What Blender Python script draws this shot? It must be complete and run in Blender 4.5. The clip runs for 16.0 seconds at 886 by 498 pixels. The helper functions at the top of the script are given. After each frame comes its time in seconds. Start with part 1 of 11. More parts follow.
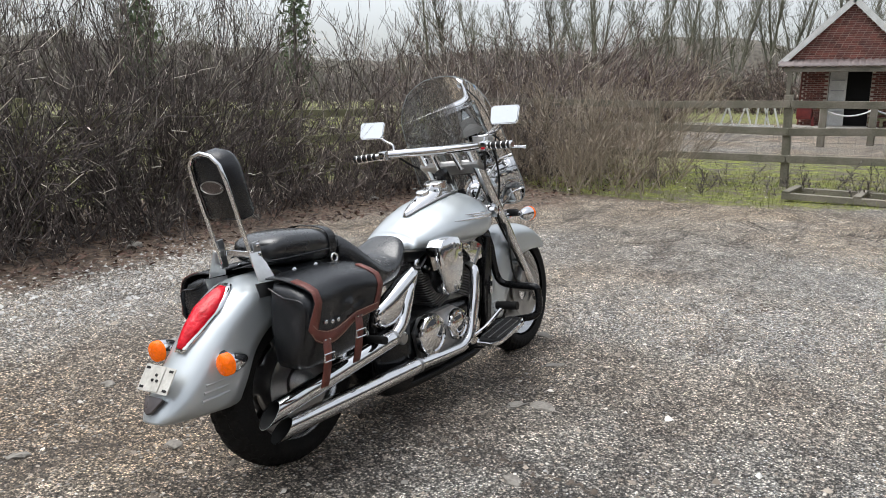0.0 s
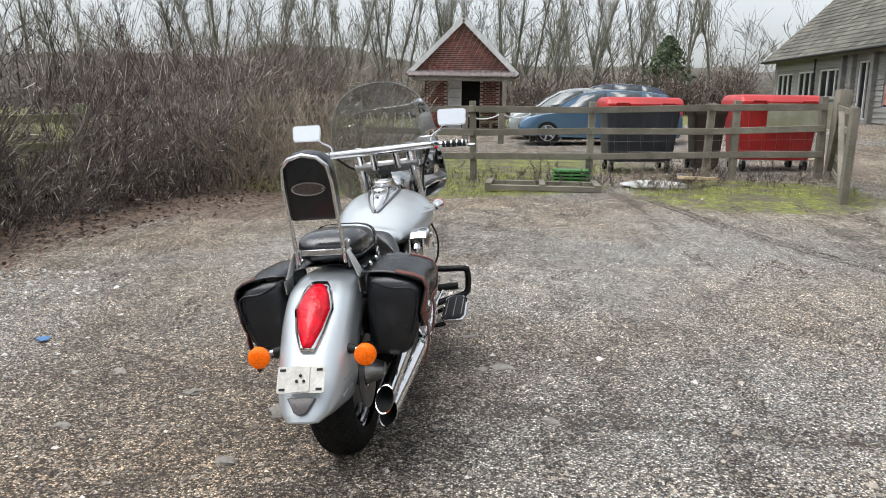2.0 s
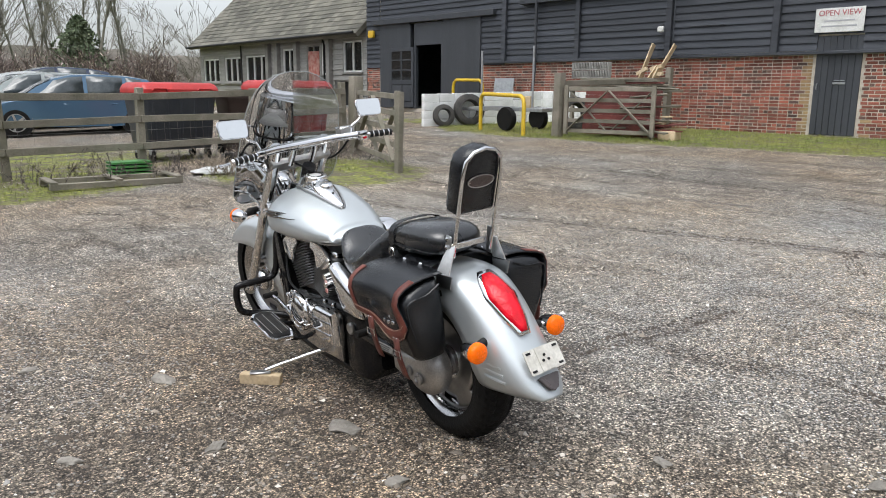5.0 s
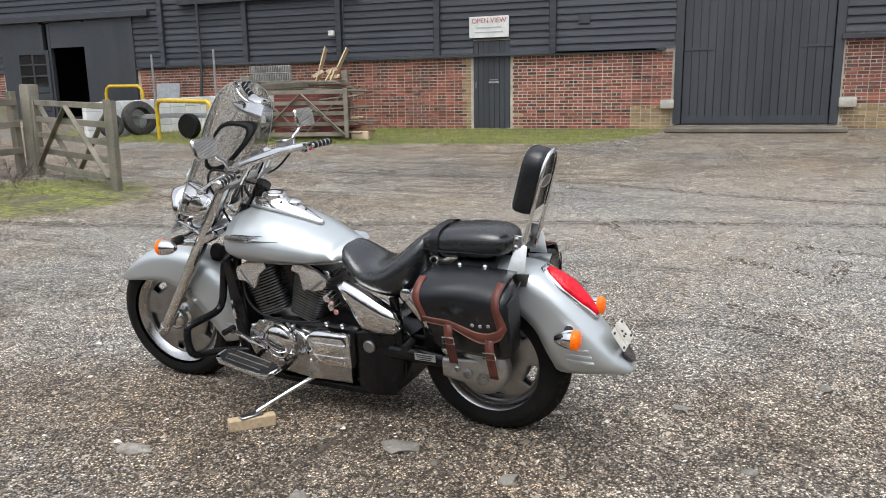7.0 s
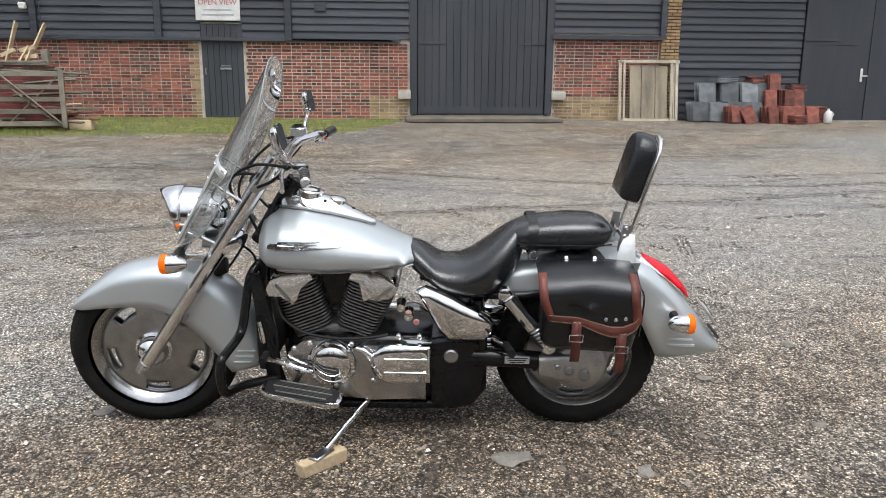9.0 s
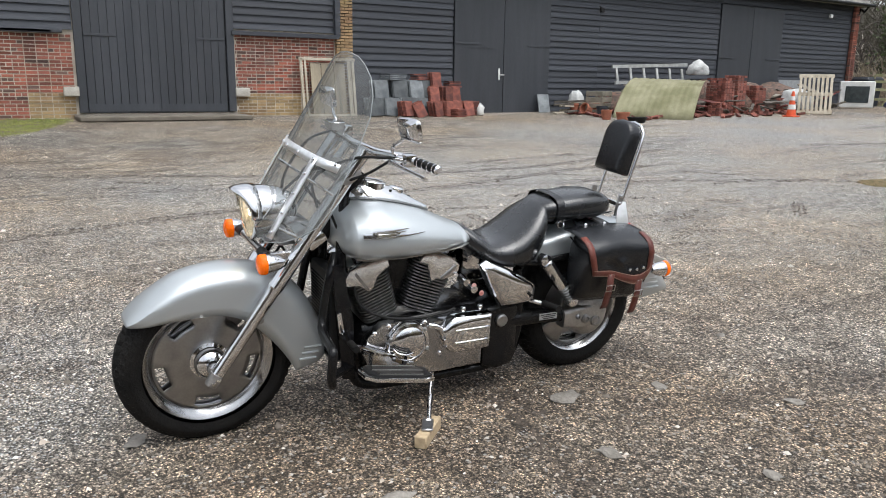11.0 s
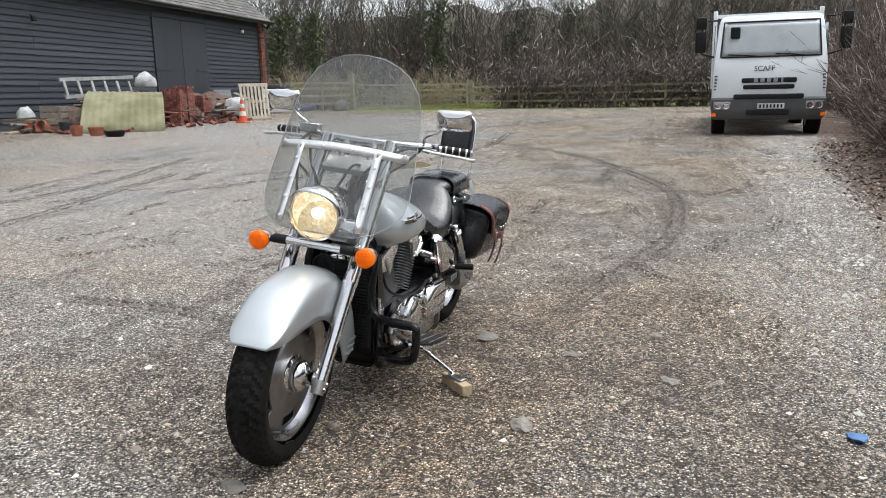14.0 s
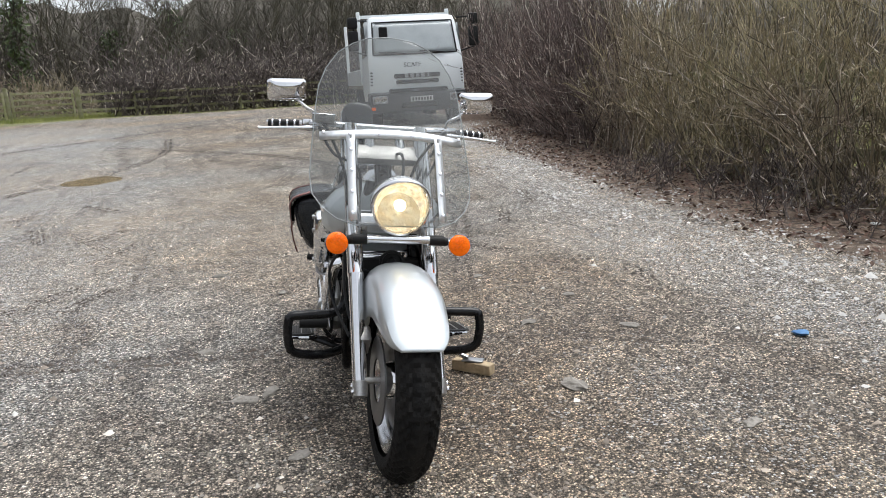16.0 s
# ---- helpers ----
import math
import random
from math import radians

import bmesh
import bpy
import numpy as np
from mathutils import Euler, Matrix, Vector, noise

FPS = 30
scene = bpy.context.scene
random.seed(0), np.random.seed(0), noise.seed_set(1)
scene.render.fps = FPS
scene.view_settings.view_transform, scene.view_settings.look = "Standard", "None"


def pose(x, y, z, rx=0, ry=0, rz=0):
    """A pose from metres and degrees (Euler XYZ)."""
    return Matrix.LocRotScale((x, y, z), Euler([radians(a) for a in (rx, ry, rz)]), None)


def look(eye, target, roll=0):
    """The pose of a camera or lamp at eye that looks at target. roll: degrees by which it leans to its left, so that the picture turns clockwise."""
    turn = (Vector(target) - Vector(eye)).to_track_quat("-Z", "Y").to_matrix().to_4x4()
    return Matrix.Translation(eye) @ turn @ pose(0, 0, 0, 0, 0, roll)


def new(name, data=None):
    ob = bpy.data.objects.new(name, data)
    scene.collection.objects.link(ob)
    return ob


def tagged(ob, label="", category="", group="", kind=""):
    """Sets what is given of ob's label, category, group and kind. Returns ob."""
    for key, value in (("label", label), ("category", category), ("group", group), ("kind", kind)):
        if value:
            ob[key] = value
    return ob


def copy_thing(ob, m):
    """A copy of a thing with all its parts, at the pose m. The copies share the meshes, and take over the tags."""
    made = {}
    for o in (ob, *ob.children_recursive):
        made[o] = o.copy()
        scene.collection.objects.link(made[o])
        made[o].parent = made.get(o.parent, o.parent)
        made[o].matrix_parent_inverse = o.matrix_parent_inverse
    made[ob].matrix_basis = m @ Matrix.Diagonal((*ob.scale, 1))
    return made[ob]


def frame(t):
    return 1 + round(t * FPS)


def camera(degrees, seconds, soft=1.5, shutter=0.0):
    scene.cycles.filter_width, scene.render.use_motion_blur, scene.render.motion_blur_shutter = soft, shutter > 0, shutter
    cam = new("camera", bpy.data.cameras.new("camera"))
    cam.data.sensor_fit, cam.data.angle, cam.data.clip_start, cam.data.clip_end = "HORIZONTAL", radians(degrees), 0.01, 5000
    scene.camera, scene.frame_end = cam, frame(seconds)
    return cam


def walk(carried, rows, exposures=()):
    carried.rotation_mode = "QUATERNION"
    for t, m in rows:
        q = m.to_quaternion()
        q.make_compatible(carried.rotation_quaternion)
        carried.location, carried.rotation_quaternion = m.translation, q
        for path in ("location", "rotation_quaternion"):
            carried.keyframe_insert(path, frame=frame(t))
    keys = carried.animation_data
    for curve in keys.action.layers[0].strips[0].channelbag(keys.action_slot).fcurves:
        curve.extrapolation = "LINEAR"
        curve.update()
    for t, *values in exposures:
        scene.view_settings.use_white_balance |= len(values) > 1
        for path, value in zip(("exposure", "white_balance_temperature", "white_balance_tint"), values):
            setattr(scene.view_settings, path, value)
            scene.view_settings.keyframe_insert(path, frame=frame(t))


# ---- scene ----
cam = camera(60.6, 16.0, soft=0.95)
PATH = [
    (0, (-2.045, -1.826, 1.4), (-0.358, -0.833, 0.993), 0.4),
    (0.5, (-2.342, -1.532, 1.408), (-0.546, -0.75, 1.007), 0.6),
    (1, (-2.53, -1.172, 1.396), (-0.649, -0.625, 0.996), 0.9),
    (1.5, (-2.713, -0.78, 1.389), (-0.775, -0.479, 1.0), 0.8),
    (2, (-2.844, -0.38, 1.38), (-0.882, -0.325, 0.996), 0.8),
    (2.5, (-2.854, 0.04, 1.389), (-0.901, -0.152, 1.005), 1.0),
    (3, (-2.85, 0.474, 1.396), (-0.937, 0.041, 1.005), 0.9),
    (3.5, (-2.715, 0.893, 1.372), (-0.876, 0.216, 0.97), 0.8),
    (4, (-2.558, 1.324, 1.359), (-0.823, 0.417, 0.95), 0.7),
    (4.5, (-2.399, 1.73, 1.376), (-0.795, 0.608, 0.965), 0.6),
    (4.7, (-2.293, 1.865, 1.378), (-0.748, 0.664, 0.968), 0.6),
    (6.8, (-1.0, 2.98, 1.427), (-0.238, 1.175, 1.024), -1.0),
    (7, (-0.845, 2.983, 1.404), (-0.165, 1.147, 0.999), -1.0),
    (7.5, (-0.449, 2.93, 1.41), (0.024, 1.031, 0.996), -0.8),
    (8, (-0.072, 2.953, 1.407), (0.194, 1.017, 0.981), -0.4),
    (8.5, (0.321, 2.961, 1.392), (0.393, 1.01, 0.959), 0.1),
    (9, (0.74, 2.966, 1.387), (0.606, 1.019, 0.953), 0.4),
    (9.2, (0.923, 2.981, 1.385), (0.699, 1.042, 0.947), 0.6),
    (11.3, (2.633, 2.671, 1.364), (1.474, 1.099, 0.934), 0.6),
    (11.5, (2.778, 2.605, 1.361), (1.542, 1.093, 0.932), 0.5),
    (12, (3.165, 2.432, 1.351), (1.753, 1.082, 0.921), 0.4),
    (12.5, (3.469, 2.155, 1.344), (1.9, 0.991, 0.915), 0.4),
    (13, (3.804, 1.864, 1.336), (2.097, 0.912, 0.912), 0.2),
    (13.5, (4.025, 1.536, 1.32), (2.208, 0.813, 0.903), -0.3),
    (14, (4.142, 1.158, 1.32), (2.244, 0.676, 0.913), -1.2),
    (14.5, (4.265, 0.752, 1.326), (2.32, 0.511, 0.928), -2.5),
    (15, (4.225, 0.294, 1.322), (2.266, 0.299, 0.916), -3.1),
    (15.5, (4.204, -0.13, 1.32), (2.265, 0.126, 0.9), -3.5),
    (16, (4.101, -0.541, 1.309), (2.218, -0.03, 0.87), -3.3),
]
walk(cam, [(t, look(eye, target, roll)) for t, eye, target, roll in PATH], [(0, 0.68, 6330, 9), (16, 0.68, 6330, 9)])

# ---- sky and sun: a bright overcast winter day ----
SUN_ELEV, SUN_ROT = radians(70), radians(-14)
world = bpy.data.worlds.new("overcast_sky")
scene.world = world
world.use_nodes = True
wn, wl = world.node_tree.nodes, world.node_tree.links
wn.clear()
sky = wn.new("ShaderNodeTexSky")
sky.sky_type, sky.sun_disc = "NISHITA", False
sky.sun_elevation, sky.sun_rotation = SUN_ELEV, SUN_ROT
sky.air_density, sky.dust_density, sky.ozone_density = 1.0, 2.0, 1.0
pale = wn.new("ShaderNodeHueSaturation")
pale.inputs["Saturation"].default_value = 0.22
cloud_at = wn.new("ShaderNodeTexCoord")
cloud = wn.new("ShaderNodeTexNoise")
cloud.inputs["Scale"].default_value, cloud.inputs["Detail"].default_value = 2.2, 6
cloud_mix = wn.new("ShaderNodeMix")
cloud_mix.data_type, cloud_mix.blend_type = "RGBA", "MULTIPLY"
cloud_mix.inputs[0].default_value = 0.45
cloud_map = wn.new("ShaderNodeMapRange")
cloud_map.inputs[1].default_value, cloud_map.inputs[2].default_value = 0.3, 0.7
cloud_map.inputs[3].default_value, cloud_map.inputs[4].default_value = 0.55, 1.25
# an overcast sky is about three times as bright overhead as at the horizon
rise = wn.new("ShaderNodeSeparateXYZ")
rise_map = wn.new("ShaderNodeMapRange")
rise_map.inputs[2].default_value, rise_map.inputs[3].default_value, rise_map.inputs[4].default_value = 0.9, 0.74, 1.42
rise_mix = wn.new("ShaderNodeMix")
rise_mix.data_type, rise_mix.blend_type = "RGBA", "MULTIPLY"
rise_mix.inputs[0].default_value = 1.0
back = wn.new("ShaderNodeBackground")
back.inputs["Strength"].default_value = 0.15
wout = wn.new("ShaderNodeOutputWorld")
wl.new(sky.outputs[0], pale.inputs["Color"])
wl.new(cloud_at.outputs["Generated"], cloud.inputs["Vector"])
wl.new(cloud.outputs["Fac"], cloud_map.inputs[0])
wl.new(pale.outputs[0], cloud_mix.inputs[6])
wl.new(cloud_map.outputs[0], cloud_mix.inputs[7])
wl.new(cloud_at.outputs["Generated"], rise.inputs[0])
wl.new(rise.outputs["Z"], rise_map.inputs[0])
wl.new(cloud_mix.outputs[2], rise_mix.inputs[6])
wl.new(rise_map.outputs[0], rise_mix.inputs[7])
wl.new(rise_mix.outputs[2], back.inputs["Color"])
wl.new(back.outputs[0], wout.inputs["Surface"])

sun_data = bpy.data.lights.new("sun", "SUN")
sun_data.energy, sun_data.angle, sun_data.color = 1.3, radians(50), (1.0, 0.97, 0.93)
sun = new("sun", sun_data)
sun.matrix_basis = look((0, 0, 30), (0 - math.sin(SUN_ROT) * math.cos(SUN_ELEV), 0 - math.cos(SUN_ROT) * math.cos(SUN_ELEV), 30 - math.sin(SUN_ELEV)))

# ---- materials ----
def mat(name, col, col2=None, rough=0.5, metal=0.0, scale=6.0, bump=0.0, bscale=60.0, rand=0.0, fine=0.12, coat=0.0,
        stretch=(1, 1, 1), emit=0.0, rvar=0.12, island=False, odd=None):
    """A surface with broad patches (col to col2), fine grain, and a little relief."""
    m = bpy.data.materials.new(name)
    m.use_nodes = True
    n, l = m.node_tree.nodes, m.node_tree.links
    b = n["Principled BSDF"]
    col2 = col2 or tuple(c * 0.72 for c in col)
    at = n.new("ShaderNodeTexCoord")
    mp = n.new("ShaderNodeMapping")
    mp.inputs["Scale"].default_value = stretch
    l.new(at.outputs["Object"], mp.inputs[0])
    big, small = n.new("ShaderNodeTexNoise"), n.new("ShaderNodeTexNoise")
    for node, sc, de in ((big, scale, 5), (small, bscale, 3)):
        node.inputs["Scale"].default_value, node.inputs["Detail"].default_value = sc, de
        l.new(mp.outputs[0], node.inputs["Vector"])
    ramp = n.new("ShaderNodeMapRange")
    ramp.inputs[1].default_value, ramp.inputs[2].default_value = 0.36, 0.64
    l.new(big.outputs["Fac"], ramp.inputs[0])
    mix = n.new("ShaderNodeMix")
    mix.data_type = "RGBA"
    mix.inputs[6].default_value, mix.inputs[7].default_value = (*col, 1), (*col2, 1)
    l.new(ramp.outputs[0], mix.inputs[0])
    hsv = n.new("ShaderNodeHueSaturation")
    l.new(mix.outputs[2], hsv.inputs["Color"])
    if odd:
        # some pieces are of another colour
        if island:
            pick = n.new("ShaderNodeNewGeometry").outputs["Random Per Island"]
        else:
            pick = n.new("ShaderNodeObjectInfo").outputs["Random"]
        roll = n.new("ShaderNodeTexWhiteNoise")
        roll.noise_dimensions = "1D"
        l.new(pick, roll.inputs["W"])
        less = n.new("ShaderNodeMath")
        less.operation = "LESS_THAN"
        less.inputs[1].default_value = odd[1]
        l.new(roll.outputs["Value"], less.inputs[0])
        swap = n.new("ShaderNodeMix")
        swap.data_type = "RGBA"
        swap.inputs[7].default_value = (*odd[0], 1)
        l.new(less.outputs[0], swap.inputs[0])
        l.new(mix.outputs[2], swap.inputs[6])
        l.new(swap.outputs[2], hsv.inputs["Color"])
    val = n.new("ShaderNodeMapRange")
    val.inputs[3].default_value, val.inputs[4].default_value = 1 - fine, 1 + fine
    val.inputs[1].default_value, val.inputs[2].default_value = 0.3, 0.7
    l.new(small.outputs["Fac"], val.inputs[0])
    last = val.outputs[0]
    if rand or island:
        if island:
            info = n.new("ShaderNodeNewGeometry")
            src = info.outputs["Random Per Island"]
        else:
            info = n.new("ShaderNodeObjectInfo")
            src = info.outputs["Random"]
        rr = n.new("ShaderNodeMapRange")
        rr.inputs[3].default_value, rr.inputs[4].default_value = 1 - rand, 1 + rand
        l.new(src, rr.inputs[0])
        mul = n.new("ShaderNodeMath")
        mul.operation = "MULTIPLY"
        l.new(last, mul.inputs[0])
        l.new(rr.outputs[0], mul.inputs[1])
        last = mul.outputs[0]
    l.new(last, hsv.inputs["Value"])
    l.new(hsv.outputs[0], b.inputs["Base Color"])
    rg = n.new("ShaderNodeMapRange")
    rg.inputs[3].default_value, rg.inputs[4].default_value = max(0.02, rough - rvar), min(1, rough + rvar)
    l.new(big.outputs["Fac"], rg.inputs[0])
    l.new(rg.outputs[0], b.inputs["Roughness"])
    b.inputs["Metallic"].default_value = metal
    b.inputs["Coat Weight"].default_value = coat
    b.inputs["Coat Roughness"].default_value = 0.06
    if bump:
        bp = n.new("ShaderNodeBump")
        bp.inputs["Strength"].default_value, bp.inputs["Distance"].default_value = bump, 0.02
        l.new(small.outputs["Fac"], bp.inputs["Height"])
        l.new(bp.outputs[0], b.inputs["Normal"])
    if emit:
        l.new(hsv.outputs[0], b.inputs["Emission Color"])
        b.inputs["Emission Strength"].default_value = emit
    return m


def glass_mat(name, tint=(0.8, 0.82, 0.82), rough=0.02, ior=1.45, haze=0.0):
    """A thin pane: clear through, glossy by Fresnel, with an even pale veil set by haze."""
    m = bpy.data.materials.new(name)
    m.use_nodes = True
    n, l = m.node_tree.nodes, m.node_tree.links
    n.clear()
    out, mixer = n.new("ShaderNodeOutputMaterial"), n.new("ShaderNodeMixShader")
    clear, gloss, fres = n.new("ShaderNodeBsdfTransparent"), n.new("ShaderNodeBsdfGlossy"), n.new("ShaderNodeFresnel")
    veil, dmix = n.new("ShaderNodeBsdfDiffuse"), n.new("ShaderNodeMixShader")
    clear.inputs[0].default_value = (*tint, 1)
    gloss.inputs["Roughness"].default_value = rough
    fres.inputs["IOR"].default_value = ior
    veil.inputs[0].default_value = (0.6, 0.6, 0.58, 1)
    dmix.inputs[0].default_value = haze
    l.new(clear.outputs[0], dmix.inputs[1])
    l.new(veil.outputs[0], dmix.inputs[2])
    l.new(fres.outputs[0], mixer.inputs[0])
    l.new(dmix.outputs[0], mixer.inputs[1])
    l.new(gloss.outputs[0], mixer.inputs[2])
    l.new(mixer.outputs[0], out.inputs["Surface"])
    return m


CHROME = mat("chrome", (0.80, 0.80, 0.80), (0.74, 0.74, 0.75), rough=0.045, metal=1, scale=9, fine=0.03, rvar=0.05)
POLISHED = mat("polished_casting", (0.50, 0.50, 0.50), (0.40, 0.40, 0.41), rough=0.20, metal=1, scale=9, fine=0.03, rvar=0.05)
STEEL = mat("brushed_steel", (0.41, 0.41, 0.41), (0.32, 0.32, 0.32), rough=0.33, metal=1, scale=14, fine=0.05, bscale=120)
ALLOY = mat("dull_alloy", (0.52, 0.51, 0.49), (0.38, 0.37, 0.36), rough=0.42, metal=0.9, scale=12, bump=0.08, bscale=150)
SILVER = mat("silver_paint", (0.55, 0.585, 0.60), (0.51, 0.545, 0.56), rough=0.40, metal=0.62, scale=3, fine=0.03, bscale=500, coat=0.75, rvar=0.05)
BLACKPAINT = mat("black_paint", (0.006, 0.006, 0.007), (0.010, 0.010, 0.010), rough=0.17, scale=10, bump=0.02, bscale=90, coat=0.0, rvar=0.06)
BLACKPLASTIC = mat("black_plastic", (0.008, 0.008, 0.009), (0.015, 0.015, 0.014), rough=0.5, scale=8, bump=0.1, bscale=160)
LEATHER = mat("black_leather", (0.008, 0.009, 0.011), (0.013, 0.014, 0.016), rough=0.24, scale=7, bump=0.14, bscale=190, rvar=0.09, coat=0.0)
SEATLEATHER = mat("seat_leather", (0.009, 0.010, 0.011), (0.015, 0.016, 0.018), rough=0.27, scale=7, bump=0.10, bscale=190, rvar=0.08, coat=0.45)
BROWNLEATHER = mat("brown_leather", (0.17, 0.045, 0.03), (0.105, 0.028, 0.02), rough=0.45, scale=14, bump=0.25, bscale=180)
RUBBER = mat("tyre_rubber", (0.007, 0.007, 0.007), (0.013, 0.012, 0.011), rough=0.75, scale=9, bump=0.25, bscale=120)
RUBBERDUST = mat("dusty_rubber", (0.03, 0.029, 0.028), (0.06, 0.055, 0.05), rough=0.8, scale=11, bump=0.3, bscale=90)
ORANGE = mat("orange_lens", (0.90, 0.15, 0.002), (0.76, 0.115, 0.001), rough=0.25, scale=30, bump=0.3, bscale=130, coat=0.15, emit=0.18)
RED = mat("red_lens", (0.72, 0.004, 0.020), (0.50, 0.003, 0.012), rough=0.2, scale=18, bump=0.45, bscale=45, coat=0.3, emit=0.07)
BAREPLATE = mat("pale_plate", (0.62, 0.60, 0.55), (0.5, 0.48, 0.43), rough=0.45, scale=20, bump=0.05, bscale=90)
# near-black colour in place of the shade inside rooms, slots and pipes
INSIDESHADE = mat("inside_shade", (0.01, 0.01, 0.01), (0.015, 0.015, 0.014), rough=0.9)
LAMPGLASS = glass_mat("lamp_glass", (0.97, 0.95, 0.9), 0.05, 1.45, 0.05)
REFLECTOR = mat("lit_reflector", (0.84, 0.70, 0.50), (0.90, 0.86, 0.78), rough=0.22, metal=0.7, scale=30, bump=0.9, bscale=70, fine=0.25, emit=0.22)
BULB = mat("lit_bulb", (1.0, 0.86, 0.58), (1.0, 0.9, 0.66), rough=0.3, emit=3.5)
BRIGHTALU = mat("bright_aluminium", (0.80, 0.81, 0.81), (0.70, 0.71, 0.71), rough=0.34, metal=0.7, scale=20, fine=0.05)
# its haze paints a pale veil for the sky mirrored in the screen
SCREEN = glass_mat("windscreen_acrylic", (0.60, 0.62, 0.61), 0.015, 1.49, 0.11)
WINDOWGLASS = glass_mat("window_glass", (0.35, 0.38, 0.38), 0.03, 1.5, 0.03)
for m_, gloss_ in ((LEATHER, 0.5), (SEATLEATHER, 0.6), (RED, 0.25), (ORANGE, 0.2), (BLACKPAINT, 0.3), (BLACKPLASTIC, 0.25), (RUBBER, 0.2)):
    m_.node_tree.nodes["Principled BSDF"].inputs["Specular IOR Level"].default_value = gloss_
MIRROR = mat("mirror_glass", (0.92, 0.93, 0.93), (0.88, 0.89, 0.89), rough=0.02, metal=1, rvar=0.01, fine=0.01)
FINMETAL = mat("fin_metal", (0.26, 0.26, 0.26), (0.17, 0.17, 0.17), rough=0.32, metal=0.85, scale=18)


# ---- shapes ----
def thing(name, label, category, m=None, group="", kind=""):
    ob = new(name)
    if m is not None:
        ob.matrix_basis = m
    return tagged(ob, label, category, group, kind)


def finish(bm, smooth=38):
    bmesh.ops.recalc_face_normals(bm, faces=bm.faces[:])
    lim = radians(smooth)
    for fc in bm.faces:
        fc.smooth = True
    for e in bm.edges:
        if len(e.link_faces) == 2 and e.calc_face_angle(0) > lim:
            e.smooth = False


def part(name, bm, material, parent=None, label="", m=None, smooth=38, solid=0.0):
    """Links a bmesh as one mesh object, under a thing or a part."""
    if m is not None:
        bm.transform(m)
    finish(bm, smooth)
    me = bpy.data.meshes.new(name)
    bm.to_mesh(me)
    bm.free()
    me.materials.append(material)
    ob = new(name, me)
    if parent is not None:
        ob.parent = parent
    if solid:
        mod = ob.modifiers.new("thickness", "SOLIDIFY")
        mod.thickness, mod.offset = solid, 0
    return tagged(ob, label)


def mesh_ob(name, me, parent=None, m=None):
    ob = new(name, me)
    if parent is not None:
        ob.parent = parent
    if m is not None:
        ob.matrix_basis = m
    return ob


def from_arrays(name, verts, faces, material, parent=None, smooth=False):
    me = bpy.data.meshes.new(name)
    me.from_pydata([tuple(v) for v in verts], [], [tuple(f) for f in faces])
    me.materials.append(material)
    if smooth:
        me.polygons.foreach_set("use_smooth", [True] * len(me.polygons))
    me.update()
    return mesh_ob(name, me, parent)


def box(bm, c, s, m=None, bev=0.0, seg=1):
    """A box about the centre c with the sizes s, its edges rounded by bev."""
    vs = [bm.verts.new((c[0] + s[0] * (i - 0.5), c[1] + s[1] * (j - 0.5), c[2] + s[2] * (k - 0.5))) for i in (0, 1) for j in (0, 1) for k in (0, 1)]
    fs = [bm.faces.new([vs[i] for i in q]) for q in ((0, 1, 3, 2), (4, 6, 7, 5), (0, 4, 5, 1), (2, 3, 7, 6), (0, 2, 6, 4), (1, 5, 7, 3))]
    if bev:
        es = list({e for fc in fs for e in fc.edges})
        r = bmesh.ops.bevel(bm, geom=es, offset=bev, segments=seg, affect="EDGES", profile=0.6)
        vs = list({v for fc in r["faces"] for v in fc.verts} | {v for v in vs if v.is_valid})
    if m is not None:
        bmesh.ops.transform(bm, matrix=m, verts=vs)
    return bm


def bar(bm, a, b, w, h, up=(0, 0, 1), bev=0.0):
    """A straight timber or bar from a to b, w wide and h high."""
    a, b = Vector(a), Vector(b)
    d = b - a
    x = d.normalized()
    y = Vector(up).cross(x)
    y = y.normalized() if y.length > 1e-5 else Vector((0, 1, 0))
    z = x.cross(y)
    m = Matrix((x, y, z)).transposed().to_4x4()
    m.translation = (a + b) / 2
    return box(bm, (0, 0, 0), (d.length, w, h), m, bev)


def curve(pts, steps=6):
    """Points along a smooth line through pts."""
    p = [Vector(q) for q in pts]
    if len(p) < 3:
        return p
    p = [p[0] * 2 - p[1]] + p + [p[-1] * 2 - p[-2]]
    out = []
    for i in range(1, len(p) - 2):
        a, b, c, d = p[i - 1:i + 3]
        for k in range(steps):
            t = k / steps
            out.append(0.5 * ((2 * b) + (c - a) * t + (2 * a - 5 * b + 4 * c - d) * t * t + (3 * b - a - 3 * c + d) * t ** 3))
    out.append(p[-2])
    return out


def loft(bm, rings, caps=True, closed=True):
    """Skins rings of equal length; closed: each ring is a loop."""
    vr = [[bm.verts.new(q) for q in r] for r in rings]
    n = len(vr[0])
    for a, b in zip(vr, vr[1:]):
        for i in range(n if closed else n - 1):
            j = (i + 1) % n
            bm.faces.new((a[i], a[j], b[j], b[i]))
    if caps and closed:
        bm.faces.new(vr[0][::-1])
        bm.faces.new(vr[-1])
    return bm


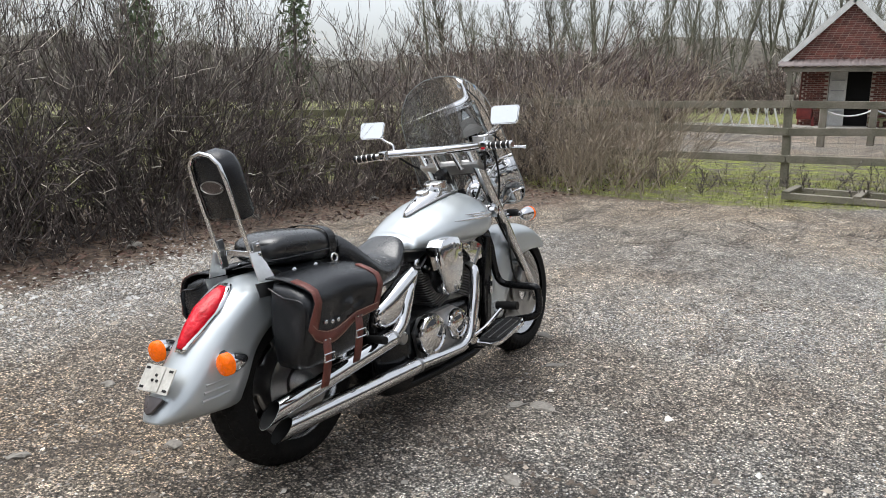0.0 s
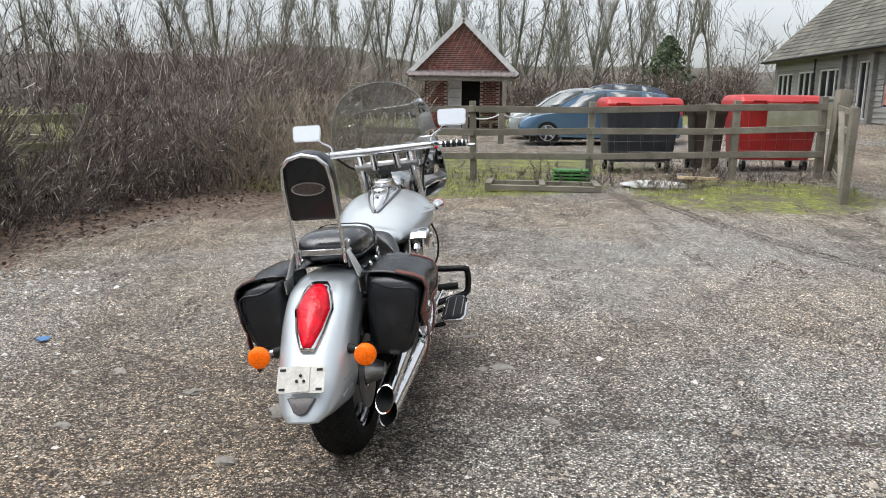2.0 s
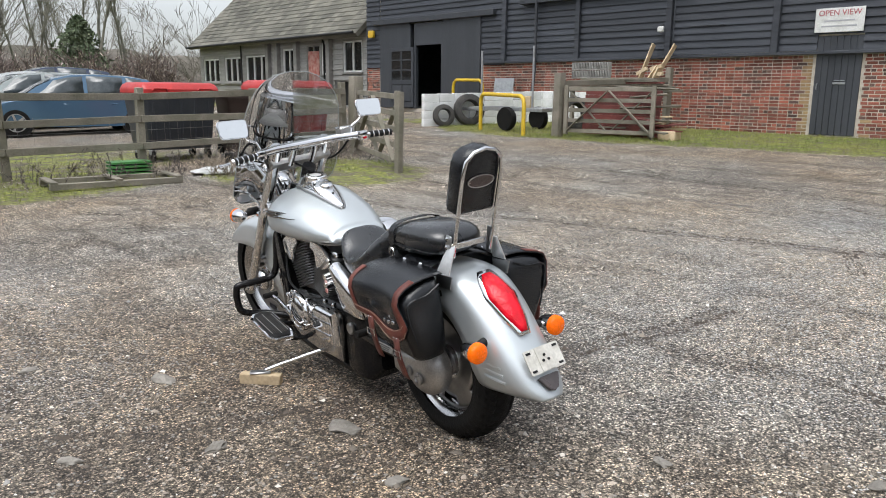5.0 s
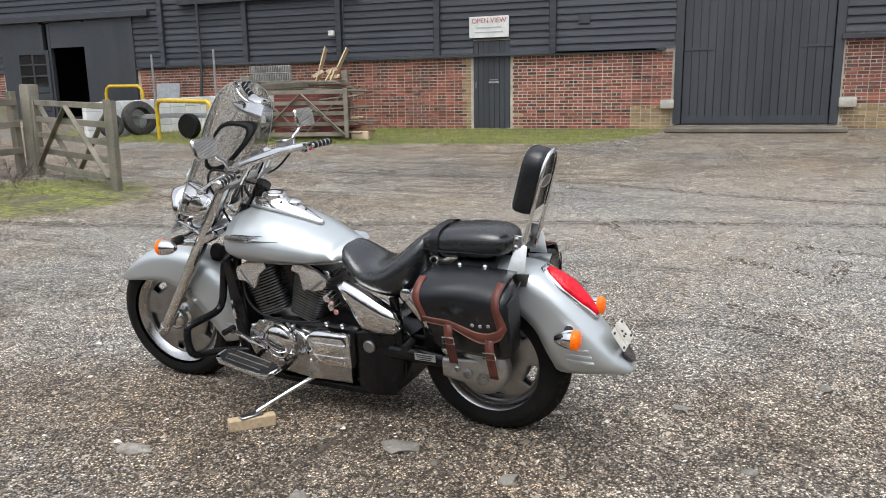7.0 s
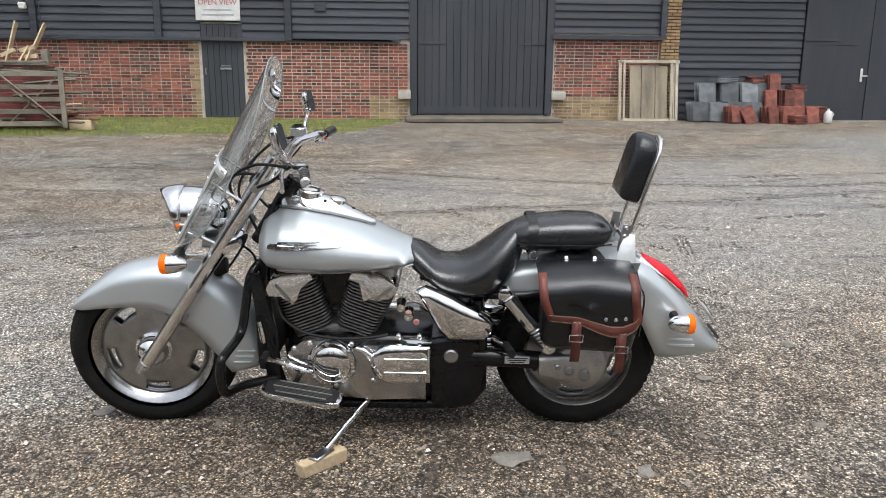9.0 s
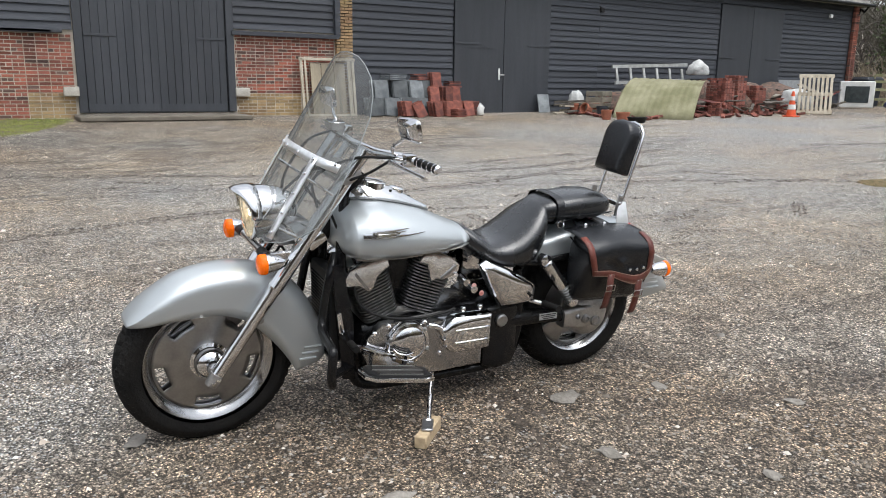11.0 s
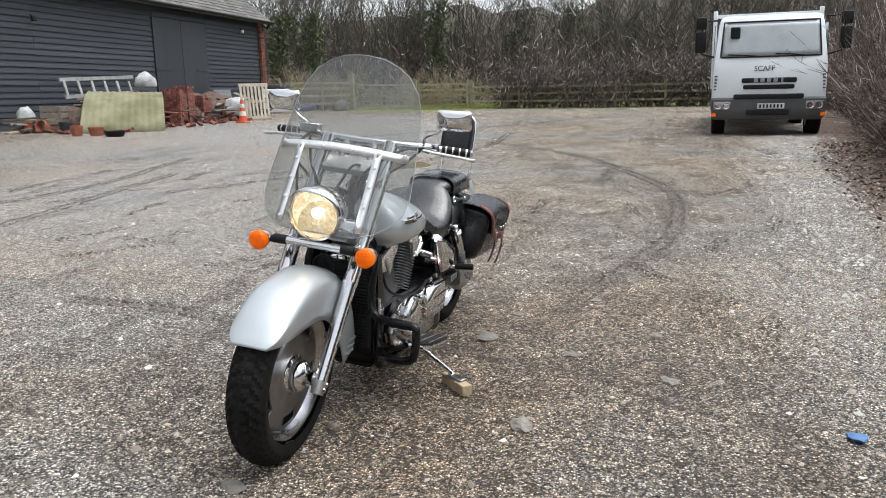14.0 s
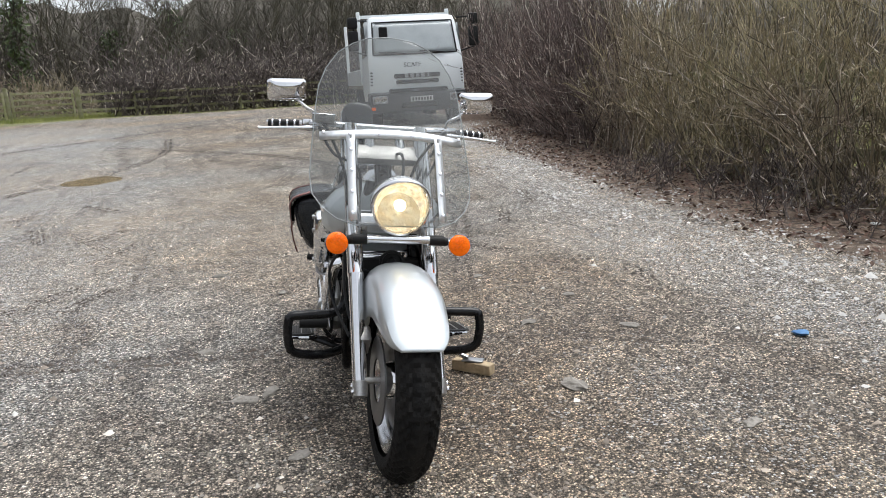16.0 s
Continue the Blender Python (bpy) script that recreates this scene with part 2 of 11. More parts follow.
def tube(bm, pts, r, n=10, steps=0, caps=True):
    """A round tube along pts; r: one radius, or one for each end, or one for each point."""
    p = curve(pts, steps) if steps else [Vector(q) for q in pts]
    k = len(p)
    if isinstance(r, (int, float)):
        rs = [r] * k
    elif len(r) == k:
        rs = list(r)
    else:
        rs = [r[0] + (r[-1] - r[0]) * i / (k - 1) for i in range(k)]
    tang = [(p[min(i + 1, k - 1)] - p[max(i - 1, 0)]).normalized() for i in range(k)]
    side = tang[0].orthogonal().normalized()
    rings = []
    for i in range(k):
        side = (side - tang[i] * side.dot(tang[i])).normalized()
        other = tang[i].cross(side)
        rings.append([p[i] + (side * math.cos(2 * math.pi * j / n) + other * math.sin(2 * math.pi * j / n)) * rs[i] for j in range(n)])
    return loft(bm, rings, caps)


def lathe(bm, prof, n=32, m=None, caps=True):
    """Turns a profile of (radius, height) about the z axis, then lays it at m."""
    m = m or Matrix.Identity(4)
    rings = [[m @ Vector((max(r, 1e-4) * math.cos(2 * math.pi * j / n), max(r, 1e-4) * math.sin(2 * math.pi * j / n), h)) for j in range(n)] for r, h in prof]
    return loft(bm, rings, caps)


def slab(bm, outline, thick, m=None, bev=0.0):
    """An outline in x and y, given thickness along z."""
    a = [bm.verts.new((x, y, 0)) for x, y in outline]
    b = [bm.verts.new((x, y, thick)) for x, y in outline]
    n = len(outline)
    fs = [bm.faces.new(a[::-1]), bm.faces.new(b)]
    for i in range(n):
        fs.append(bm.faces.new((a[i], a[(i + 1) % n], b[(i + 1) % n], b[i])))
    vs = a + b
    if bev:
        es = list({e for e in fs[1].edges} | {e for e in fs[0].edges})
        r = bmesh.ops.bevel(bm, geom=es, offset=bev, segments=2, affect="EDGES", profile=0.6)
        vs = list({v for fc in r["faces"] for v in fc.verts} | {v for v in vs if v.is_valid})
    if m is not None:
        bmesh.ops.transform(bm, matrix=m, verts=vs)
    return bm


def rrect(w, h, r, k=4):
    """The outline of a rounded rectangle about the origin."""
    out = []
    for cx, cy, a0 in ((w / 2 - r, h / 2 - r, 0), (-w / 2 + r, h / 2 - r, 90), (-w / 2 + r, -h / 2 + r, 180), (w / 2 - r, -h / 2 + r, 270)):
        for i in range(k + 1):
            a = radians(a0 + 90 * i / k)
            out.append((cx + r * math.cos(a), cy + r * math.sin(a)))
    return out


def oval(w, h, n=24, p=2.0):
    out = []
    for i in range(n):
        a = 2 * math.pi * i / n
        c, s = math.cos(a), math.sin(a)
        out.append((w / 2 * math.copysign(abs(c) ** (2 / p), c), h / 2 * math.copysign(abs(s) ** (2 / p), s)))
    return out


def interp(x, table):
    """Straight-line reading of a table of (x, value...) rows in rising x."""
    xs = [r[0] for r in table]
    return [float(np.interp(x, xs, [r[k] for r in table])) for k in range(1, len(table[0]))]


def axes(o, x, y):
    """A pose at o whose x axis lies along x and whose y axis lies near y."""
    x = Vector(x).normalized()
    z = x.cross(Vector(y)).normalized()
    m = Matrix((x, z.cross(x), z)).transposed().to_4x4()
    m.translation = o
    return m


def height(x, y):
    """The lie of the ground: level in the yard, rising gently to the barn and to the far sides."""
    def ramp(v, w=3.0):
        return 0.5 * (v + math.sqrt(v * v + w * w)) if v > -30 else 0.0
    a = min(0.036 * max(0.0, ramp(-y - 2.2, 2.5) - 0.3), 0.56)
    b = min(0.021 * max(0.0, ramp(-x - 2.5, 3.0) - 0.4), 0.40)
    c = min(0.014 * max(0.0, ramp(x - 5.0, 3.0) - 0.3), 0.26)
    return a + c + b * (1 - a / 0.56)

# ---- ground ----
def blob(x, y, cx, cy, rx, ry):
    return max(0.0, 1 - ((x - cx) / rx) ** 2 - ((y - cy) / ry) ** 2)


def hedge_foot(x):
    """The near edge of the hedge that closes the yard on its long side."""
    return float(np.interp(x, [-34, -20, -14, -9, -6, -2, 2, 4, 6, 8, 10, 12, 40], [7.6, 6.6, 5.6, 4.7, 4.3, 4.0, 3.95, 4.0, 3.6, 2.6, 1.9, 2.4, 9]))


def covers(x, y):
    """How much moss or grass, leaf litter, pale chippings and wet rut lie at a place."""
    moss = litter = pale = wet = 0.0
    moss = max(moss, 1.6 * blob(x, y, 9.3, 0.5, 2.1, 3.6), 1.35 * blob(x, y, 7.9, -4.4, 2.2, 2.0), 0.9 * blob(x, y, 12.5, 0, 3.5, 6))
    moss = max(moss, 0.9 * blob(x, y, 11, -12.6, 2.6, 0.8), 0.9 * blob(x, y, -30, -10, 4, 5), 0.8 * blob(x, y, 15.5, -12.5, 3, 0.8))
    if 0.5 < x < 16 and -15.6 < y < -9.5:
        edge = float(np.interp(x, [0.4, 0.9, 1.4, 2.3, 3.5, 4.7, 6.0, 7.3, 9.0, 10, 12.6, 14, 16], [-15.2, -13.9, -12.7, -12.0, -12.0, -12.0, -11.6, -11.3, -11.2, -10.9, -11.3, -12.5, -13.2]))
        moss = max(moss, min(1.35, (edge - y) * 0.9 + 0.6))
    if x < -33 or x > 30 or y > hedge_foot(x) + 2.4 or y < -34:
        moss = 1.4
    d = y - hedge_foot(x)
    if -0.9 < d < 3.2:
        litter = min(1.3, (d + 0.9) * 1.6)
    litter = max(litter, 1.1 * blob(x, y, 8.4, 1.2, 1.3, 2.2), 0.8 * blob(x, y, 7.0, 2.4, 2.2, 1.2))
    if x < 2.5:
        pale = max(0.0, 1 - abs(d + 1.25) / 0.9) * 0.42
    pale = max(pale, 0.30 * blob(x, y, 2.0, 1.2, 1.3, 0.7), 0.5 * blob(x, y, 3.7, 1.1, 1.6, 0.9), 0.5 * blob(x, y, 1.2, 2.5, 1.8, 0.8), 0.85 * blob(x, y, -4.5, -4.6, 8.0, 4.8), 0.4 * blob(x, y, 4, -2.6, 3, 2), 0.6 * blob(x, y, -0.9, 2.3, 1.6, 0.7), 0.5 * blob(x, y, 2.7, -1.1, 0.9, 1.6), 0.85 * blob(x, y, -14, -7.5, 11, 6.5), 0.5 * blob(x, y, -9.5, -2.6, 2.2, 1.0))
    for cx, cy, rx, ry in ((0.9, 0.45, 1.7, 0.7), (0.5, 1.1, 1.5, 1.0), (1.8, 1.3, 2.0, 1.5), (2.6, 0.6, 1.4, 0.8), (4.2, 0.45, 0.9, 0.4), (0.8, -4.4, 0.7, 0.3), (0.1, -2.8, 0.4, 0.6), (2.2, -1.46, 0.5, 0.2), (-3.6, -2.4, 1.7, 0.5), (-20, -2, 6, 2.0)):
        wet = max(wet, 0.5 * blob(x, y, cx, cy, rx, ry))
    i, j = int((x + 24) / 0.08), int((y + 9) / 0.08)
    if 0 <= i < RUT.shape[0] and 0 <= j < RUT.shape[1]:
        wet = max(wet, float(RUT[i, j]))
    return moss, litter, pale, wet


def rut_map():
    """Wheel ruts left by turning vehicles, over the yard on an 8 cm raster."""
    X, Y = np.meshgrid(-24 + 0.08 * (np.arange(420) + 0.5), -9 + 0.08 * (np.arange(170) + 0.5), indexing="ij")
    out = np.zeros(X.shape)
    for w, line in RUTS:
        best = np.full(X.shape, 9.0)
        pts = curve([(px, py, 0) for px, py in line], 4)
        for p, q in zip(pts[:-1], pts[1:]):
            dx, dy = q[0] - p[0], q[1] - p[1]
            t = np.clip(((X - p[0]) * dx + (Y - p[1]) * dy) / (dx * dx + dy * dy + 1e-9), 0, 1)
            best = np.minimum(best, np.hypot(X - p[0] - t * dx, Y - p[1] - t * dy))
        out = np.maximum(out, np.clip(1.15 - best / w, 0, 1))
    return out


RUTS = ((0.16, ((-13.5, -3.0), (-11.2, -1.0), (-9.6, 0.15), (-7.3, 1.1), (-5.4, 1.6), (-3.2, 1.55), (-1.85, 1.24), (-1.0, 0.98), (-0.27, 0.76))),
        (0.10, ((0.1, -2.4), (0.14, -1.77), (0.4, -0.41), (0.58, 0.59), (0.85, 1.2), (1.2, 1.75))),
        (0.13, ((7.5, -2.9), (5.76, -3.18), (4.0, -3.56), (3.1, -3.83), (0.6, -4.53), (-2.5, -5.0), (-6, -5.6))),
        (0.12, ((-5.0, -4.2), (-6.5, -3.5), (-8.6, -2.4), (-11.4, -1.77), (-15, -1.9))),
        (0.3, ((-11, -6.0), (-13.6, -5.0), (-17.5, -2.5), (-20.8, -0.4), (-22, 0.8))),
        (0.14, ((4.5, -7.6), (1.3, -7.3), (-1.4, -6.3), (-4.5, -5.9), (-8, -6.6))),
        (0.14, ((3.5, -6.1), (0.5, -5.9), (-3, -4.7), (-6.5, -4.6))))
RUT = rut_map()
PUDDLES = ((-8.1, -2.6, 0.55, 0.42),)


def ground_mat():
    m = bpy.data.materials.new("gravel_yard")
    m.use_nodes = True
    n, l = m.node_tree.nodes, m.node_tree.links
    b = n["Principled BSDF"]
    at = n.new("ShaderNodeTexCoord")

    def noisy(scale, detail=4, rough=0.55):
        t = n.new("ShaderNodeTexNoise")
        t.inputs["Scale"].default_value, t.inputs["Detail"].default_value, t.inputs["Roughness"].default_value = scale, detail, rough
        l.new(at.outputs["Object"], t.inputs["Vector"])
        return t.outputs["Fac"]

    def ranged(src, a, b_, lo=0.0, hi=1.0):
        r = n.new("ShaderNodeMapRange")
        for i, v in enumerate((a, b_, lo, hi)):
            r.inputs[i + 1].default_value = v
        l.new(src, r.inputs[0])
        return r.outputs[0]

    def blend(fac, a, b_):
        x = n.new("ShaderNodeMix")
        x.data_type = "RGBA"
        for sock, v in ((x.inputs[6], a), (x.inputs[7], b_)):
            if isinstance(v, tuple):
                sock.default_value = (*v, 1)
            else:
                l.new(v, sock)
        l.new(fac, x.inputs[0])
        return x.outputs[2]

    def maths(op, a, b_):
        x = n.new("ShaderNodeMath")
        x.operation = op
        for i, v in enumerate((a, b_)):
            if isinstance(v, float):
                x.inputs[i].default_value = v
            else:
                l.new(v, x.inputs[i])
        return x.outputs[0]

    def shaded(base, amount):
        x = n.new("ShaderNodeMix")
        x.data_type, x.blend_type = "RGBA", "MULTIPLY"
        x.inputs[0].default_value = 1.0
        l.new(base, x.inputs[6])
        l.new(amount, x.inputs[7])
        x.clamp_factor = False
        return x.outputs[2]

    cells = n.new("ShaderNodeTexVoronoi")
    cells.inputs["Scale"].default_value = 100
    l.new(at.outputs["Object"], cells.inputs["Vector"])
    cells2 = n.new("ShaderNodeTexVoronoi")
    cells2.inputs["Scale"].default_value = 190
    l.new(at.outputs["Object"], cells2.inputs["Vector"])
    broad, mid = noisy(0.45, 5), noisy(2.3, 5)
    dirt = blend(ranged(broad, 0.38, 0.62), (0.385, 0.322, 0.25), (0.505, 0.445, 0.37))
    dirt = blend(ranged(mid, 0.35, 0.68), dirt, (0.225, 0.183, 0.143))
    lay = n.new("ShaderNodeAttribute")
    lay.attribute_name = "cover"
    parts_ = n.new("ShaderNodeSeparateColor")
    l.new(lay.outputs["Color"], parts_.inputs[0])
    dirt = blend(ranged(parts_.outputs[2], 0.0, 0.8, 0.0, 0.75), dirt, (0.52, 0.485, 0.43))
    sep = n.new("ShaderNodeSeparateColor")
    l.new(cells.outputs["Color"], sep.inputs[0])
    sep2 = n.new("ShaderNodeSeparateColor")
    l.new(cells2.outputs["Color"], sep2.inputs[0])
    col = shaded(dirt, blend(ranged(noisy(0.33, 3), 0.36, 0.64), (1.01, 0.92, 0.80), (0.85, 0.92, 1.0)))
    # clods and trodden patches a hand or two across
    clod = noisy(7.0, 9, 0.78)
    col = blend(ranged(clod, 0.30, 0.50, 0.60, 0.0), col, (0.102, 0.080, 0.060))
    col = blend(ranged(clod, 0.54, 0.74, 0.0, 0.55), col, (0.50, 0.45, 0.385))
    # long faint wheel marks along the yard
    drag = n.new("ShaderNodeMapping")
    drag.inputs["Scale"].default_value = (0.30, 2.6, 1)
    drag.inputs["Rotation"].default_value = (0, 0, radians(8))
    l.new(at.outputs["Object"], drag.inputs[0])
    marks = n.new("ShaderNodeTexNoise")
    marks.inputs["Scale"].default_value, marks.inputs["Detail"].default_value, marks.inputs["Roughness"].default_value = 1.0, 6, 0.72
    l.new(drag.outputs[0], marks.inputs["Vector"])
    col = blend(ranged(marks.outputs["Fac"], 0.54, 0.64, 0.0, 0.68), col, (0.095, 0.074, 0.056))
    jag = maths("SUBTRACT", noisy(5.5, 8, 0.78), 0.5)
    jag2 = maths("MULTIPLY", jag, 1.6)

    def mask(src, lo=0.35, hi=0.65):
        return ranged(maths("ADD", src, jag2), lo, hi)

    pale_col = blend(sep.outputs[2], (0.24, 0.235, 0.23), (0.88, 0.88, 0.88))
    wetness = mask(lay.outputs["Alpha"], 0.15, 0.95)
    col = blend(maths("MULTIPLY", wetness, 0.62), col, (0.075, 0.057, 0.043))
    # packed stones: each a tone of the soil round it, parted by painted dark crevice shade
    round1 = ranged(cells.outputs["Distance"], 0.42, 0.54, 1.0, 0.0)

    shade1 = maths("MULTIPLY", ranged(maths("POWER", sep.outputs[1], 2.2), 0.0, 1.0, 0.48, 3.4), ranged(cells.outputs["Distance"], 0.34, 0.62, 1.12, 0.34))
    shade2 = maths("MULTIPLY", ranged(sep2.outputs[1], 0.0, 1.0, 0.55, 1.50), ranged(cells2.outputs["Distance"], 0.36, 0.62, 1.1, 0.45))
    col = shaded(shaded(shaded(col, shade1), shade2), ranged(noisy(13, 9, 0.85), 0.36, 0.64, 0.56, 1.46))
    fleck = noisy(30, 8, 0.8)
    col = shaded(col, ranged(fleck, 0.36, 0.66, 0.55, 1.95))
    # loose light stones, well apart
    loose = n.new("ShaderNodeTexVoronoi")
    loose.inputs["Scale"].default_value = 40
    l.new(at.outputs["Object"], loose.inputs["Vector"])
    loose_sep = n.new("ShaderNodeSeparateColor")
    l.new(loose.outputs["Color"], loose_sep.inputs[0])
    rare = maths("MULTIPLY", maths("GREATER_THAN", loose_sep.outputs[0], 0.70), ranged(loose.outputs["Distance"], 0.26, 0.36, 0.85, 0.0))
    col = blend(rare, col, blend(loose_sep.outputs[1], (0.12, 0.10, 0.082), (0.58, 0.55, 0.50)))
    chips = maths("GREATER_THAN", maths("ADD", maths("MULTIPLY", mask(parts_.outputs[2], 0.1, 1.1), 0.85), sep.outputs[0]), 1.0)
    col = blend(maths("MULTIPLY", chips, round1), col, pale_col)
    leaf = n.new("ShaderNodeTexVoronoi")
    leaf.inputs["Scale"].default_value = 22
    l.new(at.outputs["Object"], leaf.inputs["Vector"])
    lsep = n.new("ShaderNodeSeparateColor")
    l.new(leaf.outputs["Color"], lsep.inputs[0])
    leaf_col = blend(lsep.outputs[0], (0.075, 0.055, 0.042), (0.27, 0.19, 0.135))
    col = blend(mask(parts_.outputs[1]), col, leaf_col)
    moss_col = blend(ranged(noisy(14, 5), 0.35, 0.65), (0.095, 0.118, 0.03), (0.34, 0.355, 0.07))
    moss_col = shaded(blend(ranged(noisy(3.0, 4), 0.42, 0.62), moss_col, (0.145, 0.125, 0.085)), ranged(fleck, 0.34, 0.66, 0.45, 1.7))
    col = blend(mask(parts_.outputs[0], 0.4, 0.7), col, moss_col)
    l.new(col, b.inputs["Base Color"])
    l.new(ranged(wetness, 0.0, 1.0, 0.86, 0.62), b.inputs["Roughness"])
    bp = n.new("ShaderNodeBump")
    bp.inputs["Strength"].default_value, bp.inputs["Distance"].default_value = 1.0, 0.018
    heap = maths("ADD", maths("MULTIPLY", cells.outputs["Distance"], -0.8), maths("ADD", maths("MULTIPLY", cells2.outputs["Distance"], -0.5), maths("ADD", noisy(24, 5), maths("MULTIPLY", clod, 1.6))))
    l.new(heap, bp.inputs["Height"])
    l.new(bp.outputs[0], b.inputs["Normal"])
    return m


GRAVEL = ground_mat()


def spread(near, far):
    out, step, v = list(near), near[1] - near[0], near[-1]
    while v < far:
        step *= 1.12
        v += step
        out.append(v)
    lo, step = near[0], near[1] - near[0]
    while lo > -far:
        step *= 1.12
        lo -= step
        out.insert(0, lo)
    return out


def ground_z(x, y):
    z = height(x, y)
    if abs(x) < 45 and abs(y) < 45:
        z += 0.010 * noise.noise((x * 0.7, y * 0.7, 0)) + 0.006 * noise.noise((x * 2.7, y * 2.7, 4))
        z -= 0.024 * blob(x, y, 1.78, -0.1, 1.3, 1.0)
        wet = covers(x, y)[3]
        z -= 0.018 * min(1.0, max(0.0, wet)) * (0.5 + 0.5 * noise.noise((x * 1.9, y * 1.9, 9)))
        for px, py, rx, ry in PUDDLES:
            z -= 0.05 * blob(x, y, px, py, rx * 1.5, ry * 1.5)
    return z


gx, gy = spread([-6 + 0.13 * i for i in range(118)], 1500), spread([-15.6 + 0.3 * i for i in range(29)] + [-7 + 0.13 * i for i in range(98)], 1500)
nx = len(gx)
verts = verts_ground = [(x, y, ground_z(x, y)) for y in gy for x in gx]
faces = [(j * nx + i, j * nx + i + 1, (j + 1) * nx + i + 1, (j + 1) * nx + i) for j in range(len(gy) - 1) for i in range(nx - 1)]
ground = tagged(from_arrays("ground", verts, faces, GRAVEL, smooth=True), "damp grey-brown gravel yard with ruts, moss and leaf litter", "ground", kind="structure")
cov = ground.data.color_attributes.new("cover", "FLOAT_COLOR", "POINT")
cover_ground = [covers(v[0], v[1]) for v in verts]
cov.data.foreach_set("color", [c for q in cover_ground for c in q])
WATER = mat("puddle_water", (0.34, 0.265, 0.155), (0.27, 0.205, 0.12), rough=0.05, rvar=0.02, fine=0.02)
for px, py, rx, ry in PUDDLES:
    bm = bmesh.new()
    ring = [(px + rx * 1.25 * math.cos(a) * (1 + 0.25 * noise.noise((math.cos(a) * 1.5, math.sin(a) * 1.5, px))), py + ry * 1.25 * math.sin(a), height(px, py) - 0.026) for a in [2 * math.pi * i / 28 for i in range(28)]]
    bm.faces.new([bm.verts.new(q) for q in ring])
    tagged(part("puddle", bm, WATER), "shallow muddy puddle in the gravel", "puddle", kind="structure")

# ---- the black barn: brick plinth under dark weatherboards; its face lies along y = -15.4 ----
BY = -15.4
TARRED = mat("tarred_boards", (0.030, 0.034, 0.043), (0.052, 0.057, 0.068), rough=0.62, scale=2.2, bump=0.35, bscale=26, rand=0.22, stretch=(0.25, 1, 4))
TARDOOR = mat("dark_door_paint", (0.035, 0.039, 0.046), (0.047, 0.051, 0.059), rough=0.55, scale=1.6, bump=0.15, bscale=30, rand=0.10, stretch=(3, 1, 0.3))
BRICK = mat("old_red_brick", (0.315, 0.098, 0.062), (0.168, 0.068, 0.052), rough=0.9, scale=1.3, bump=0.5, bscale=60, rand=0.45, odd=((0.115, 0.068, 0.055), 0.16))
BRICKSTUFF = mat("old_red_brickwork", (0.315, 0.098, 0.062), (0.168, 0.068, 0.052), rough=0.9, scale=1.3, bump=0.5, bscale=60, rand=0.45, island=True, odd=((0.115, 0.068, 0.055), 0.16))
BUFFBRICK = mat("buff_brick", (0.36, 0.26, 0.13), (0.26, 0.165, 0.09), rough=0.9, scale=2, bump=0.5, bscale=60, rand=0.3, island=True)
MORTAR = mat("lime_mortar", (0.60, 0.545, 0.47), (0.42, 0.375, 0.31), rough=0.95, scale=5, bump=0.5, bscale=80)
SLATE = mat("roof_slate", (0.105, 0.10, 0.098), (0.15, 0.14, 0.12), rough=0.6, scale=1.5, bump=0.3, bscale=40, rand=0.35, island=True)
STONESLATE = mat("stone_slate", (0.15, 0.142, 0.115), (0.095, 0.092, 0.074), rough=0.85, scale=0.9, bump=0.5, bscale=40, rand=0.32, island=True)
STONE = mat("pale_stone", (0.5, 0.48, 0.43), (0.4, 0.37, 0.32), rough=0.9, scale=6, bump=0.4, bscale=50)
WHITEPAINT = mat("white_paint", (0.72, 0.72, 0.70), (0.6, 0.6, 0.57), rough=0.55, scale=4, bump=0.1, bscale=40)
GALV = mat("galvanised", (0.42, 0.43, 0.44), (0.33, 0.34, 0.35), rough=0.45, metal=0.7, scale=9)
LETTER = mat("red_letters", (0.42, 0.10, 0.12), (0.36, 0.09, 0.10), rough=0.6)
GREYTEXT = mat("faded_print", (0.42, 0.42, 0.44), (0.36, 0.36, 0.38), rough=0.6)


def wall_core(bm, x0, x1, z0, z1, y, thick, holes):
    """A wall in the x-z plane with openings through it."""
    xs = sorted({x0, x1} | {v for h in holes for v in h[:2] if x0 < v < x1})
    zs = sorted({z0, z1} | {v for h in holes for v in h[2:] if z0 < v < z1})
    for a, b in zip(xs, xs[1:]):
        for c, d in zip(zs, zs[1:]):
            mx, mz = (a + b) / 2, (c + d) / 2
            if not any(h[0] < mx < h[1] and h[2] < mz < h[3] for h in holes):
                box(bm, (mx, y - thick / 2, mz), (b - a, thick, d - c))
    return bm


SMALL_DOOR = (4.14, 5.08, 0.50, 2.62)
BIG_DOOR = (-3.04, 0.22, 0.58, 4.6)
LEFT_DOOR = (15.45, 20.65, 0.78, 3.70)
PAIR_2 = (-12.62, -9.22, 0.45, 3.75)
PAIR_3 = (-23.7, -20.2, 0.35, 4.1)
HOLES = [SMALL_DOOR, BIG_DOOR, LEFT_DOOR, PAIR_2, PAIR_3]
barn_wall = thing("wall_barn", "black weatherboarded barn wall on a red brick plinth", "barn wall", kind="structure")
bm = bmesh.new()
wall_core(bm, -6.1, 21.5, 0.2, 6.4, BY - 0.03, 0.30, HOLES)
part("wall_core", bm, MORTAR, barn_wall)
bm = bmesh.new()
wall_core(bm, -28.3, -6.1, 0.1, 4.75, BY - 0.06, 0.28, HOLES)
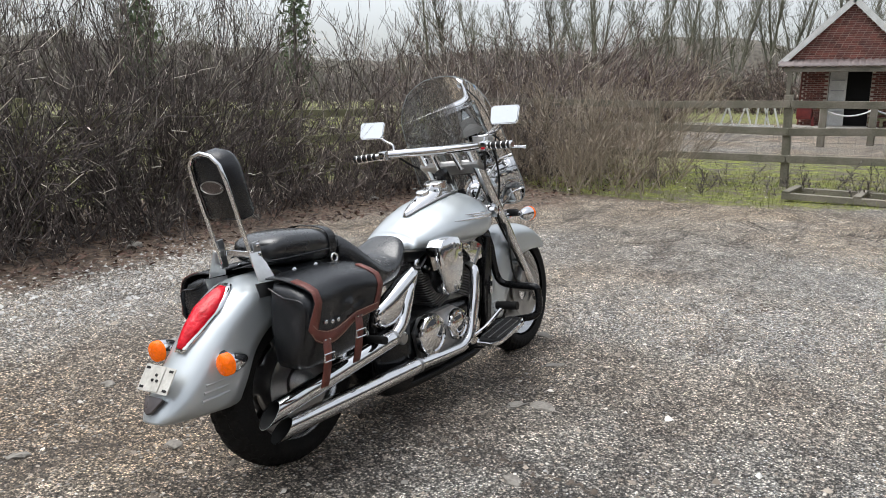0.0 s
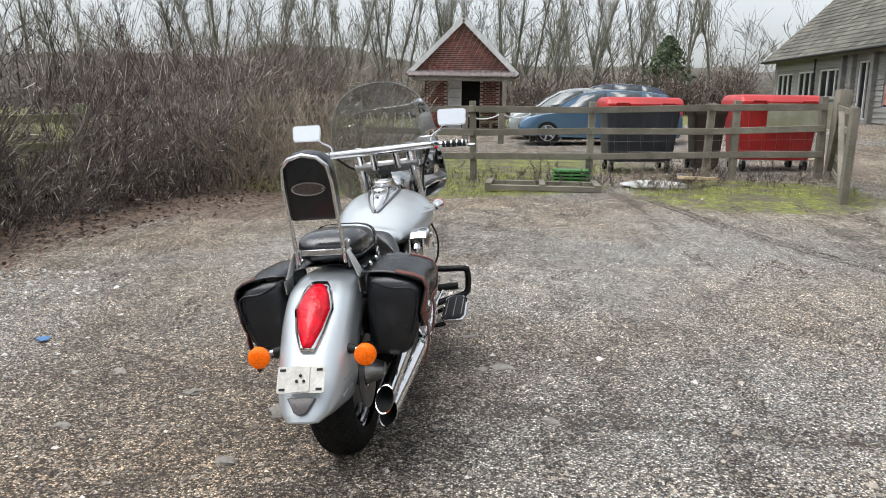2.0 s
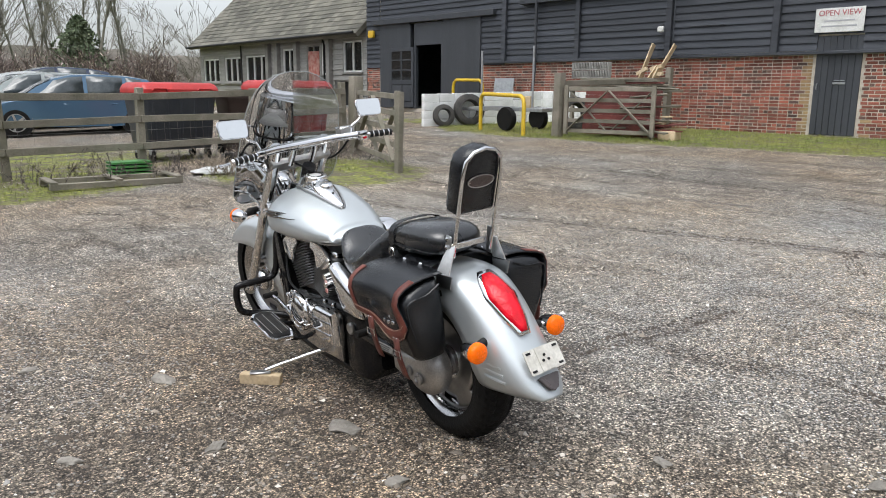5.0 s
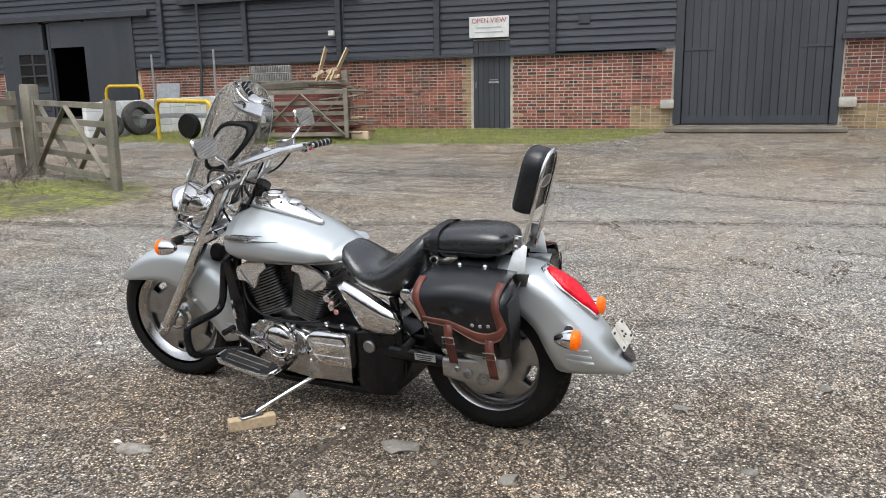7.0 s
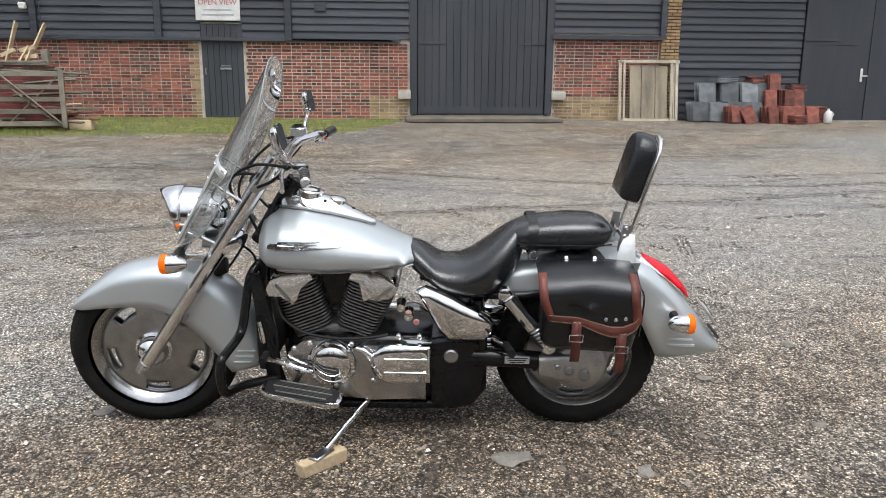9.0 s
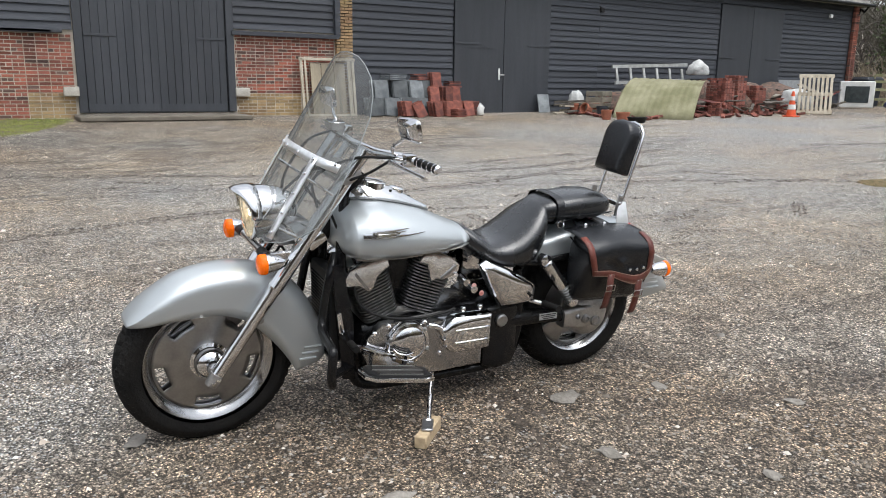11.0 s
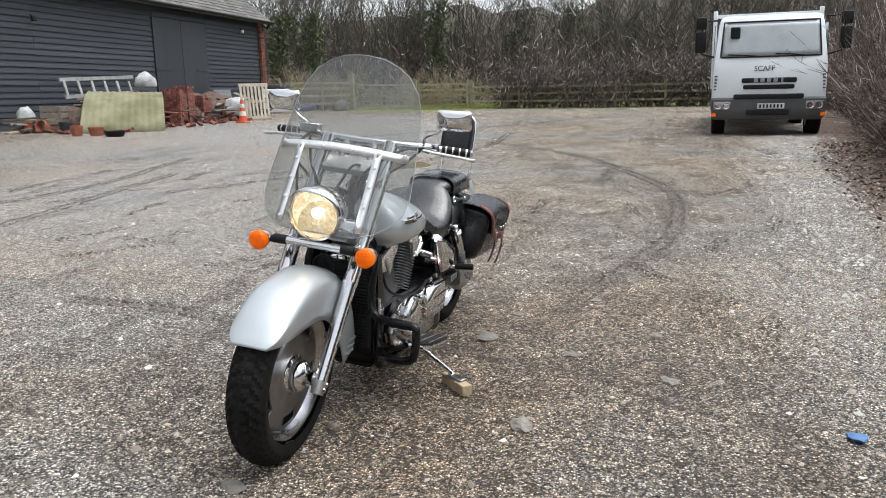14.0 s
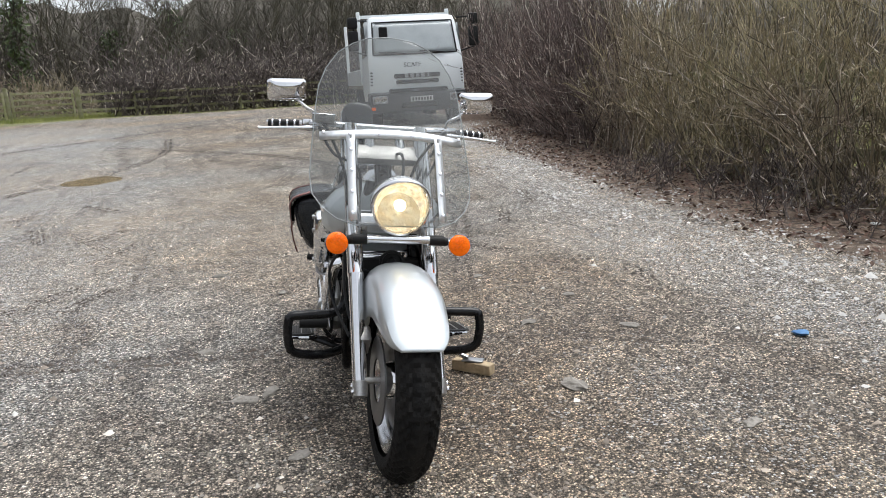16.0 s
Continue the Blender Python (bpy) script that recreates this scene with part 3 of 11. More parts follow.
part("wall_core", bm, TARRED, barn_wall)
bm = bmesh.new()
box(bm, (-28.25, BY - 5.0, 2.4), (0.28, 9.6, 4.7))
box(bm, (21.4, BY - 5.0, 3.3), (0.28, 9.6, 6.3))
box(bm, (-3.4, BY - 9.8, 3.3), (49.6, 0.28, 6.3))
part("back_wall", bm, TARRED, barn_wall)
# floor and back sheet painted near-black for the shade behind the left doors
bm = bmesh.new()
box(bm, (18.0, BY - 3.0, 0.80), (6.5, 5.8, 0.06))
box(bm, (18.0, BY - 6.0, 2.5), (6.5, 0.1, 3.6))
part("inner_floor", bm, INSIDESHADE, barn_wall)

# doors
door_s = thing("door_small", "narrow dark plank door with a letter plate in the barn wall", "door", kind="structure")
for k in range(7):
    bm = bmesh.new()
    w = (SMALL_DOOR[1] - SMALL_DOOR[0]) / 7
    box(bm, (SMALL_DOOR[0] + w * (k + 0.5), BY - 0.03, (0.50 + 2.62) / 2), (w - 0.006, 0.05, 2.1), None, 0.004)
    part("plank", bm, TARDOOR, door_s)
bm = bmesh.new()
box(bm, (4.55, BY + 0.005, 1.62), (0.26, 0.02, 0.045), None, 0.004)
box(bm, (4.55, BY + 0.005, 1.68), (0.22, 0.015, 0.02), None, 0.002)
part("letter_plate", bm, GALV, door_s)
bm = bmesh.new()
tube(bm, [(5.0, BY + 0.0, 1.62), (5.0, BY + 0.04, 1.60), (5.0, BY + 0.04, 1.50), (5.0, BY + 0.0, 1.48)], 0.012, 8)
part("handle", bm, GALV, door_s)
sign = thing("sign_board", "white painted sign board lettered in faded red", "sign")
bm = bmesh.new()
box(bm, (4.655, BY + 0.055, 2.935), (1.0, 0.02, 0.50), None, 0.006)
part("board", bm, WHITEPAINT, sign)
txt = bpy.data.curves.new("sign_words", "FONT")
txt.body, txt.size, txt.extrude, txt.align_x = "OPEN VIEW", 0.165, 0.003, "CENTER"
words = new("lettering", txt)
words.data.materials.append(LETTER)
words.parent = sign
words.matrix_basis = Matrix.Translation((4.655, BY + 0.068, 3.03)) @ Matrix.Rotation(radians(180), 4, "Z") @ Matrix.Rotation(radians(90), 4, "X")
for k, w in enumerate((0.62, 0.72)):
    bm = bmesh.new()
    box(bm, (4.655, BY + 0.067, 2.92 - 0.11 * k), (w, 0.004, 0.03))
    part("print_line", bm, GREYTEXT, sign)

door_b = thing("door_big", "tall pair of dark vertical plank barn doors", "barn doors", kind="structure")
for leaf in (0, 1):
    x0 = BIG_DOOR[0] + 0.12 + leaf * 1.51
    for k in range(9):
        bm = bmesh.new()
        box(bm, (x0 + 0.168 * (k + 0.5), BY - 0.02, 2.58), (0.163, 0.05, 3.98), None, 0.005)
        part("plank", bm, TARDOOR, door_b)
    bm = bmesh.new()
    hx = x0 if leaf == 0 else x0 + 1.51
    box(bm, (hx + (0.32 if leaf == 0 else -0.32), BY + 0.012, 2.24), (0.62, 0.02, 0.05), None, 0.004)
    part("strap_hinge", bm, TARDOOR, door_b)
    bm = bmesh.new()
    box(bm, (x0 + 0.755, BY + 0.010, 0.70), (1.5, 0.015, 0.16))
    part("kick_board", bm, TARDOOR, door_b)
for x in (BIG_DOOR[0] - 0.02, BIG_DOOR[1] - 0.06):
    bm = bmesh.new()
    box(bm, (x + 0.04, BY + 0.02, 2.6), (0.17, 0.10, 4.0), None, 0.006)
    part("door_post", bm, TARDOOR, door_b)
for x, w in ((0.42, 0.30), (-3.26, 0.34)):
    bm = bmesh.new()
    box(bm, (x, BY + 0.05, 1.05), (w, 0.16, 0.20), None, 0.02, 2)
    tagged(part("stone_block", bm, STONE), "pale stone block at the foot of the barn door", "stone block", kind="structure")
for x, z, w, d, h in ((-1.4, 0.50, 3.6, 1.2, 0.1),):
    bm = bmesh.new()
    box(bm, (x, BY + 0.35, z), (w, d, h), None, 0.02)
    tagged(part("threshold", bm, mat("worn_concrete", (0.17, 0.15, 0.12), (0.12, 0.105, 0.085), rough=0.9, scale=3, bump=0.3, bscale=40)), "worn concrete door threshold", "threshold", kind="structure")

# left doors: sliding panels, transom, half-glazed leaf standing open
door_l = thing("door_left", "large dark sliding barn doors with a half-glazed door standing open", "barn doors", kind="structure")
for x0, x1, z0, z1 in ((15.45, 17.22, 0.78, 3.70), (19.0, 20.65, 0.78, 3.69), (17.30, 18.61, 2.92, 3.66)):
    bm = bmesh.new()
    box(bm, ((x0 + x1) / 2, BY + 0.02 * (x0 < 17), (z0 + z1) / 2), (x1 - x0, 0.07, z1 - z0), None, 0.006)
    part("panel", bm, TARDOOR, door_l)
for x in (17.25, 18.66, 18.95):
    bm = bmesh.new()
    box(bm, (x, BY - 0.02, 2.2), (0.10, 0.12, 2.85))
    part("post", bm, TARDOOR, door_l)
leaf_m = Matrix.Translation((18.70, BY + 0.06, 0.0)) @ Matrix.Rotation(radians(5), 4, "Z")
for x0, x1, z0, z1 in ((0.0, 0.11, 0.82, 2.86), (1.10, 1.21, 0.82, 2.86), (0.11, 1.10, 2.74, 2.86), (0.11, 1.10, 1.60, 1.76), (0.11, 1.10, 0.82, 1.0), (0.575, 0.635, 1.0, 2.74), (0.11, 1.10, 2.08, 2.12), (0.11, 1.10, 2.42, 2.46)):
    bm = bmesh.new()
    box(bm, ((x0 + x1) / 2, 0, (z0 + z1) / 2), (x1 - x0, 0.05, z1 - z0), None, 0.004)
    part("door_rail", bm, TARDOOR, door_l, m=leaf_m)
for x0 in (0.11, 0.635):
    for z0 in (1.76, 2.12, 2.46):
        bm = bmesh.new()
        box(bm, (x0 + 0.2325, 0, z0 + 0.15), (0.465, 0.008, 0.30))
        part("pane", bm, WINDOWGLASS, door_l, m=leaf_m)
    bm = bmesh.new()
    box(bm, (x0 + 0.2325, 0, 1.30), (0.44, 0.03, 0.56), None, 0.012)
    part("door_panel", bm, TARDOOR, door_l, m=leaf_m)
bm = bmesh.new()
box(bm, (17.9, BY + 0.08, 3.78), (6.2, 0.16, 0.18), None, 0.01)
part("door_track", bm, TARDOOR, door_l)

for nm, (x0, x1, z0, z1), wicket in (("door_pair", PAIR_2, True), ("door_pair", PAIR_3, False)):
    dp = thing(nm, "pair of plain dark barn doors in the weatherboards", "barn doors", kind="structure")
    mid = (x0 + x1) / 2
    for a, b in ((x0 + 0.02, mid - 0.008), (mid + 0.008, x1 - 0.02)):
        bm = bmesh.new()
        box(bm, ((a + b) / 2, BY + 0.0, (z0 + z1) / 2), (b - a, 0.06, z1 - z0 - 0.02), None, 0.006)
        part("door_leaf", bm, TARDOOR, dp)
    for x, s in ((x0 + 0.45, 1), (x1 - 0.45, -1)):
        bm = bmesh.new()
        box(bm, (x, BY + 0.04, z0 + 1.95), (0.8, 0.016, 0.05), None, 0.003)
        part("strap_hinge", bm, TARDOOR, dp)
    if wicket:
        for c, sz in (((x1 - 0.85, BY + 0.035, 2.30), (1.0, 0.012, 0.03)), ((x1 - 0.75, BY + 0.035, 0.80), (1.0, 0.012, 0.03))):
            bm = bmesh.new()
            box(bm, c, sz)
            part("ledge", bm, TARDOOR, dp)
        bm = bmesh.new()
        box(bm, (-10.76, BY + 0.045, 1.58), (0.06, 0.02, 0.32), None, 0.006)
        tube(bm, [(-10.76, BY + 0.05, 1.56), (-10.76, BY + 0.09, 1.56), (-10.90, BY + 0.09, 1.56)], 0.014, 8)
        part("lever_handle", bm, WHITEPAINT, dp, "pale lever handle on a long plate")

# studs, beams, pipes on the boards
for x in (14.40, 11.60, 8.73, 6.0, 3.08):
    bm = bmesh.new()
    box(bm, (x, BY + 0.07, 4.25), (0.16, 0.08, 4.0), None, 0.008)
    part("stud", bm, TARRED, barn_wall)
for c, sz in (((10.9, BY + 0.11, 3.98), (5.6, 0.14, 0.16)), ((-4.4, BY + 0.07, 2.40), (2.7, 0.12, 0.10)), ((8.0, BY + 0.06, 2.27), (14.6, 0.09, 0.07)), ((1.8, BY + 0.06, 2.28), (2.6, 0.09, 0.07))):
    bm = bmesh.new()
    box(bm, c, sz, None, 0.008)
    part("beam", bm, TARRED, barn_wall)
bm = bmesh.new()
box(bm, (-5.72, BY + 0.07, 4.4), (0.14, 0.10, 4.0), None, 0.006)
part("beam", bm, TARRED, barn_wall)
for pts, r in (([(13.05, BY + 0.16, 6.3), (13.05, BY + 0.16, 2.0), (13.2, BY + 0.16, 0.8)], 0.045), ([(8.55, BY + 0.13, 6.2), (8.55, BY + 0.13, 2.4)], 0.012), ([(8.1, BY + 0.14, 2.98), (7.2, BY + 0.14, 2.98)], 0.014)):
    bm = bmesh.new()
    tube(bm, pts, r, 10)
    tagged(part("drain_pipe", bm, TARDOOR), "dark pipe fixed to the barn boards", "pipe", kind="structure")
for x, z in ((8.9, 2.95), (-14.5, 3.55), (-26.4, 4.0)):
    lamp_t = thing("flood_lamp", "small white floodlight fixed on the barn boards", "lamp", group="barn floodlights")
    bm = bmesh.new()
    box(bm, (x, BY + 0.16, z), (0.16, 0.10, 0.14), None, 0.02)
    part("lamp_head", bm, WHITEPAINT if x > 0 or x < -20 else BLACKPLASTIC, lamp_t)
    bm = bmesh.new()
    tube(bm, [(x, BY + 0.05, z + 0.12), (x, BY + 0.14, z + 0.05)], 0.018, 8)
    part("arm", bm, BLACKPLASTIC, lamp_t)
bell = thing("alarm_box", "yellow alarm box on the barn boards", "alarm box")
bm = bmesh.new()
slab(bm, rrect(0.30, 0.26, 0.06), 0.10, axes((21.05, BY + 0.07, 3.40), (-1, 0, 0), (0, 0, 1)), 0.015)
part("alarm_case", bm, mat("yellow_case", (0.62, 0.40, 0.03), (0.5, 0.32, 0.03), rough=0.45), bell)
bm = bmesh.new()
box(bm, (0, 0, 0), (0.26, 0.03, 0.20), Matrix.Translation((2.35, BY + 0.03, 3.02)))
tagged(part("wall_vent", bm, TARDOOR), "small dark vent box on the barn boards", "vent")

# roofs
def tiled_roof(name, x0, x1, y0, z0, y1, z1, w, gauge, material, label):
    """A roof slope from the eave (y0, z0) up to the ridge (y1, z1), laid with overlapping slates in one mesh."""
    roof = thing(name, label, "roof", kind="structure")
    bm = bmesh.new()
    L = math.hypot(y1 - y0, z1 - z0)
    dy, dz = (y1 - y0) / L, (z1 - z0) / L
    ny, nz = (-dz, dy) if dy > 0 else (dz, -dy)
    if nz < 0:
        ny, nz = -ny, -nz
    loft(bm, [[(x, y0, z0), (x, y1, z1), (x, y1 - ny * 0.15, z1 - nz * 0.15), (x, y0 - ny * 0.15, z0 - nz * 0.15)] for x in (x0, x1)])
    part("roof_deck", bm, material, roof)
    vs, fs = [], []
    rng = random.Random(7)
    r = 0
    s = 0.0
    while s < L - 0.02:
        x = x0 - (w / 2 if r % 2 else 0)
        while x < x1:
            ww = w * rng.uniform(0.82, 1.18)
            a, b = max(x, x0) + 0.006, min(x + ww, x1) - 0.006
            if b - a > 0.05:
                j = rng.uniform(-0.012, 0.012)
                lift0, lift1 = 0.026 + rng.uniform(0, 0.012), 0.006
                k = len(vs)
                for xx in (a, b):
                    for t, li in ((s + j, lift0), (s + gauge * 1.35, lift1), (s + gauge * 1.35, lift1 - 0.006), (s + j, 0.004)):
                        vs.append((xx, y0 + dy * t + ny * li, z0 + dz * t + nz * li))
                fs += [(k, k + 1, k + 5, k + 4), (k, k + 4, k + 7, k + 3), (k, k + 3, k + 2, k + 1), (k + 4, k + 5, k + 6, k + 7)]
            x += ww
        s += gauge
        r += 1
    tagged(from_arrays("slates", vs, fs, material, roof), kind="stuff")
    return roof


tiled_roof("roof_barn_low", -28.6, -6.2, BY + 0.42, 4.55, BY - 4.9, 9.1, 0.32, 0.22, SLATE, "grey slate roof of the lower barn")
tiled_roof("roof_barn_high", -6.2, 21.7, BY + 0.45, 6.35, BY - 4.9, 11.0, 0.6, 0.5, SLATE, "grey slate roof of the tall barn")
bm = bmesh.new()
loft(bm, [[(x, BY - 4.9, 9.1), (x, BY - 10.2, 4.55), (x, BY - 10.2, 4.4), (x, BY - 4.9, 8.95)] for x in (-28.6, -6.2)])
loft(bm, [[(x, BY - 4.9, 11.0), (x, BY - 10.2, 6.35), (x, BY - 10.2, 6.2), (x, BY - 4.9, 10.85)] for x in (-6.2, 21.7)])
for x, z0, z1 in ((-28.3, 4.5, 9.0), (21.5, 6.3, 10.9), (-6.2, 6.3, 10.9)):
    a = [bm.verts.new(q) for q in ((x, BY, z0), (x, BY - 9.8, z0), (x, BY - 4.9, z1))]
    bm.faces.new(a)
tagged(part("roof_back", bm, SLATE, solid=0.1), "far slope of the barn roof", "roof", kind="structure")
bm = bmesh.new()
tube(bm, [(-28.7, BY + 0.50, 4.50), (-6.3, BY + 0.50, 4.53)], 0.06, 10)
tube(bm, [(-28.35, BY + 0.48, 4.46), (-28.40, BY + 0.30, 4.25), (-28.42, BY + 0.06, 4.1), (-28.42, BY + 0.06, 0.5)], 0.045, 10, steps=3)
tagged(part("gutter", bm, BLACKPLASTIC), "black gutter and downpipe", "gutter", kind="structure")

# ---- grey outbuilding joined to the barn's far end ----
GY = -15.6
GREYBOARD = mat("grey_boards", (0.30, 0.295, 0.275), (0.21, 0.205, 0.19), rough=0.75, scale=3, bump=0.3, bscale=30, rand=0.12, stretch=(0.4, 1, 3))
GREYTRIM = mat("grey_trim", (0.22, 0.215, 0.20), (0.17, 0.165, 0.155), rough=0.7, scale=4, bump=0.2, bscale=30)
grey = thing("wall_outbuilding", "pale grey weatherboarded outbuilding with stone-slate roof", "outbuilding", kind="structure")
GH = [(34.0, 35.75, 1.70, 2.85), (31.6, 33.4, 1.70, 2.88), (29.15, 31.25, 1.70, 2.90), (26.85, 27.9, 0.88, 3.10), (24.98, 25.95, 1.30, 3.20), (24.22, 24.85, 2.0, 3.26), (22.06, 23.32, 2.08, 3.26), (22.0, 23.9, 0.80, 1.72)]
bm = bmesh.new()
wall_core(bm, 21.7, 36.1, 0.5, 3.8, GY - 0.03, 0.25, GH)
box(bm, (36.0, GY - 3.5, 2.1), (0.2, 7, 3.4))
box(bm, (28.9, GY - 7.0, 2.1), (14.4, 0.2, 3.4))
part("wall_core", bm, GREYBOARD, grey)
bm = bmesh.new()
loft(bm, [[(x, GY + 0.5, 3.45), (x, GY - 3.5, 7.3), (x, GY - 7.5, 3.45)] for x in (35.85, 36.1)])
box(bm, (28.9, GY - 4, 1.6), (14, 5, 0.05))
part("gable", bm, GREYBOARD, grey)
for k, (x0, x1, z0, z1) in enumerate(GH[:7]):
    win = thing("window_%d" % (k + 1) if k != 3 else "door_glazed", "grey framed window in the outbuilding" if k != 3 else "glazed grey door in the outbuilding", "window" if k != 3 else "door", kind="structure")
    n = 3 if x1 - x0 > 1.4 else 2
    fw = 0.06
    for c, sz in ((((x0 + x1) / 2, z0 + fw / 2), (x1 - x0, fw)), (((x0 + x1) / 2, z1 - fw / 2), (x1 - x0, fw)), *[((x0 + fw / 2 + (x1 - x0 - fw) * i / n, (z0 + z1) / 2), (fw, z1 - z0)) for i in range(n + 1)]):
        bm = bmesh.new()
        box(bm, (c[0], GY - 0.05, c[1]), (sz[0], 0.08, sz[1]), None, 0.005)
        part("window_frame", bm, WHITEPAINT if k != 4 else GREYTRIM, win)
    bm = bmesh.new()
    box(bm, ((x0 + x1) / 2, GY - 0.07, (z0 + z1) / 2), (x1 - x0 - 0.02, 0.01, z1 - z0 - 0.02))
    part("pane", bm, WINDOWGLASS, win)
    # black sheet painted for the unlit room behind the glass
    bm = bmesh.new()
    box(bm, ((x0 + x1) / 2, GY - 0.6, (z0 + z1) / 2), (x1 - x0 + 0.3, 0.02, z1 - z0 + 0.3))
    part("room_shade_sheet", bm, INSIDESHADE, win)
    if k not in (3, 4):
        bm = bmesh.new()
        box(bm, ((x0 + x1) / 2, GY + 0.03, z0 - 0.04), (x1 - x0 + 0.16, 0.12, 0.06), None, 0.008)
        part("window_sill", bm, GREYTRIM, win)
bm = bmesh.new()
box(bm, (25.47, GY - 0.02, 2.2), (0.8, 0.03, 1.5))
tagged(part("red_banner", bm, mat("faded_red_banner", (0.35, 0.09, 0.07), (0.5, 0.3, 0.25), rough=0.6, scale=5)), "faded red banner hung in a doorway", "banner")
# black sheet put in for the shade of the low opening
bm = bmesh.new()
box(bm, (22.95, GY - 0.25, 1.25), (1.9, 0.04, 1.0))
part("opening_shade_sheet", bm, INSIDESHADE, grey)
for x in (29.0, 26.6, 24.15, 28.2):
    bm = bmesh.new()
    box(bm, (x, GY + 0.10, 2.1), (0.24, 0.22, 3.0), None, 0.01)
    part("pilaster", bm, GREYTRIM, grey)
bm = bmesh.new()
tube(bm, [(31.5, GY + 0.12, 3.5), (31.5, GY + 0.12, 0.8)], 0.04, 8)
tube(bm, [(24.5, GY + 0.25, 3.5), (24.5, GY + 0.12, 3.2), (24.5, GY + 0.12, 0.8)], 0.04, 8)
tube(bm, [(21.8, GY + 0.62, 3.50), (36.35, GY + 0.62, 3.42)], 0.055, 8)
part("gutter", bm, BLACKPLASTIC, grey)
tiled_roof("roof_outbuilding", 21.7, 36.35, GY + 0.55, 3.45, GY - 3.5, 7.3, 0.42, 0.28, STONESLATE, "mossy stone-slate roof of the outbuilding")
bm = bmesh.new()
loft(bm, [[(x, GY - 3.5, 7.3), (x, GY - 7.6, 3.4), (x, GY - 7.6, 3.25), (x, GY - 3.5, 7.15)] for x in (21.7, 36.35)])
tagged(part("roof_back", bm, STONESLATE), "far slope of the outbuilding roof", "roof", kind="structure")

# ---- the motorcycle; its own axes: x ahead, y to its left, z up, the rear wheel's foot at the origin ----
LEAN, YAW, STEER = -5.2, -5.2, 4.2
bike = thing("motorcycle", "silver cruiser motorcycle with chrome V-twin engine on its side stand", "motorcycle", pose(0, 0.05, 0, LEAN, 0, 0))
bike.matrix_basis = pose(0, 0.05, 0, 0, 0, YAW) @ pose(0, 0, 0, LEAN, 0, 0)
RAKE = radians(33)
AXIS_AT = Vector((1.16, 0, 1.0))
STEERING = Matrix.Translation(AXIS_AT) @ Matrix.Rotation(radians(STEER), 4, Vector((-math.sin(RAKE), 0, math.cos(RAKE)))) @ Matrix.Translation(-AXIS_AT)
REAR_C, FRONT_C = Vector((0, 0, 0.325)), Vector((1.715, 0, 0.316))
ALONG_Y = Matrix.Rotation(radians(-90), 4, "X")   # turns z into +y


def tyre_mesh(bm, c, R, w, m):
    """A tyre with a cut tread: wide blocks parted by slanting grooves."""
    n, k = 144, 26
    rings = []
    for i in range(n):
        a = 2 * math.pi * i / n
        ring = []
        for j in range(k):
            v = j / (k - 1) * 2 - 1
            ph = v * radians(118)
            yy = math.sin(ph) * w / 2 if abs(ph) < math.pi / 2 else math.copysign(w / 2 * (1 - 0.25 * (abs(ph) - math.pi / 2)), ph)
            depth = (1 - math.cos(ph)) * w * 0.42
            rr = R - depth
            if abs(v) < 0.62:
                zig = (i * 12 / n * 4 + abs(v) * 3.2) % 1.0
                ring_groove = abs(abs(v) - 0.22) < 0.05
                if zig < 0.3 and abs(v) > 0.08 or ring_groove and (i // 3) % 4 != 0:
                    rr -= 0.011
            ring.append((math.cos(a) * rr, yy, math.sin(a) * rr))
        rings.append(ring)
    rings.append(rings[0])
    vr = [[bm.verts.new(q) for q in r] for r in rings[:-1]]
    for i in range(n):
        a, b = vr[i], vr[(i + 1) % n]
        for j in range(k - 1):
            bm.faces.new((a[j], a[j + 1], b[j + 1], b[j]))
    bmesh.ops.translate(bm, vec=c, verts=bm.verts[:])
    return bm


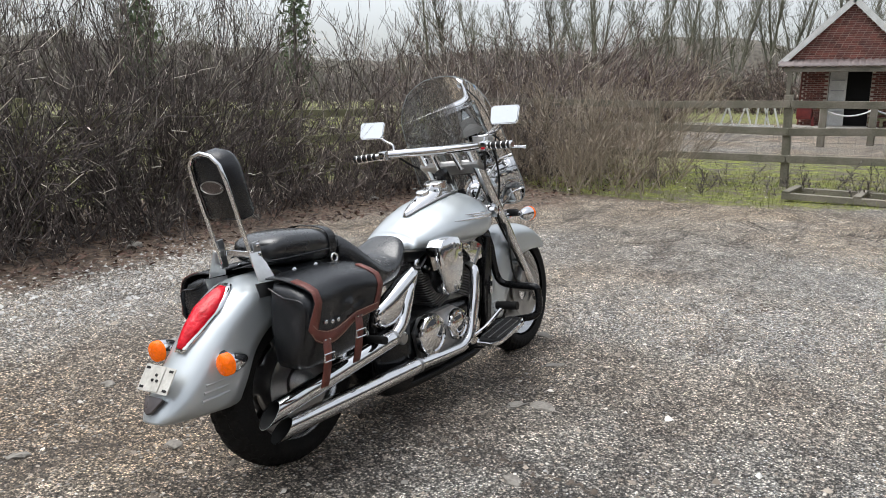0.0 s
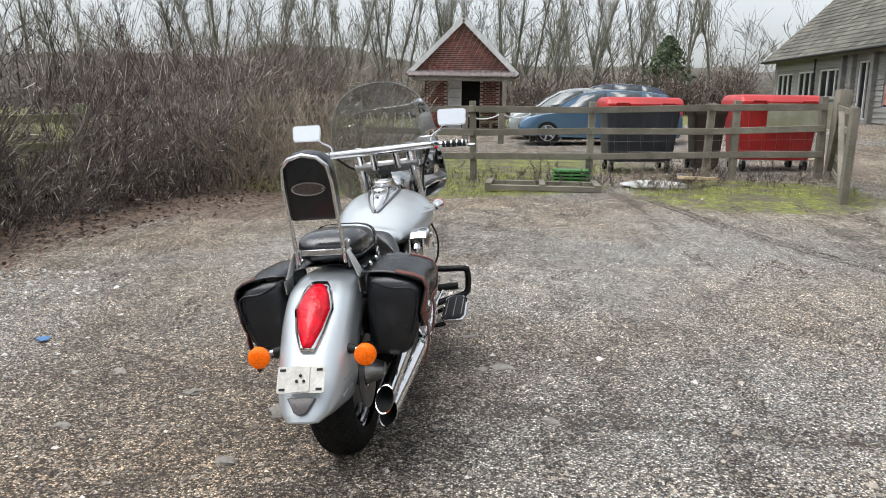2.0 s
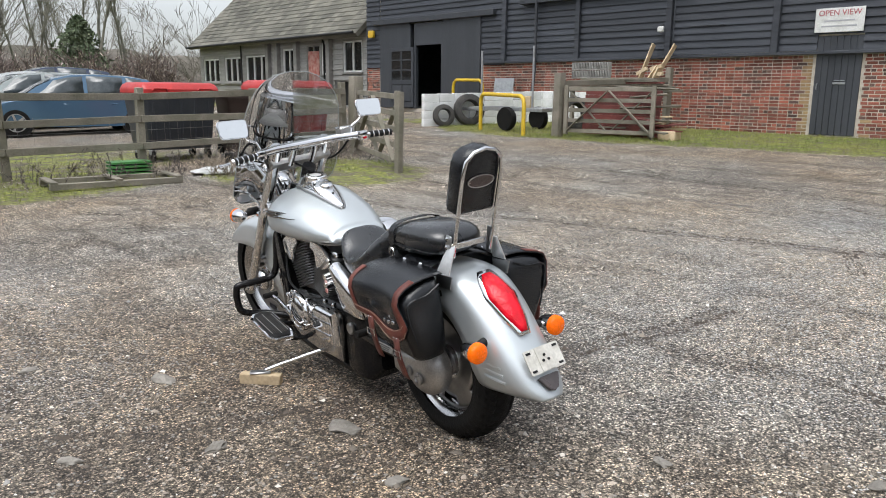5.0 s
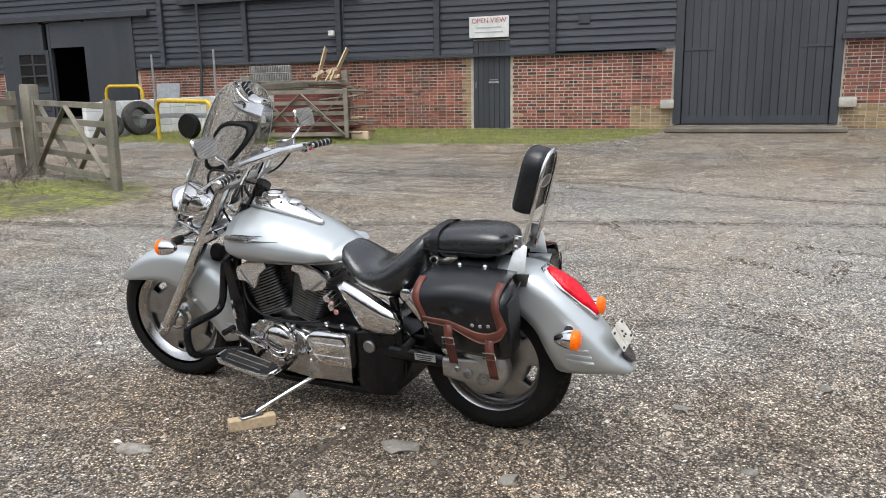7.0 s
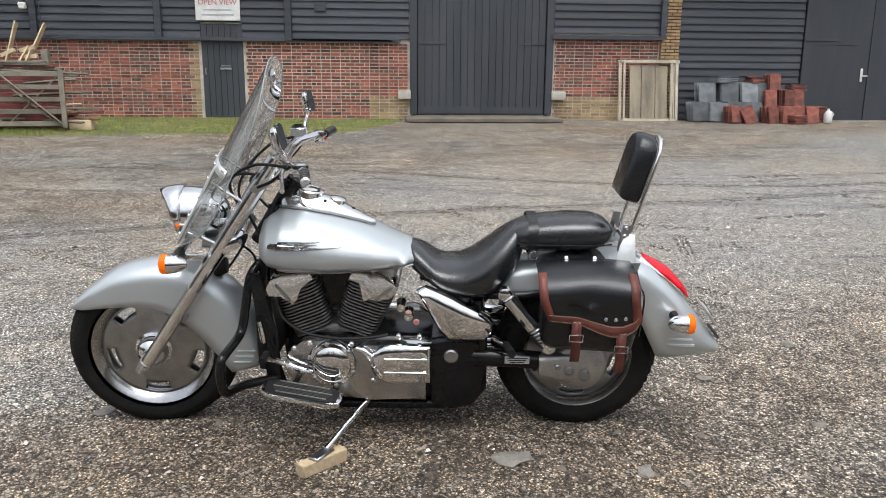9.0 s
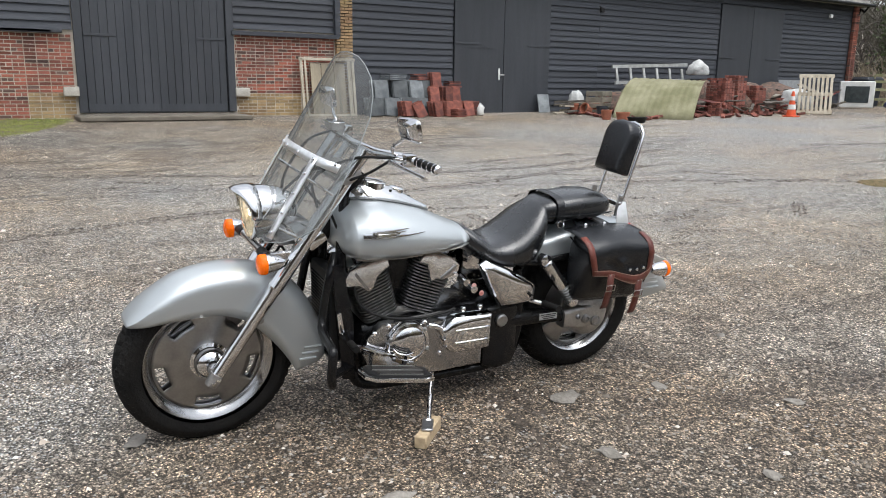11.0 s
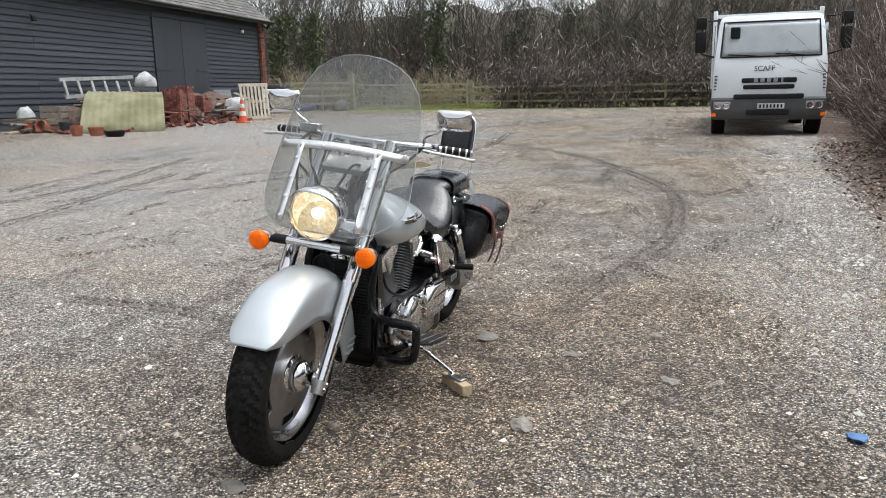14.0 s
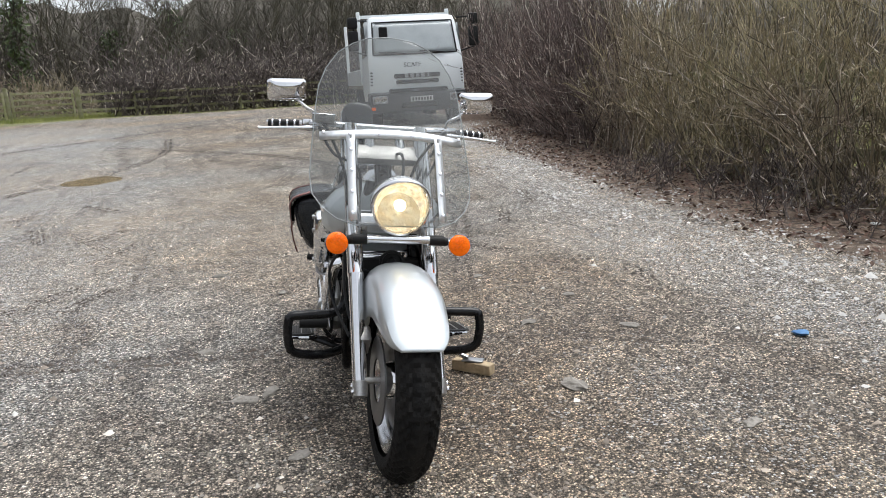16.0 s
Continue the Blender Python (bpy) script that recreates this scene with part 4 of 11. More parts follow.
def wheel(name, c, R, w, m, label):
    """Cast wheel with a slotted disc, chrome rim, tyre and hubs."""
    f = R / 0.326
    lay = m @ Matrix.Translation(c) @ ALONG_Y
    bm = bmesh.new()
    prof = [(0.232, -w * 0.36), (0.240, -w * 0.34), (0.240, -w * 0.30), (0.231, -w * 0.285), (0.230, -w * 0.265), (0.220, -w * 0.25), (0.219, -w * 0.225), (0.209, -w * 0.21), (0.204, -w * 0.10), (0.204, w * 0.10), (0.209, w * 0.21), (0.219, w * 0.225), (0.220, w * 0.25), (0.230, w * 0.265), (0.231, w * 0.285), (0.240, w * 0.30), (0.240, w * 0.34), (0.232, w * 0.36)]
    prof = prof + [(0.212, w * 0.27), (0.197, w * 0.10), (0.197, -w * 0.10), (0.212, -w * 0.27), prof[0]]
    lathe(bm, [(r * f, z) for r, z in prof], 56, lay, caps=False)
    top = part(name, bm, POLISHED, bike, label, smooth=30)
    bm = bmesh.new()
    # slotted disc: a polar grid with five openings near its edge
    na, radii = 80, [r * f for r in (0.045, 0.09, 0.135, 0.154, 0.190, 0.2)]
    for side in (-1, 1):
        vs = [[bm.verts.new(lay @ Vector((r * math.cos(2 * math.pi * i / na), r * math.sin(2 * math.pi * i / na), side * (0.026 - 0.05 * max(0, r - 0.09))))) for r in radii] for i in range(na)]
        for i in range(na):
            for j in range(len(radii) - 1):
                if j == 3 and (i % 16) < 7:
                    continue
                bm.faces.new((vs[i][j], vs[i][j + 1], vs[(i + 1) % na][j + 1], vs[(i + 1) % na][j]))
    part("disc_face", bm, STEEL, top, "polished slotted wheel disc", solid=0.006)
    part("tyre", tyre_mesh(bmesh.new(), Vector((0, 0, 0)), R, w, None), RUBBER, top, "worn black road tyre", m=m @ Matrix.Translation(c), smooth=25)
    bm = bmesh.new()
    lathe(bm, [(0.055, -0.06), (0.066, -0.03), (0.078, 0.024), (0.074, 0.034), (0.062, 0.040), (0.061, 0.062), (0.054, 0.078), (0.036, 0.088), (0.028, 0.092), (0.026, 0.116), (0.001, 0.118)], 28, lay)
    part("hub", bm, CHROME, top)
    return top


front_wheel = wheel("front_wheel", FRONT_C, 0.341, 0.145, STEERING, "front wheel with chrome rim")
rear_wheel = wheel("rear_wheel", REAR_C, 0.326, 0.178, Matrix.Identity(4), "rear wheel with chrome rim")
bm = bmesh.new()
lathe(bm, [(0.075, -0.006), (0.150, -0.006), (0.150, 0.0), (0.075, 0.0)], 40, STEERING @ Matrix.Translation(FRONT_C + Vector((0, -0.075, 0))) @ ALONG_Y, caps=False)
part("brake_disc", bm, STEEL, front_wheel)
bm = bmesh.new()
lathe(bm, [(0.07, -0.006), (0.145, -0.006), (0.145, 0.0), (0.07, 0.0)], 40, Matrix.Translation(REAR_C + Vector((0, -0.085, 0))) @ ALONG_Y, caps=False)
part("brake_disc", bm, STEEL, rear_wheel)


def mudguard(stations, k=9):
    """Rings of a deep mudguard: spine point, lower edge point, half width."""
    rings = []
    for sx, sz, ex, ez, hw in stations:
        half = []
        for i in range(k):
            u = i / (k - 1)
            if u < 0.6:
                ph = u / 0.6 * math.pi / 2
                yy, f = hw * math.sin(ph) ** 0.85, 0.34 * (1 - math.cos(ph))
            else:
                yy, f = hw, 0.34 + 0.66 * (u - 0.6) / 0.4
            half.append((sx + (ex - sx) * f, yy, sz + (ez - sz) * f))
        rings.append([(x, -y, z) for x, y, z in half[:0:-1]] + half)
    return rings


def guard_stations(rows, steps=4):
    pts = [curve([(r[a], r[b], r[4]) for r in rows], steps) for a, b in ((0, 1), (2, 3))]
    return [(p[0], p[1], q[0], q[1], p[2]) for p, q in zip(*pts)]


FRONT_GUARD = [(2.008, 0.518, 1.996, 0.513, 0.060), (1.978, 0.550, 1.948, 0.518, 0.088), (1.915, 0.605, 1.880, 0.528, 0.100), (1.82, 0.664, 1.785, 0.534, 0.104),
               (1.70, 0.692, 1.685, 0.530, 0.104), (1.57, 0.692, 1.605, 0.502, 0.107), (1.45, 0.648, 1.535, 0.443, 0.107), (1.36, 0.57, 1.475, 0.372, 0.106),
               (1.295, 0.465, 1.435, 0.315, 0.104), (1.255, 0.37, 1.405, 0.265, 0.10), (1.243, 0.30, 1.39, 0.240, 0.094), (1.262, 0.262, 1.37, 0.238, 0.08)]
REAR_GUARD = [(0.30, 0.690, 0.32, 0.60, 0.100), (0.10, 0.738, 0.14, 0.60, 0.116), (-0.08, 0.748, 0.0, 0.615, 0.121), (-0.21, 0.732, -0.13, 0.585, 0.123), (-0.31, 0.665, -0.212, 0.52, 0.123),
              (-0.39, 0.585, -0.255, 0.44, 0.121), (-0.46, 0.502, -0.282, 0.388, 0.117), (-0.52, 0.432, -0.312, 0.347, 0.106), (-0.558, 0.382, -0.42, 0.342, 0.083), (-0.575, 0.352, -0.52, 0.340, 0.05)]
bm = bmesh.new()
loft(bm, mudguard(guard_stations(FRONT_GUARD)), closed=False)
front_guard = part("front_mudguard", bm, SILVER, bike, "silver deep-skirted front mudguard", m=STEERING, solid=0.005)
bm = bmesh.new()
loft(bm, mudguard(guard_stations(REAR_GUARD)), closed=False)
rear_guard = part("rear_mudguard", bm, SILVER, bike, "silver deep-skirted rear mudguard", solid=0.005)
for side in (-1, 1):
    for k in range(3):
        bm = bmesh.new()
        tube(bm, [(-0.318 - 0.01 * k, side * 0.1135, 0.452 - 0.025 * k), (-0.37, side * 0.1160, 0.449 - 0.025 * k), (-0.425 - 0.01 * k, side * 0.1120, 0.446 - 0.025 * k)], 0.0065, 6)
        part("rib", bm, SILVER, rear_guard)
        bm = bmesh.new()
        tube(bm, [(1.29 + 0.01 * k, side * 0.1015, 0.335 - 0.025 * k), (1.36 + 0.01 * k, side * 0.104, 0.338 - 0.025 * k)], 0.0055, 6, steps=0)
        part("rib", bm, SILVER, front_guard, m=STEERING)


def spine_at(z, rows):
    ordered = sorted(((r[1], r[0]) for r in rows[3:]))
    return float(np.interp(z, [q[0] for q in ordered], [q[1] for q in ordered]))


# tail lamp: a red kite on the rear mudguard in a chrome bezel
def kite(grow, lift, dome):
    bm = bmesh.new()
    rows = []
    for i in range(15):
        u = i / 14
        z = 0.722 + grow - (0.172 + 2 * grow) * u
        hw = interp(u, [(0, 0.020), (0.10, 0.040), (0.34, 0.059), (0.7, 0.040), (0.93, 0.020), (1, 0.012)])[0] + grow
        x = spine_at(z, REAR_GUARD)
        nx, nz = -0.77, 0.64
        row = []
        for j in range(9):
            v = j / 8 * 2 - 1
            up = lift + dome * (1 - v * v) * math.sin(math.pi * min(1, max(0, u * 0.96 + 0.02))) ** 0.5 - 0.18 * (v * hw) ** 2 / 0.06
            row.append((x + nx * up, v * hw, z + nz * up))
        rows.append(row)
    loft(bm, rows, closed=False)
    return bm


tail_lamp = part("tail_lamp", kite(0.009, 0.006, 0.010), CHROME, bike, "kite-shaped tail lamp in a chrome bezel", solid=0.014)
part("lens", kite(0.0, 0.013, 0.020), RED, tail_lamp, "ribbed red lens", solid=0.008)

# plate bracket with three bolts, and the dark reflector under it
PLATE_AT = axes((-0.512, 0.0, 0.475), (0, -1, 0), (0.55, 0, 0.83))
bm = bmesh.new()
slab(bm, rrect(0.160, 0.088, 0.006), 0.003, PLATE_AT @ Matrix.Translation((0, 0, 0.016)))
plate = part("plate_bracket", bm, BAREPLATE, bike, "bare pale metal plate bracket without a plate")
bm = bmesh.new()
slab(bm, rrect(0.060, 0.084, 0.004), 0.003, PLATE_AT @ Matrix.Translation((0, 0.002, 0.0195)))
part("backing", bm, BAREPLATE, plate)
for bx, by in ((-0.012, -0.006), (0.012, -0.006), (0.0, 0.012)):
    bm = bmesh.new()
    lathe(bm, [(0.005, 0), (0.005, 0.004), (0.001, 0.005)], 8, PLATE_AT @ Matrix.Translation((bx, by, 0.0225)))
    part("bolt", bm, BLACKPLASTIC, plate)
for bx in (-0.062, 0.062):
    for by in (-0.032, 0.032):
        bm = bmesh.new()
        box(bm, (bx, by, 0.020), (0.02, 0.008, 0.002), PLATE_AT)
        part("slot", bm, BLACKPLASTIC, plate)
bm = bmesh.new()
slab(bm, [(-0.048, 0.02), (-0.035, 0.024), (0.035, 0.024), (0.048, 0.02), (0.02, -0.028), (0, -0.036), (-0.02, -0.028)], 0.012, axes((-0.549, 0, 0.405), (0, -1, 0), (0.62, 0, 0.78)), bev=0.003)
part("reflector", bm, mat("dull_reflector", (0.10, 0.08, 0.075), (0.06, 0.05, 0.05), rough=0.25), bike)


def indicator(at, ahead, stalk_from, m=None):
    """Chrome cup with a round orange lens, on a black and chrome stalk. at: centre of the lens; ahead: +1 looks forward."""
    m = m or Matrix.Identity(4)
    lay = m @ Matrix.Translation(at) @ Matrix.Rotation(radians(90 * ahead), 4, "Y")
    bm = bmesh.new()
    lathe(bm, [(0.001, -0.078), (0.014, -0.074), (0.027, -0.055), (0.034, -0.03), (0.037, -0.008), (0.037, 0.0)], 24, lay)
    cup = part("indicator", bm, CHROME, bike, "chrome indicator with an orange lens")
    bm = bmesh.new()
    lathe(bm, [(0.0375, -0.006), (0.0375, 0.012), (0.034, 0.018), (0.022, 0.023), (0.001, 0.025)], 24, lay)
    part("lens", bm, ORANGE, cup, "orange lens")
    bm = bmesh.new()
    a, b = Vector(stalk_from), Vector(at) + Vector((-0.035 * ahead, 0, 0))
    tube(bm, [m @ a, m @ a.lerp(b, 0.45)], (0.019, 0.015), 12)
    part("boot", bm, BLACKPLASTIC, cup)
    bm = bmesh.new()
    tube(bm, [m @ a.lerp(b, 0.45), m @ b], 0.011, 12)
    part("stalk", bm, CHROME, cup)


for side in (-1, 1):
    indicator((-0.390, side * 0.188, 0.520), -1, (-0.350, side * 0.112, 0.53))
    indicator((1.558, side * 0.218, 0.757), 1, (1.53, side * 0.15, 0.766), STEERING)


# ---- tank ----
TANK = [(0.612, 0.055, 0.712, 0.748), (0.632, 0.100, 0.706, 0.766), (0.68, 0.140, 0.70, 0.788), (0.76, 0.180, 0.694, 0.822), (0.86, 0.212, 0.688, 0.866), (0.96, 0.234, 0.683, 0.900),
        (1.06, 0.242, 0.682, 0.925), (1.13, 0.240, 0.686, 0.925), (1.185, 0.220, 0.698, 0.908), (1.215, 0.180, 0.722, 0.88), (1.232, 0.11, 0.76, 0.845)]


def tank_ring(x, n=32):
    hw, zb, zt = interp(x, TANK)
    zm = zb + 0.40 * (zt - zb)
    ring = []
    for i in range(n):
        a = 2 * math.pi * i / n
        c, s = math.cos(a), math.sin(a)
        blunt = min(1.0, max(0.0, (0.80 - x) / 0.16))
        y = hw * math.copysign(abs(c) ** (0.86 + 0.14 * blunt), c)
        z = zm + ((zt - zm) * abs(s) ** 1.02 if s > 0 else -(zm - zb) * abs(s) ** (0.72 + 0.28 * blunt))
        ring.append((x, y, z))
    return ring


def tank_top(x, y):
    hw, zb, zt = interp(x, TANK)
    zm = zb + 0.40 * (zt - zb)
    c = min(1, abs(y) / hw) ** (1 / 0.86)
    return zm + (zt - zm) * math.sqrt(max(0, 1 - c * c))


def tank_side(x, z):
    hw, zb, zt = interp(x, TANK)
    zm = zb + 0.40 * (zt - zb)
    s = min(1, (z - zm) / (zt - zm)) if z > zm else min(1, (zm - z) / (zm - zb)) ** (1 / 0.72)
    return hw * math.sqrt(max(0, 1 - s * s)) ** 0.86


bm = bmesh.new()
xs = sorted({r[0] for r in TANK} | {0.62 + 0.02 * i for i in range(31) if 0.62 + 0.02 * i < 1.23})
loft(bm, [tank_ring(x) for x in xs])
tank = part("fuel_tank", bm, SILVER, bike, "silver teardrop fuel tank", smooth=70)
for side in (-1, 1):
    bm = bmesh.new()
    tube(bm, [(x, side * (tank_side(x, interp(x, TANK)[1] + 0.012) + 0.002), interp(x, TANK)[1] + 0.010) for x in [0.62 + 0.03 * i for i in range(19)]], 0.006, 6)
    part("seam_trim", bm, STEEL, tank)
    # wing emblem: a head and three feathers
    for k, (x0, x1, dz0, dz1, r0) in enumerate(((1.165, 1.02, 0.0, 0.004, 0.011), (1.13, 0.975, 0.012, 0.018, 0.007), (1.14, 0.90, -0.006, -0.004, 0.006), (1.10, 0.99, 0.003, 0.010, 0.006))):
        bm = bmesh.new()
        pts = []
        for i in range(7):
            u = i / 6
            x = x0 + (x1 - x0) * u
            z = 0.815 + dz0 + (dz1 - dz0) * u
            pts.append((x, side * (tank_side(x, z) + 0.001), z))
        tube(bm, pts, [r0 * (0.55 + 0.9 * math.sin(math.pi * min(1, 0.25 + 0.75 * i / 6))) * (1 - 0.7 * i / 6) for i in range(7)], 6)
        part("wing_emblem" if k == 0 else "feather", bm, CHROME, tank)

# dash on the tank: domed chrome teardrop with a round dial and a filler cap let into it
DASH = [(0.800, 0.004), (0.815, 0.016), (0.85, 0.030), (0.90, 0.047), (0.96, 0.063), (1.02, 0.075), (1.075, 0.079), (1.12, 0.070), (1.150, 0.050), (1.166, 0.02)]


def dash_top(x, v):
    """Height of the dash over the tank, v from edge to edge."""
    hw = float(np.interp(x, [q[0] for q in DASH], [q[1] for q in DASH]))
    u = min(1.0, max(0.0, (x - 0.80) / 0.22))
    rise = 0.012 + 0.032 * u * u * (3 - 2 * u)
    if x > 1.10:
        rise -= 0.020 * ((x - 1.10) / 0.066) ** 2
    return tank_top(min(x, 1.19), v * hw) + 0.010 + rise * (1 - abs(v) ** 2.6)


def dash_sheet():
    bm = bmesh.new()
    rings = []
    for x, hw in DASH:
        hw = max(0.003, hw)
        row = [(x, v * hw, dash_top(x, v)) for v in (-1, -0.96, -0.85, -0.65, -0.4, -0.15, 0.15, 0.4, 0.65, 0.85, 0.96, 1)]
        rings.append(row + [(x, y, tank_top(min(x, 1.19), y) - 0.01) for x, y, z in row[::-1]])
    return loft(bm, rings)


dash = part("dash", dash_sheet(), CHROME, tank, "domed chrome teardrop dash with a round dial", smooth=50)
bm = bmesh.new()
tube(bm, [(x, side_ * (hw + 0.002), tank_top(min(x, 1.19), hw) + 0.006) for side_, seq in ((1, DASH), (-1, DASH[::-1])) for x, hw in seq], 0.005, 8)
part("dash_rim", bm, STEEL, dash)
DIAL = axes((1.050, 0, dash_top(1.05, 0) - 0.004), (1, 0, 0.16), (0, 1, 0))
bm = bmesh.new()
lathe(bm, [(0.057, -0.02), (0.056, 0.006), (0.051, 0.010), (0.046, 0.008), (0.045, 0.003), (0.001, 0.003)], 32, DIAL)
part("dial", bm, CHROME, dash)
bm = bmesh.new()
lathe(bm, [(0.044, 0.0), (0.044, 0.0055), (0.001, 0.006)], 32, DIAL)
part("dial_face", bm, mat("dial_face", (0.62, 0.62, 0.6), (0.5, 0.5, 0.48), rough=0.2, coat=0.6), dash)
bm = bmesh.new()
lathe(bm, [(0.040, 0.002), (0.040, 0.0072), (0.030, 0.0072), (0.030, 0.002)], 32, DIAL, caps=False)
part("dial_ring", bm, BLACKPLASTIC, dash)
bm = bmesh.new()
lathe(bm, [(0.032, -0.012), (0.033, 0.006), (0.028, 0.011), (0.012, 0.014), (0.001, 0.0145)], 28, axes((0.945, 0, dash_top(0.945, 0) - 0.002), (1, 0, 0.25), (0, 1, 0)))
part("filler_cap", bm, CHROME, dash)
for x, v in ((0.985, 0.62), (0.985, -0.62), (0.885, 0.0)):
    bm = bmesh.new()
    lathe(bm, [(0.006, -0.004), (0.006, 0.003), (0.001, 0.004)], 10, Matrix.Translation((x, v * 0.068, dash_top(x, v))))
    part("warning_lamp", bm, BLACKPLASTIC, dash)


# ---- seats ----
def padded(rows, p=2.6, n=24, steps=3):
    """A cushion: rows of x, half width, bottom, top."""
    c = curve([(r[0], r[1], 0) for r in rows], steps), curve([(r[0], r[2], r[3]) for r in rows], steps)
    rings = []
    for a, b in zip(*c):
        x, hw, zb, zt = a[0], max(a[1], 0.004), b[1], b[2]
        rings.append([(x, y * 2 * hw, (zb + zt) / 2 + z * (zt - zb)) for y, z in oval(1, 1, n, p)])
    bm = bmesh.new()
    return loft(bm, rings)


part("rider_seat", padded([(0.672, 0.060, 0.700, 0.768), (0.652, 0.105, 0.680, 0.778), (0.60, 0.138, 0.640, 0.750), (0.54, 0.160, 0.605, 0.710), (0.46, 0.175, 0.582, 0.716), (0.39, 0.180, 0.572, 0.758), (0.33, 0.168, 0.590, 0.808), (0.28, 0.14, 0.64, 0.846), (0.25, 0.11, 0.69, 0.858), (0.232, 0.07, 0.74, 0.84)], 2.7), SEATLEATHER, bike, "black leather scooped rider seat", smooth=80)
pillion = part("pillion_seat", padded([(0.286, 0.05, 0.795, 0.826), (0.270, 0.092, 0.774, 0.850), (0.195, 0.120, 0.761, 0.876), (0.08, 0.128, 0.762, 0.890), (-0.015, 0.126, 0.769, 0.891), (-0.07, 0.112, 0.782, 0.880), (-0.098, 0.085, 0.797, 0.863), (-0.110, 0.05, 0.813, 0.848)], 3.2), SEATLEATHER, bike, "black leather pillion pad", smooth=80)
bm = bmesh.new()
ring_a = [(y * 0.248, z * 0.130) for y, z in oval(1, 1, 28, 3.2)]
loft(bm, [[(0.215, y, 0.818 + z) for y, z in ring_a], [(0.215, y * 1.03, 0.818 + z * 1.04) for y, z in ring_a], [(0.178, y * 1.03, 0.821 + z * 1.04) for y, z in ring_a], [(0.178, y, 0.821 + z) for y, z in ring_a]], caps=False)
strap = part("seat_strap", bm, LEATHER, pillion)
for side in (-1, 1):
    bm = bmesh.new()
    tube(bm, [(0.196 + 0.016 * math.cos(2 * math.pi * i / 12), side * 0.130, 0.766 + 0.016 * math.sin(2 * math.pi * i / 12)) for i in range(13)], 0.004, 6)
    part("strap_ring", bm, CHROME, pillion)
for rows_x, y0, zz in (((0.268, 0.18, 0.06, -0.045, -0.098), 0.128, 0.800),):
    for side in (-1, 1):
        bm = bmesh.new()
        tube(bm, [(x, side * (y0 if x < 0.25 and x > -0.07 else y0 - 0.02), zz + 0.004) for x in rows_x], 0.003, 6, steps=3)
        part("piping", bm, LEATHER, pillion)

# ---- backrest on the sissy bar ----
sissy = bmesh.new()
PAD_M = axes((-0.205, 0, 1.082), (0, -1, 0), (-0.26, 0, 0.965))
outline = [(0.088, -0.118), (0.083, -0.126), (-0.083, -0.126), (-0.088, -0.118), (-0.088, 0.06), (-0.076, 0.094), (-0.05, 0.113), (0, 0.122), (0.05, 0.113), (0.076, 0.094), (0.088, 0.06)]
rings = []
for d, k in ((-0.060, 0.80), (-0.055, 0.93), (-0.04, 1.0), (0.0, 1.0), (0.016, 0.97), (0.022, 0.88)):
    rings.append([PAD_M @ Vector((x * k, y * k, d)) for x, y in outline])
loft(sissy, rings)
backrest = part("backrest_pad", sissy, LEATHER, bike, "black leather backrest pad on a chrome sissy bar", smooth=60)
bm = bmesh.new()
slab(bm, oval(0.126, 0.050, 28), 0.004, PAD_M @ Matrix.Translation((0, 0.0, 0.024)), bev=0.001)
badge = part("badge", bm, mat("badge_leather", (0.10, 0.075, 0.065), (0.06, 0.045, 0.04), rough=0.4, scale=60, bump=0.4, bscale=140), backrest, "oval embossed badge")
bm = bmesh.new()
tube(bm, [PAD_M @ Vector((x * 0.5, y * 0.5, 0.028)) for x, y in oval(0.236, 0.092, 25)] , 0.0018, 6)
part("badge_rim", bm, ALLOY, backrest)
for bx in (-0.053, 0.053):
    bm = bmesh.new()
    lathe(bm, [(0.004, 0), (0.003, 0.003), (0.001, 0.0035)], 8, PAD_M @ Matrix.Translation((bx, 0, 0.028)))
    part("rivet", bm, CHROME, backrest)
hoop = [(0.088, -0.29), (0.088, -0.12), (0.088, 0.02), (0.080, 0.082), (0.05, 0.112), (0, 0.124), (-0.05, 0.112), (-0.080, 0.082), (-0.088, 0.02), (-0.088, -0.12), (-0.088, -0.29)]
bm = bmesh.new()
tube(bm, [PAD_M @ Vector((x, y, 0.028)) for x, y in hoop], 0.0075, 10)
frame_bar = part("sissy_bar", bm, CHROME, bike, "chrome sissy bar hoop")
bm = bmesh.new()
bar(bm, (-0.142, -0.092, 0.832), (-0.142, 0.092, 0.832), 0.012, 0.022, bev=0.002)
part("cross_bar", bm, CHROME, frame_bar)
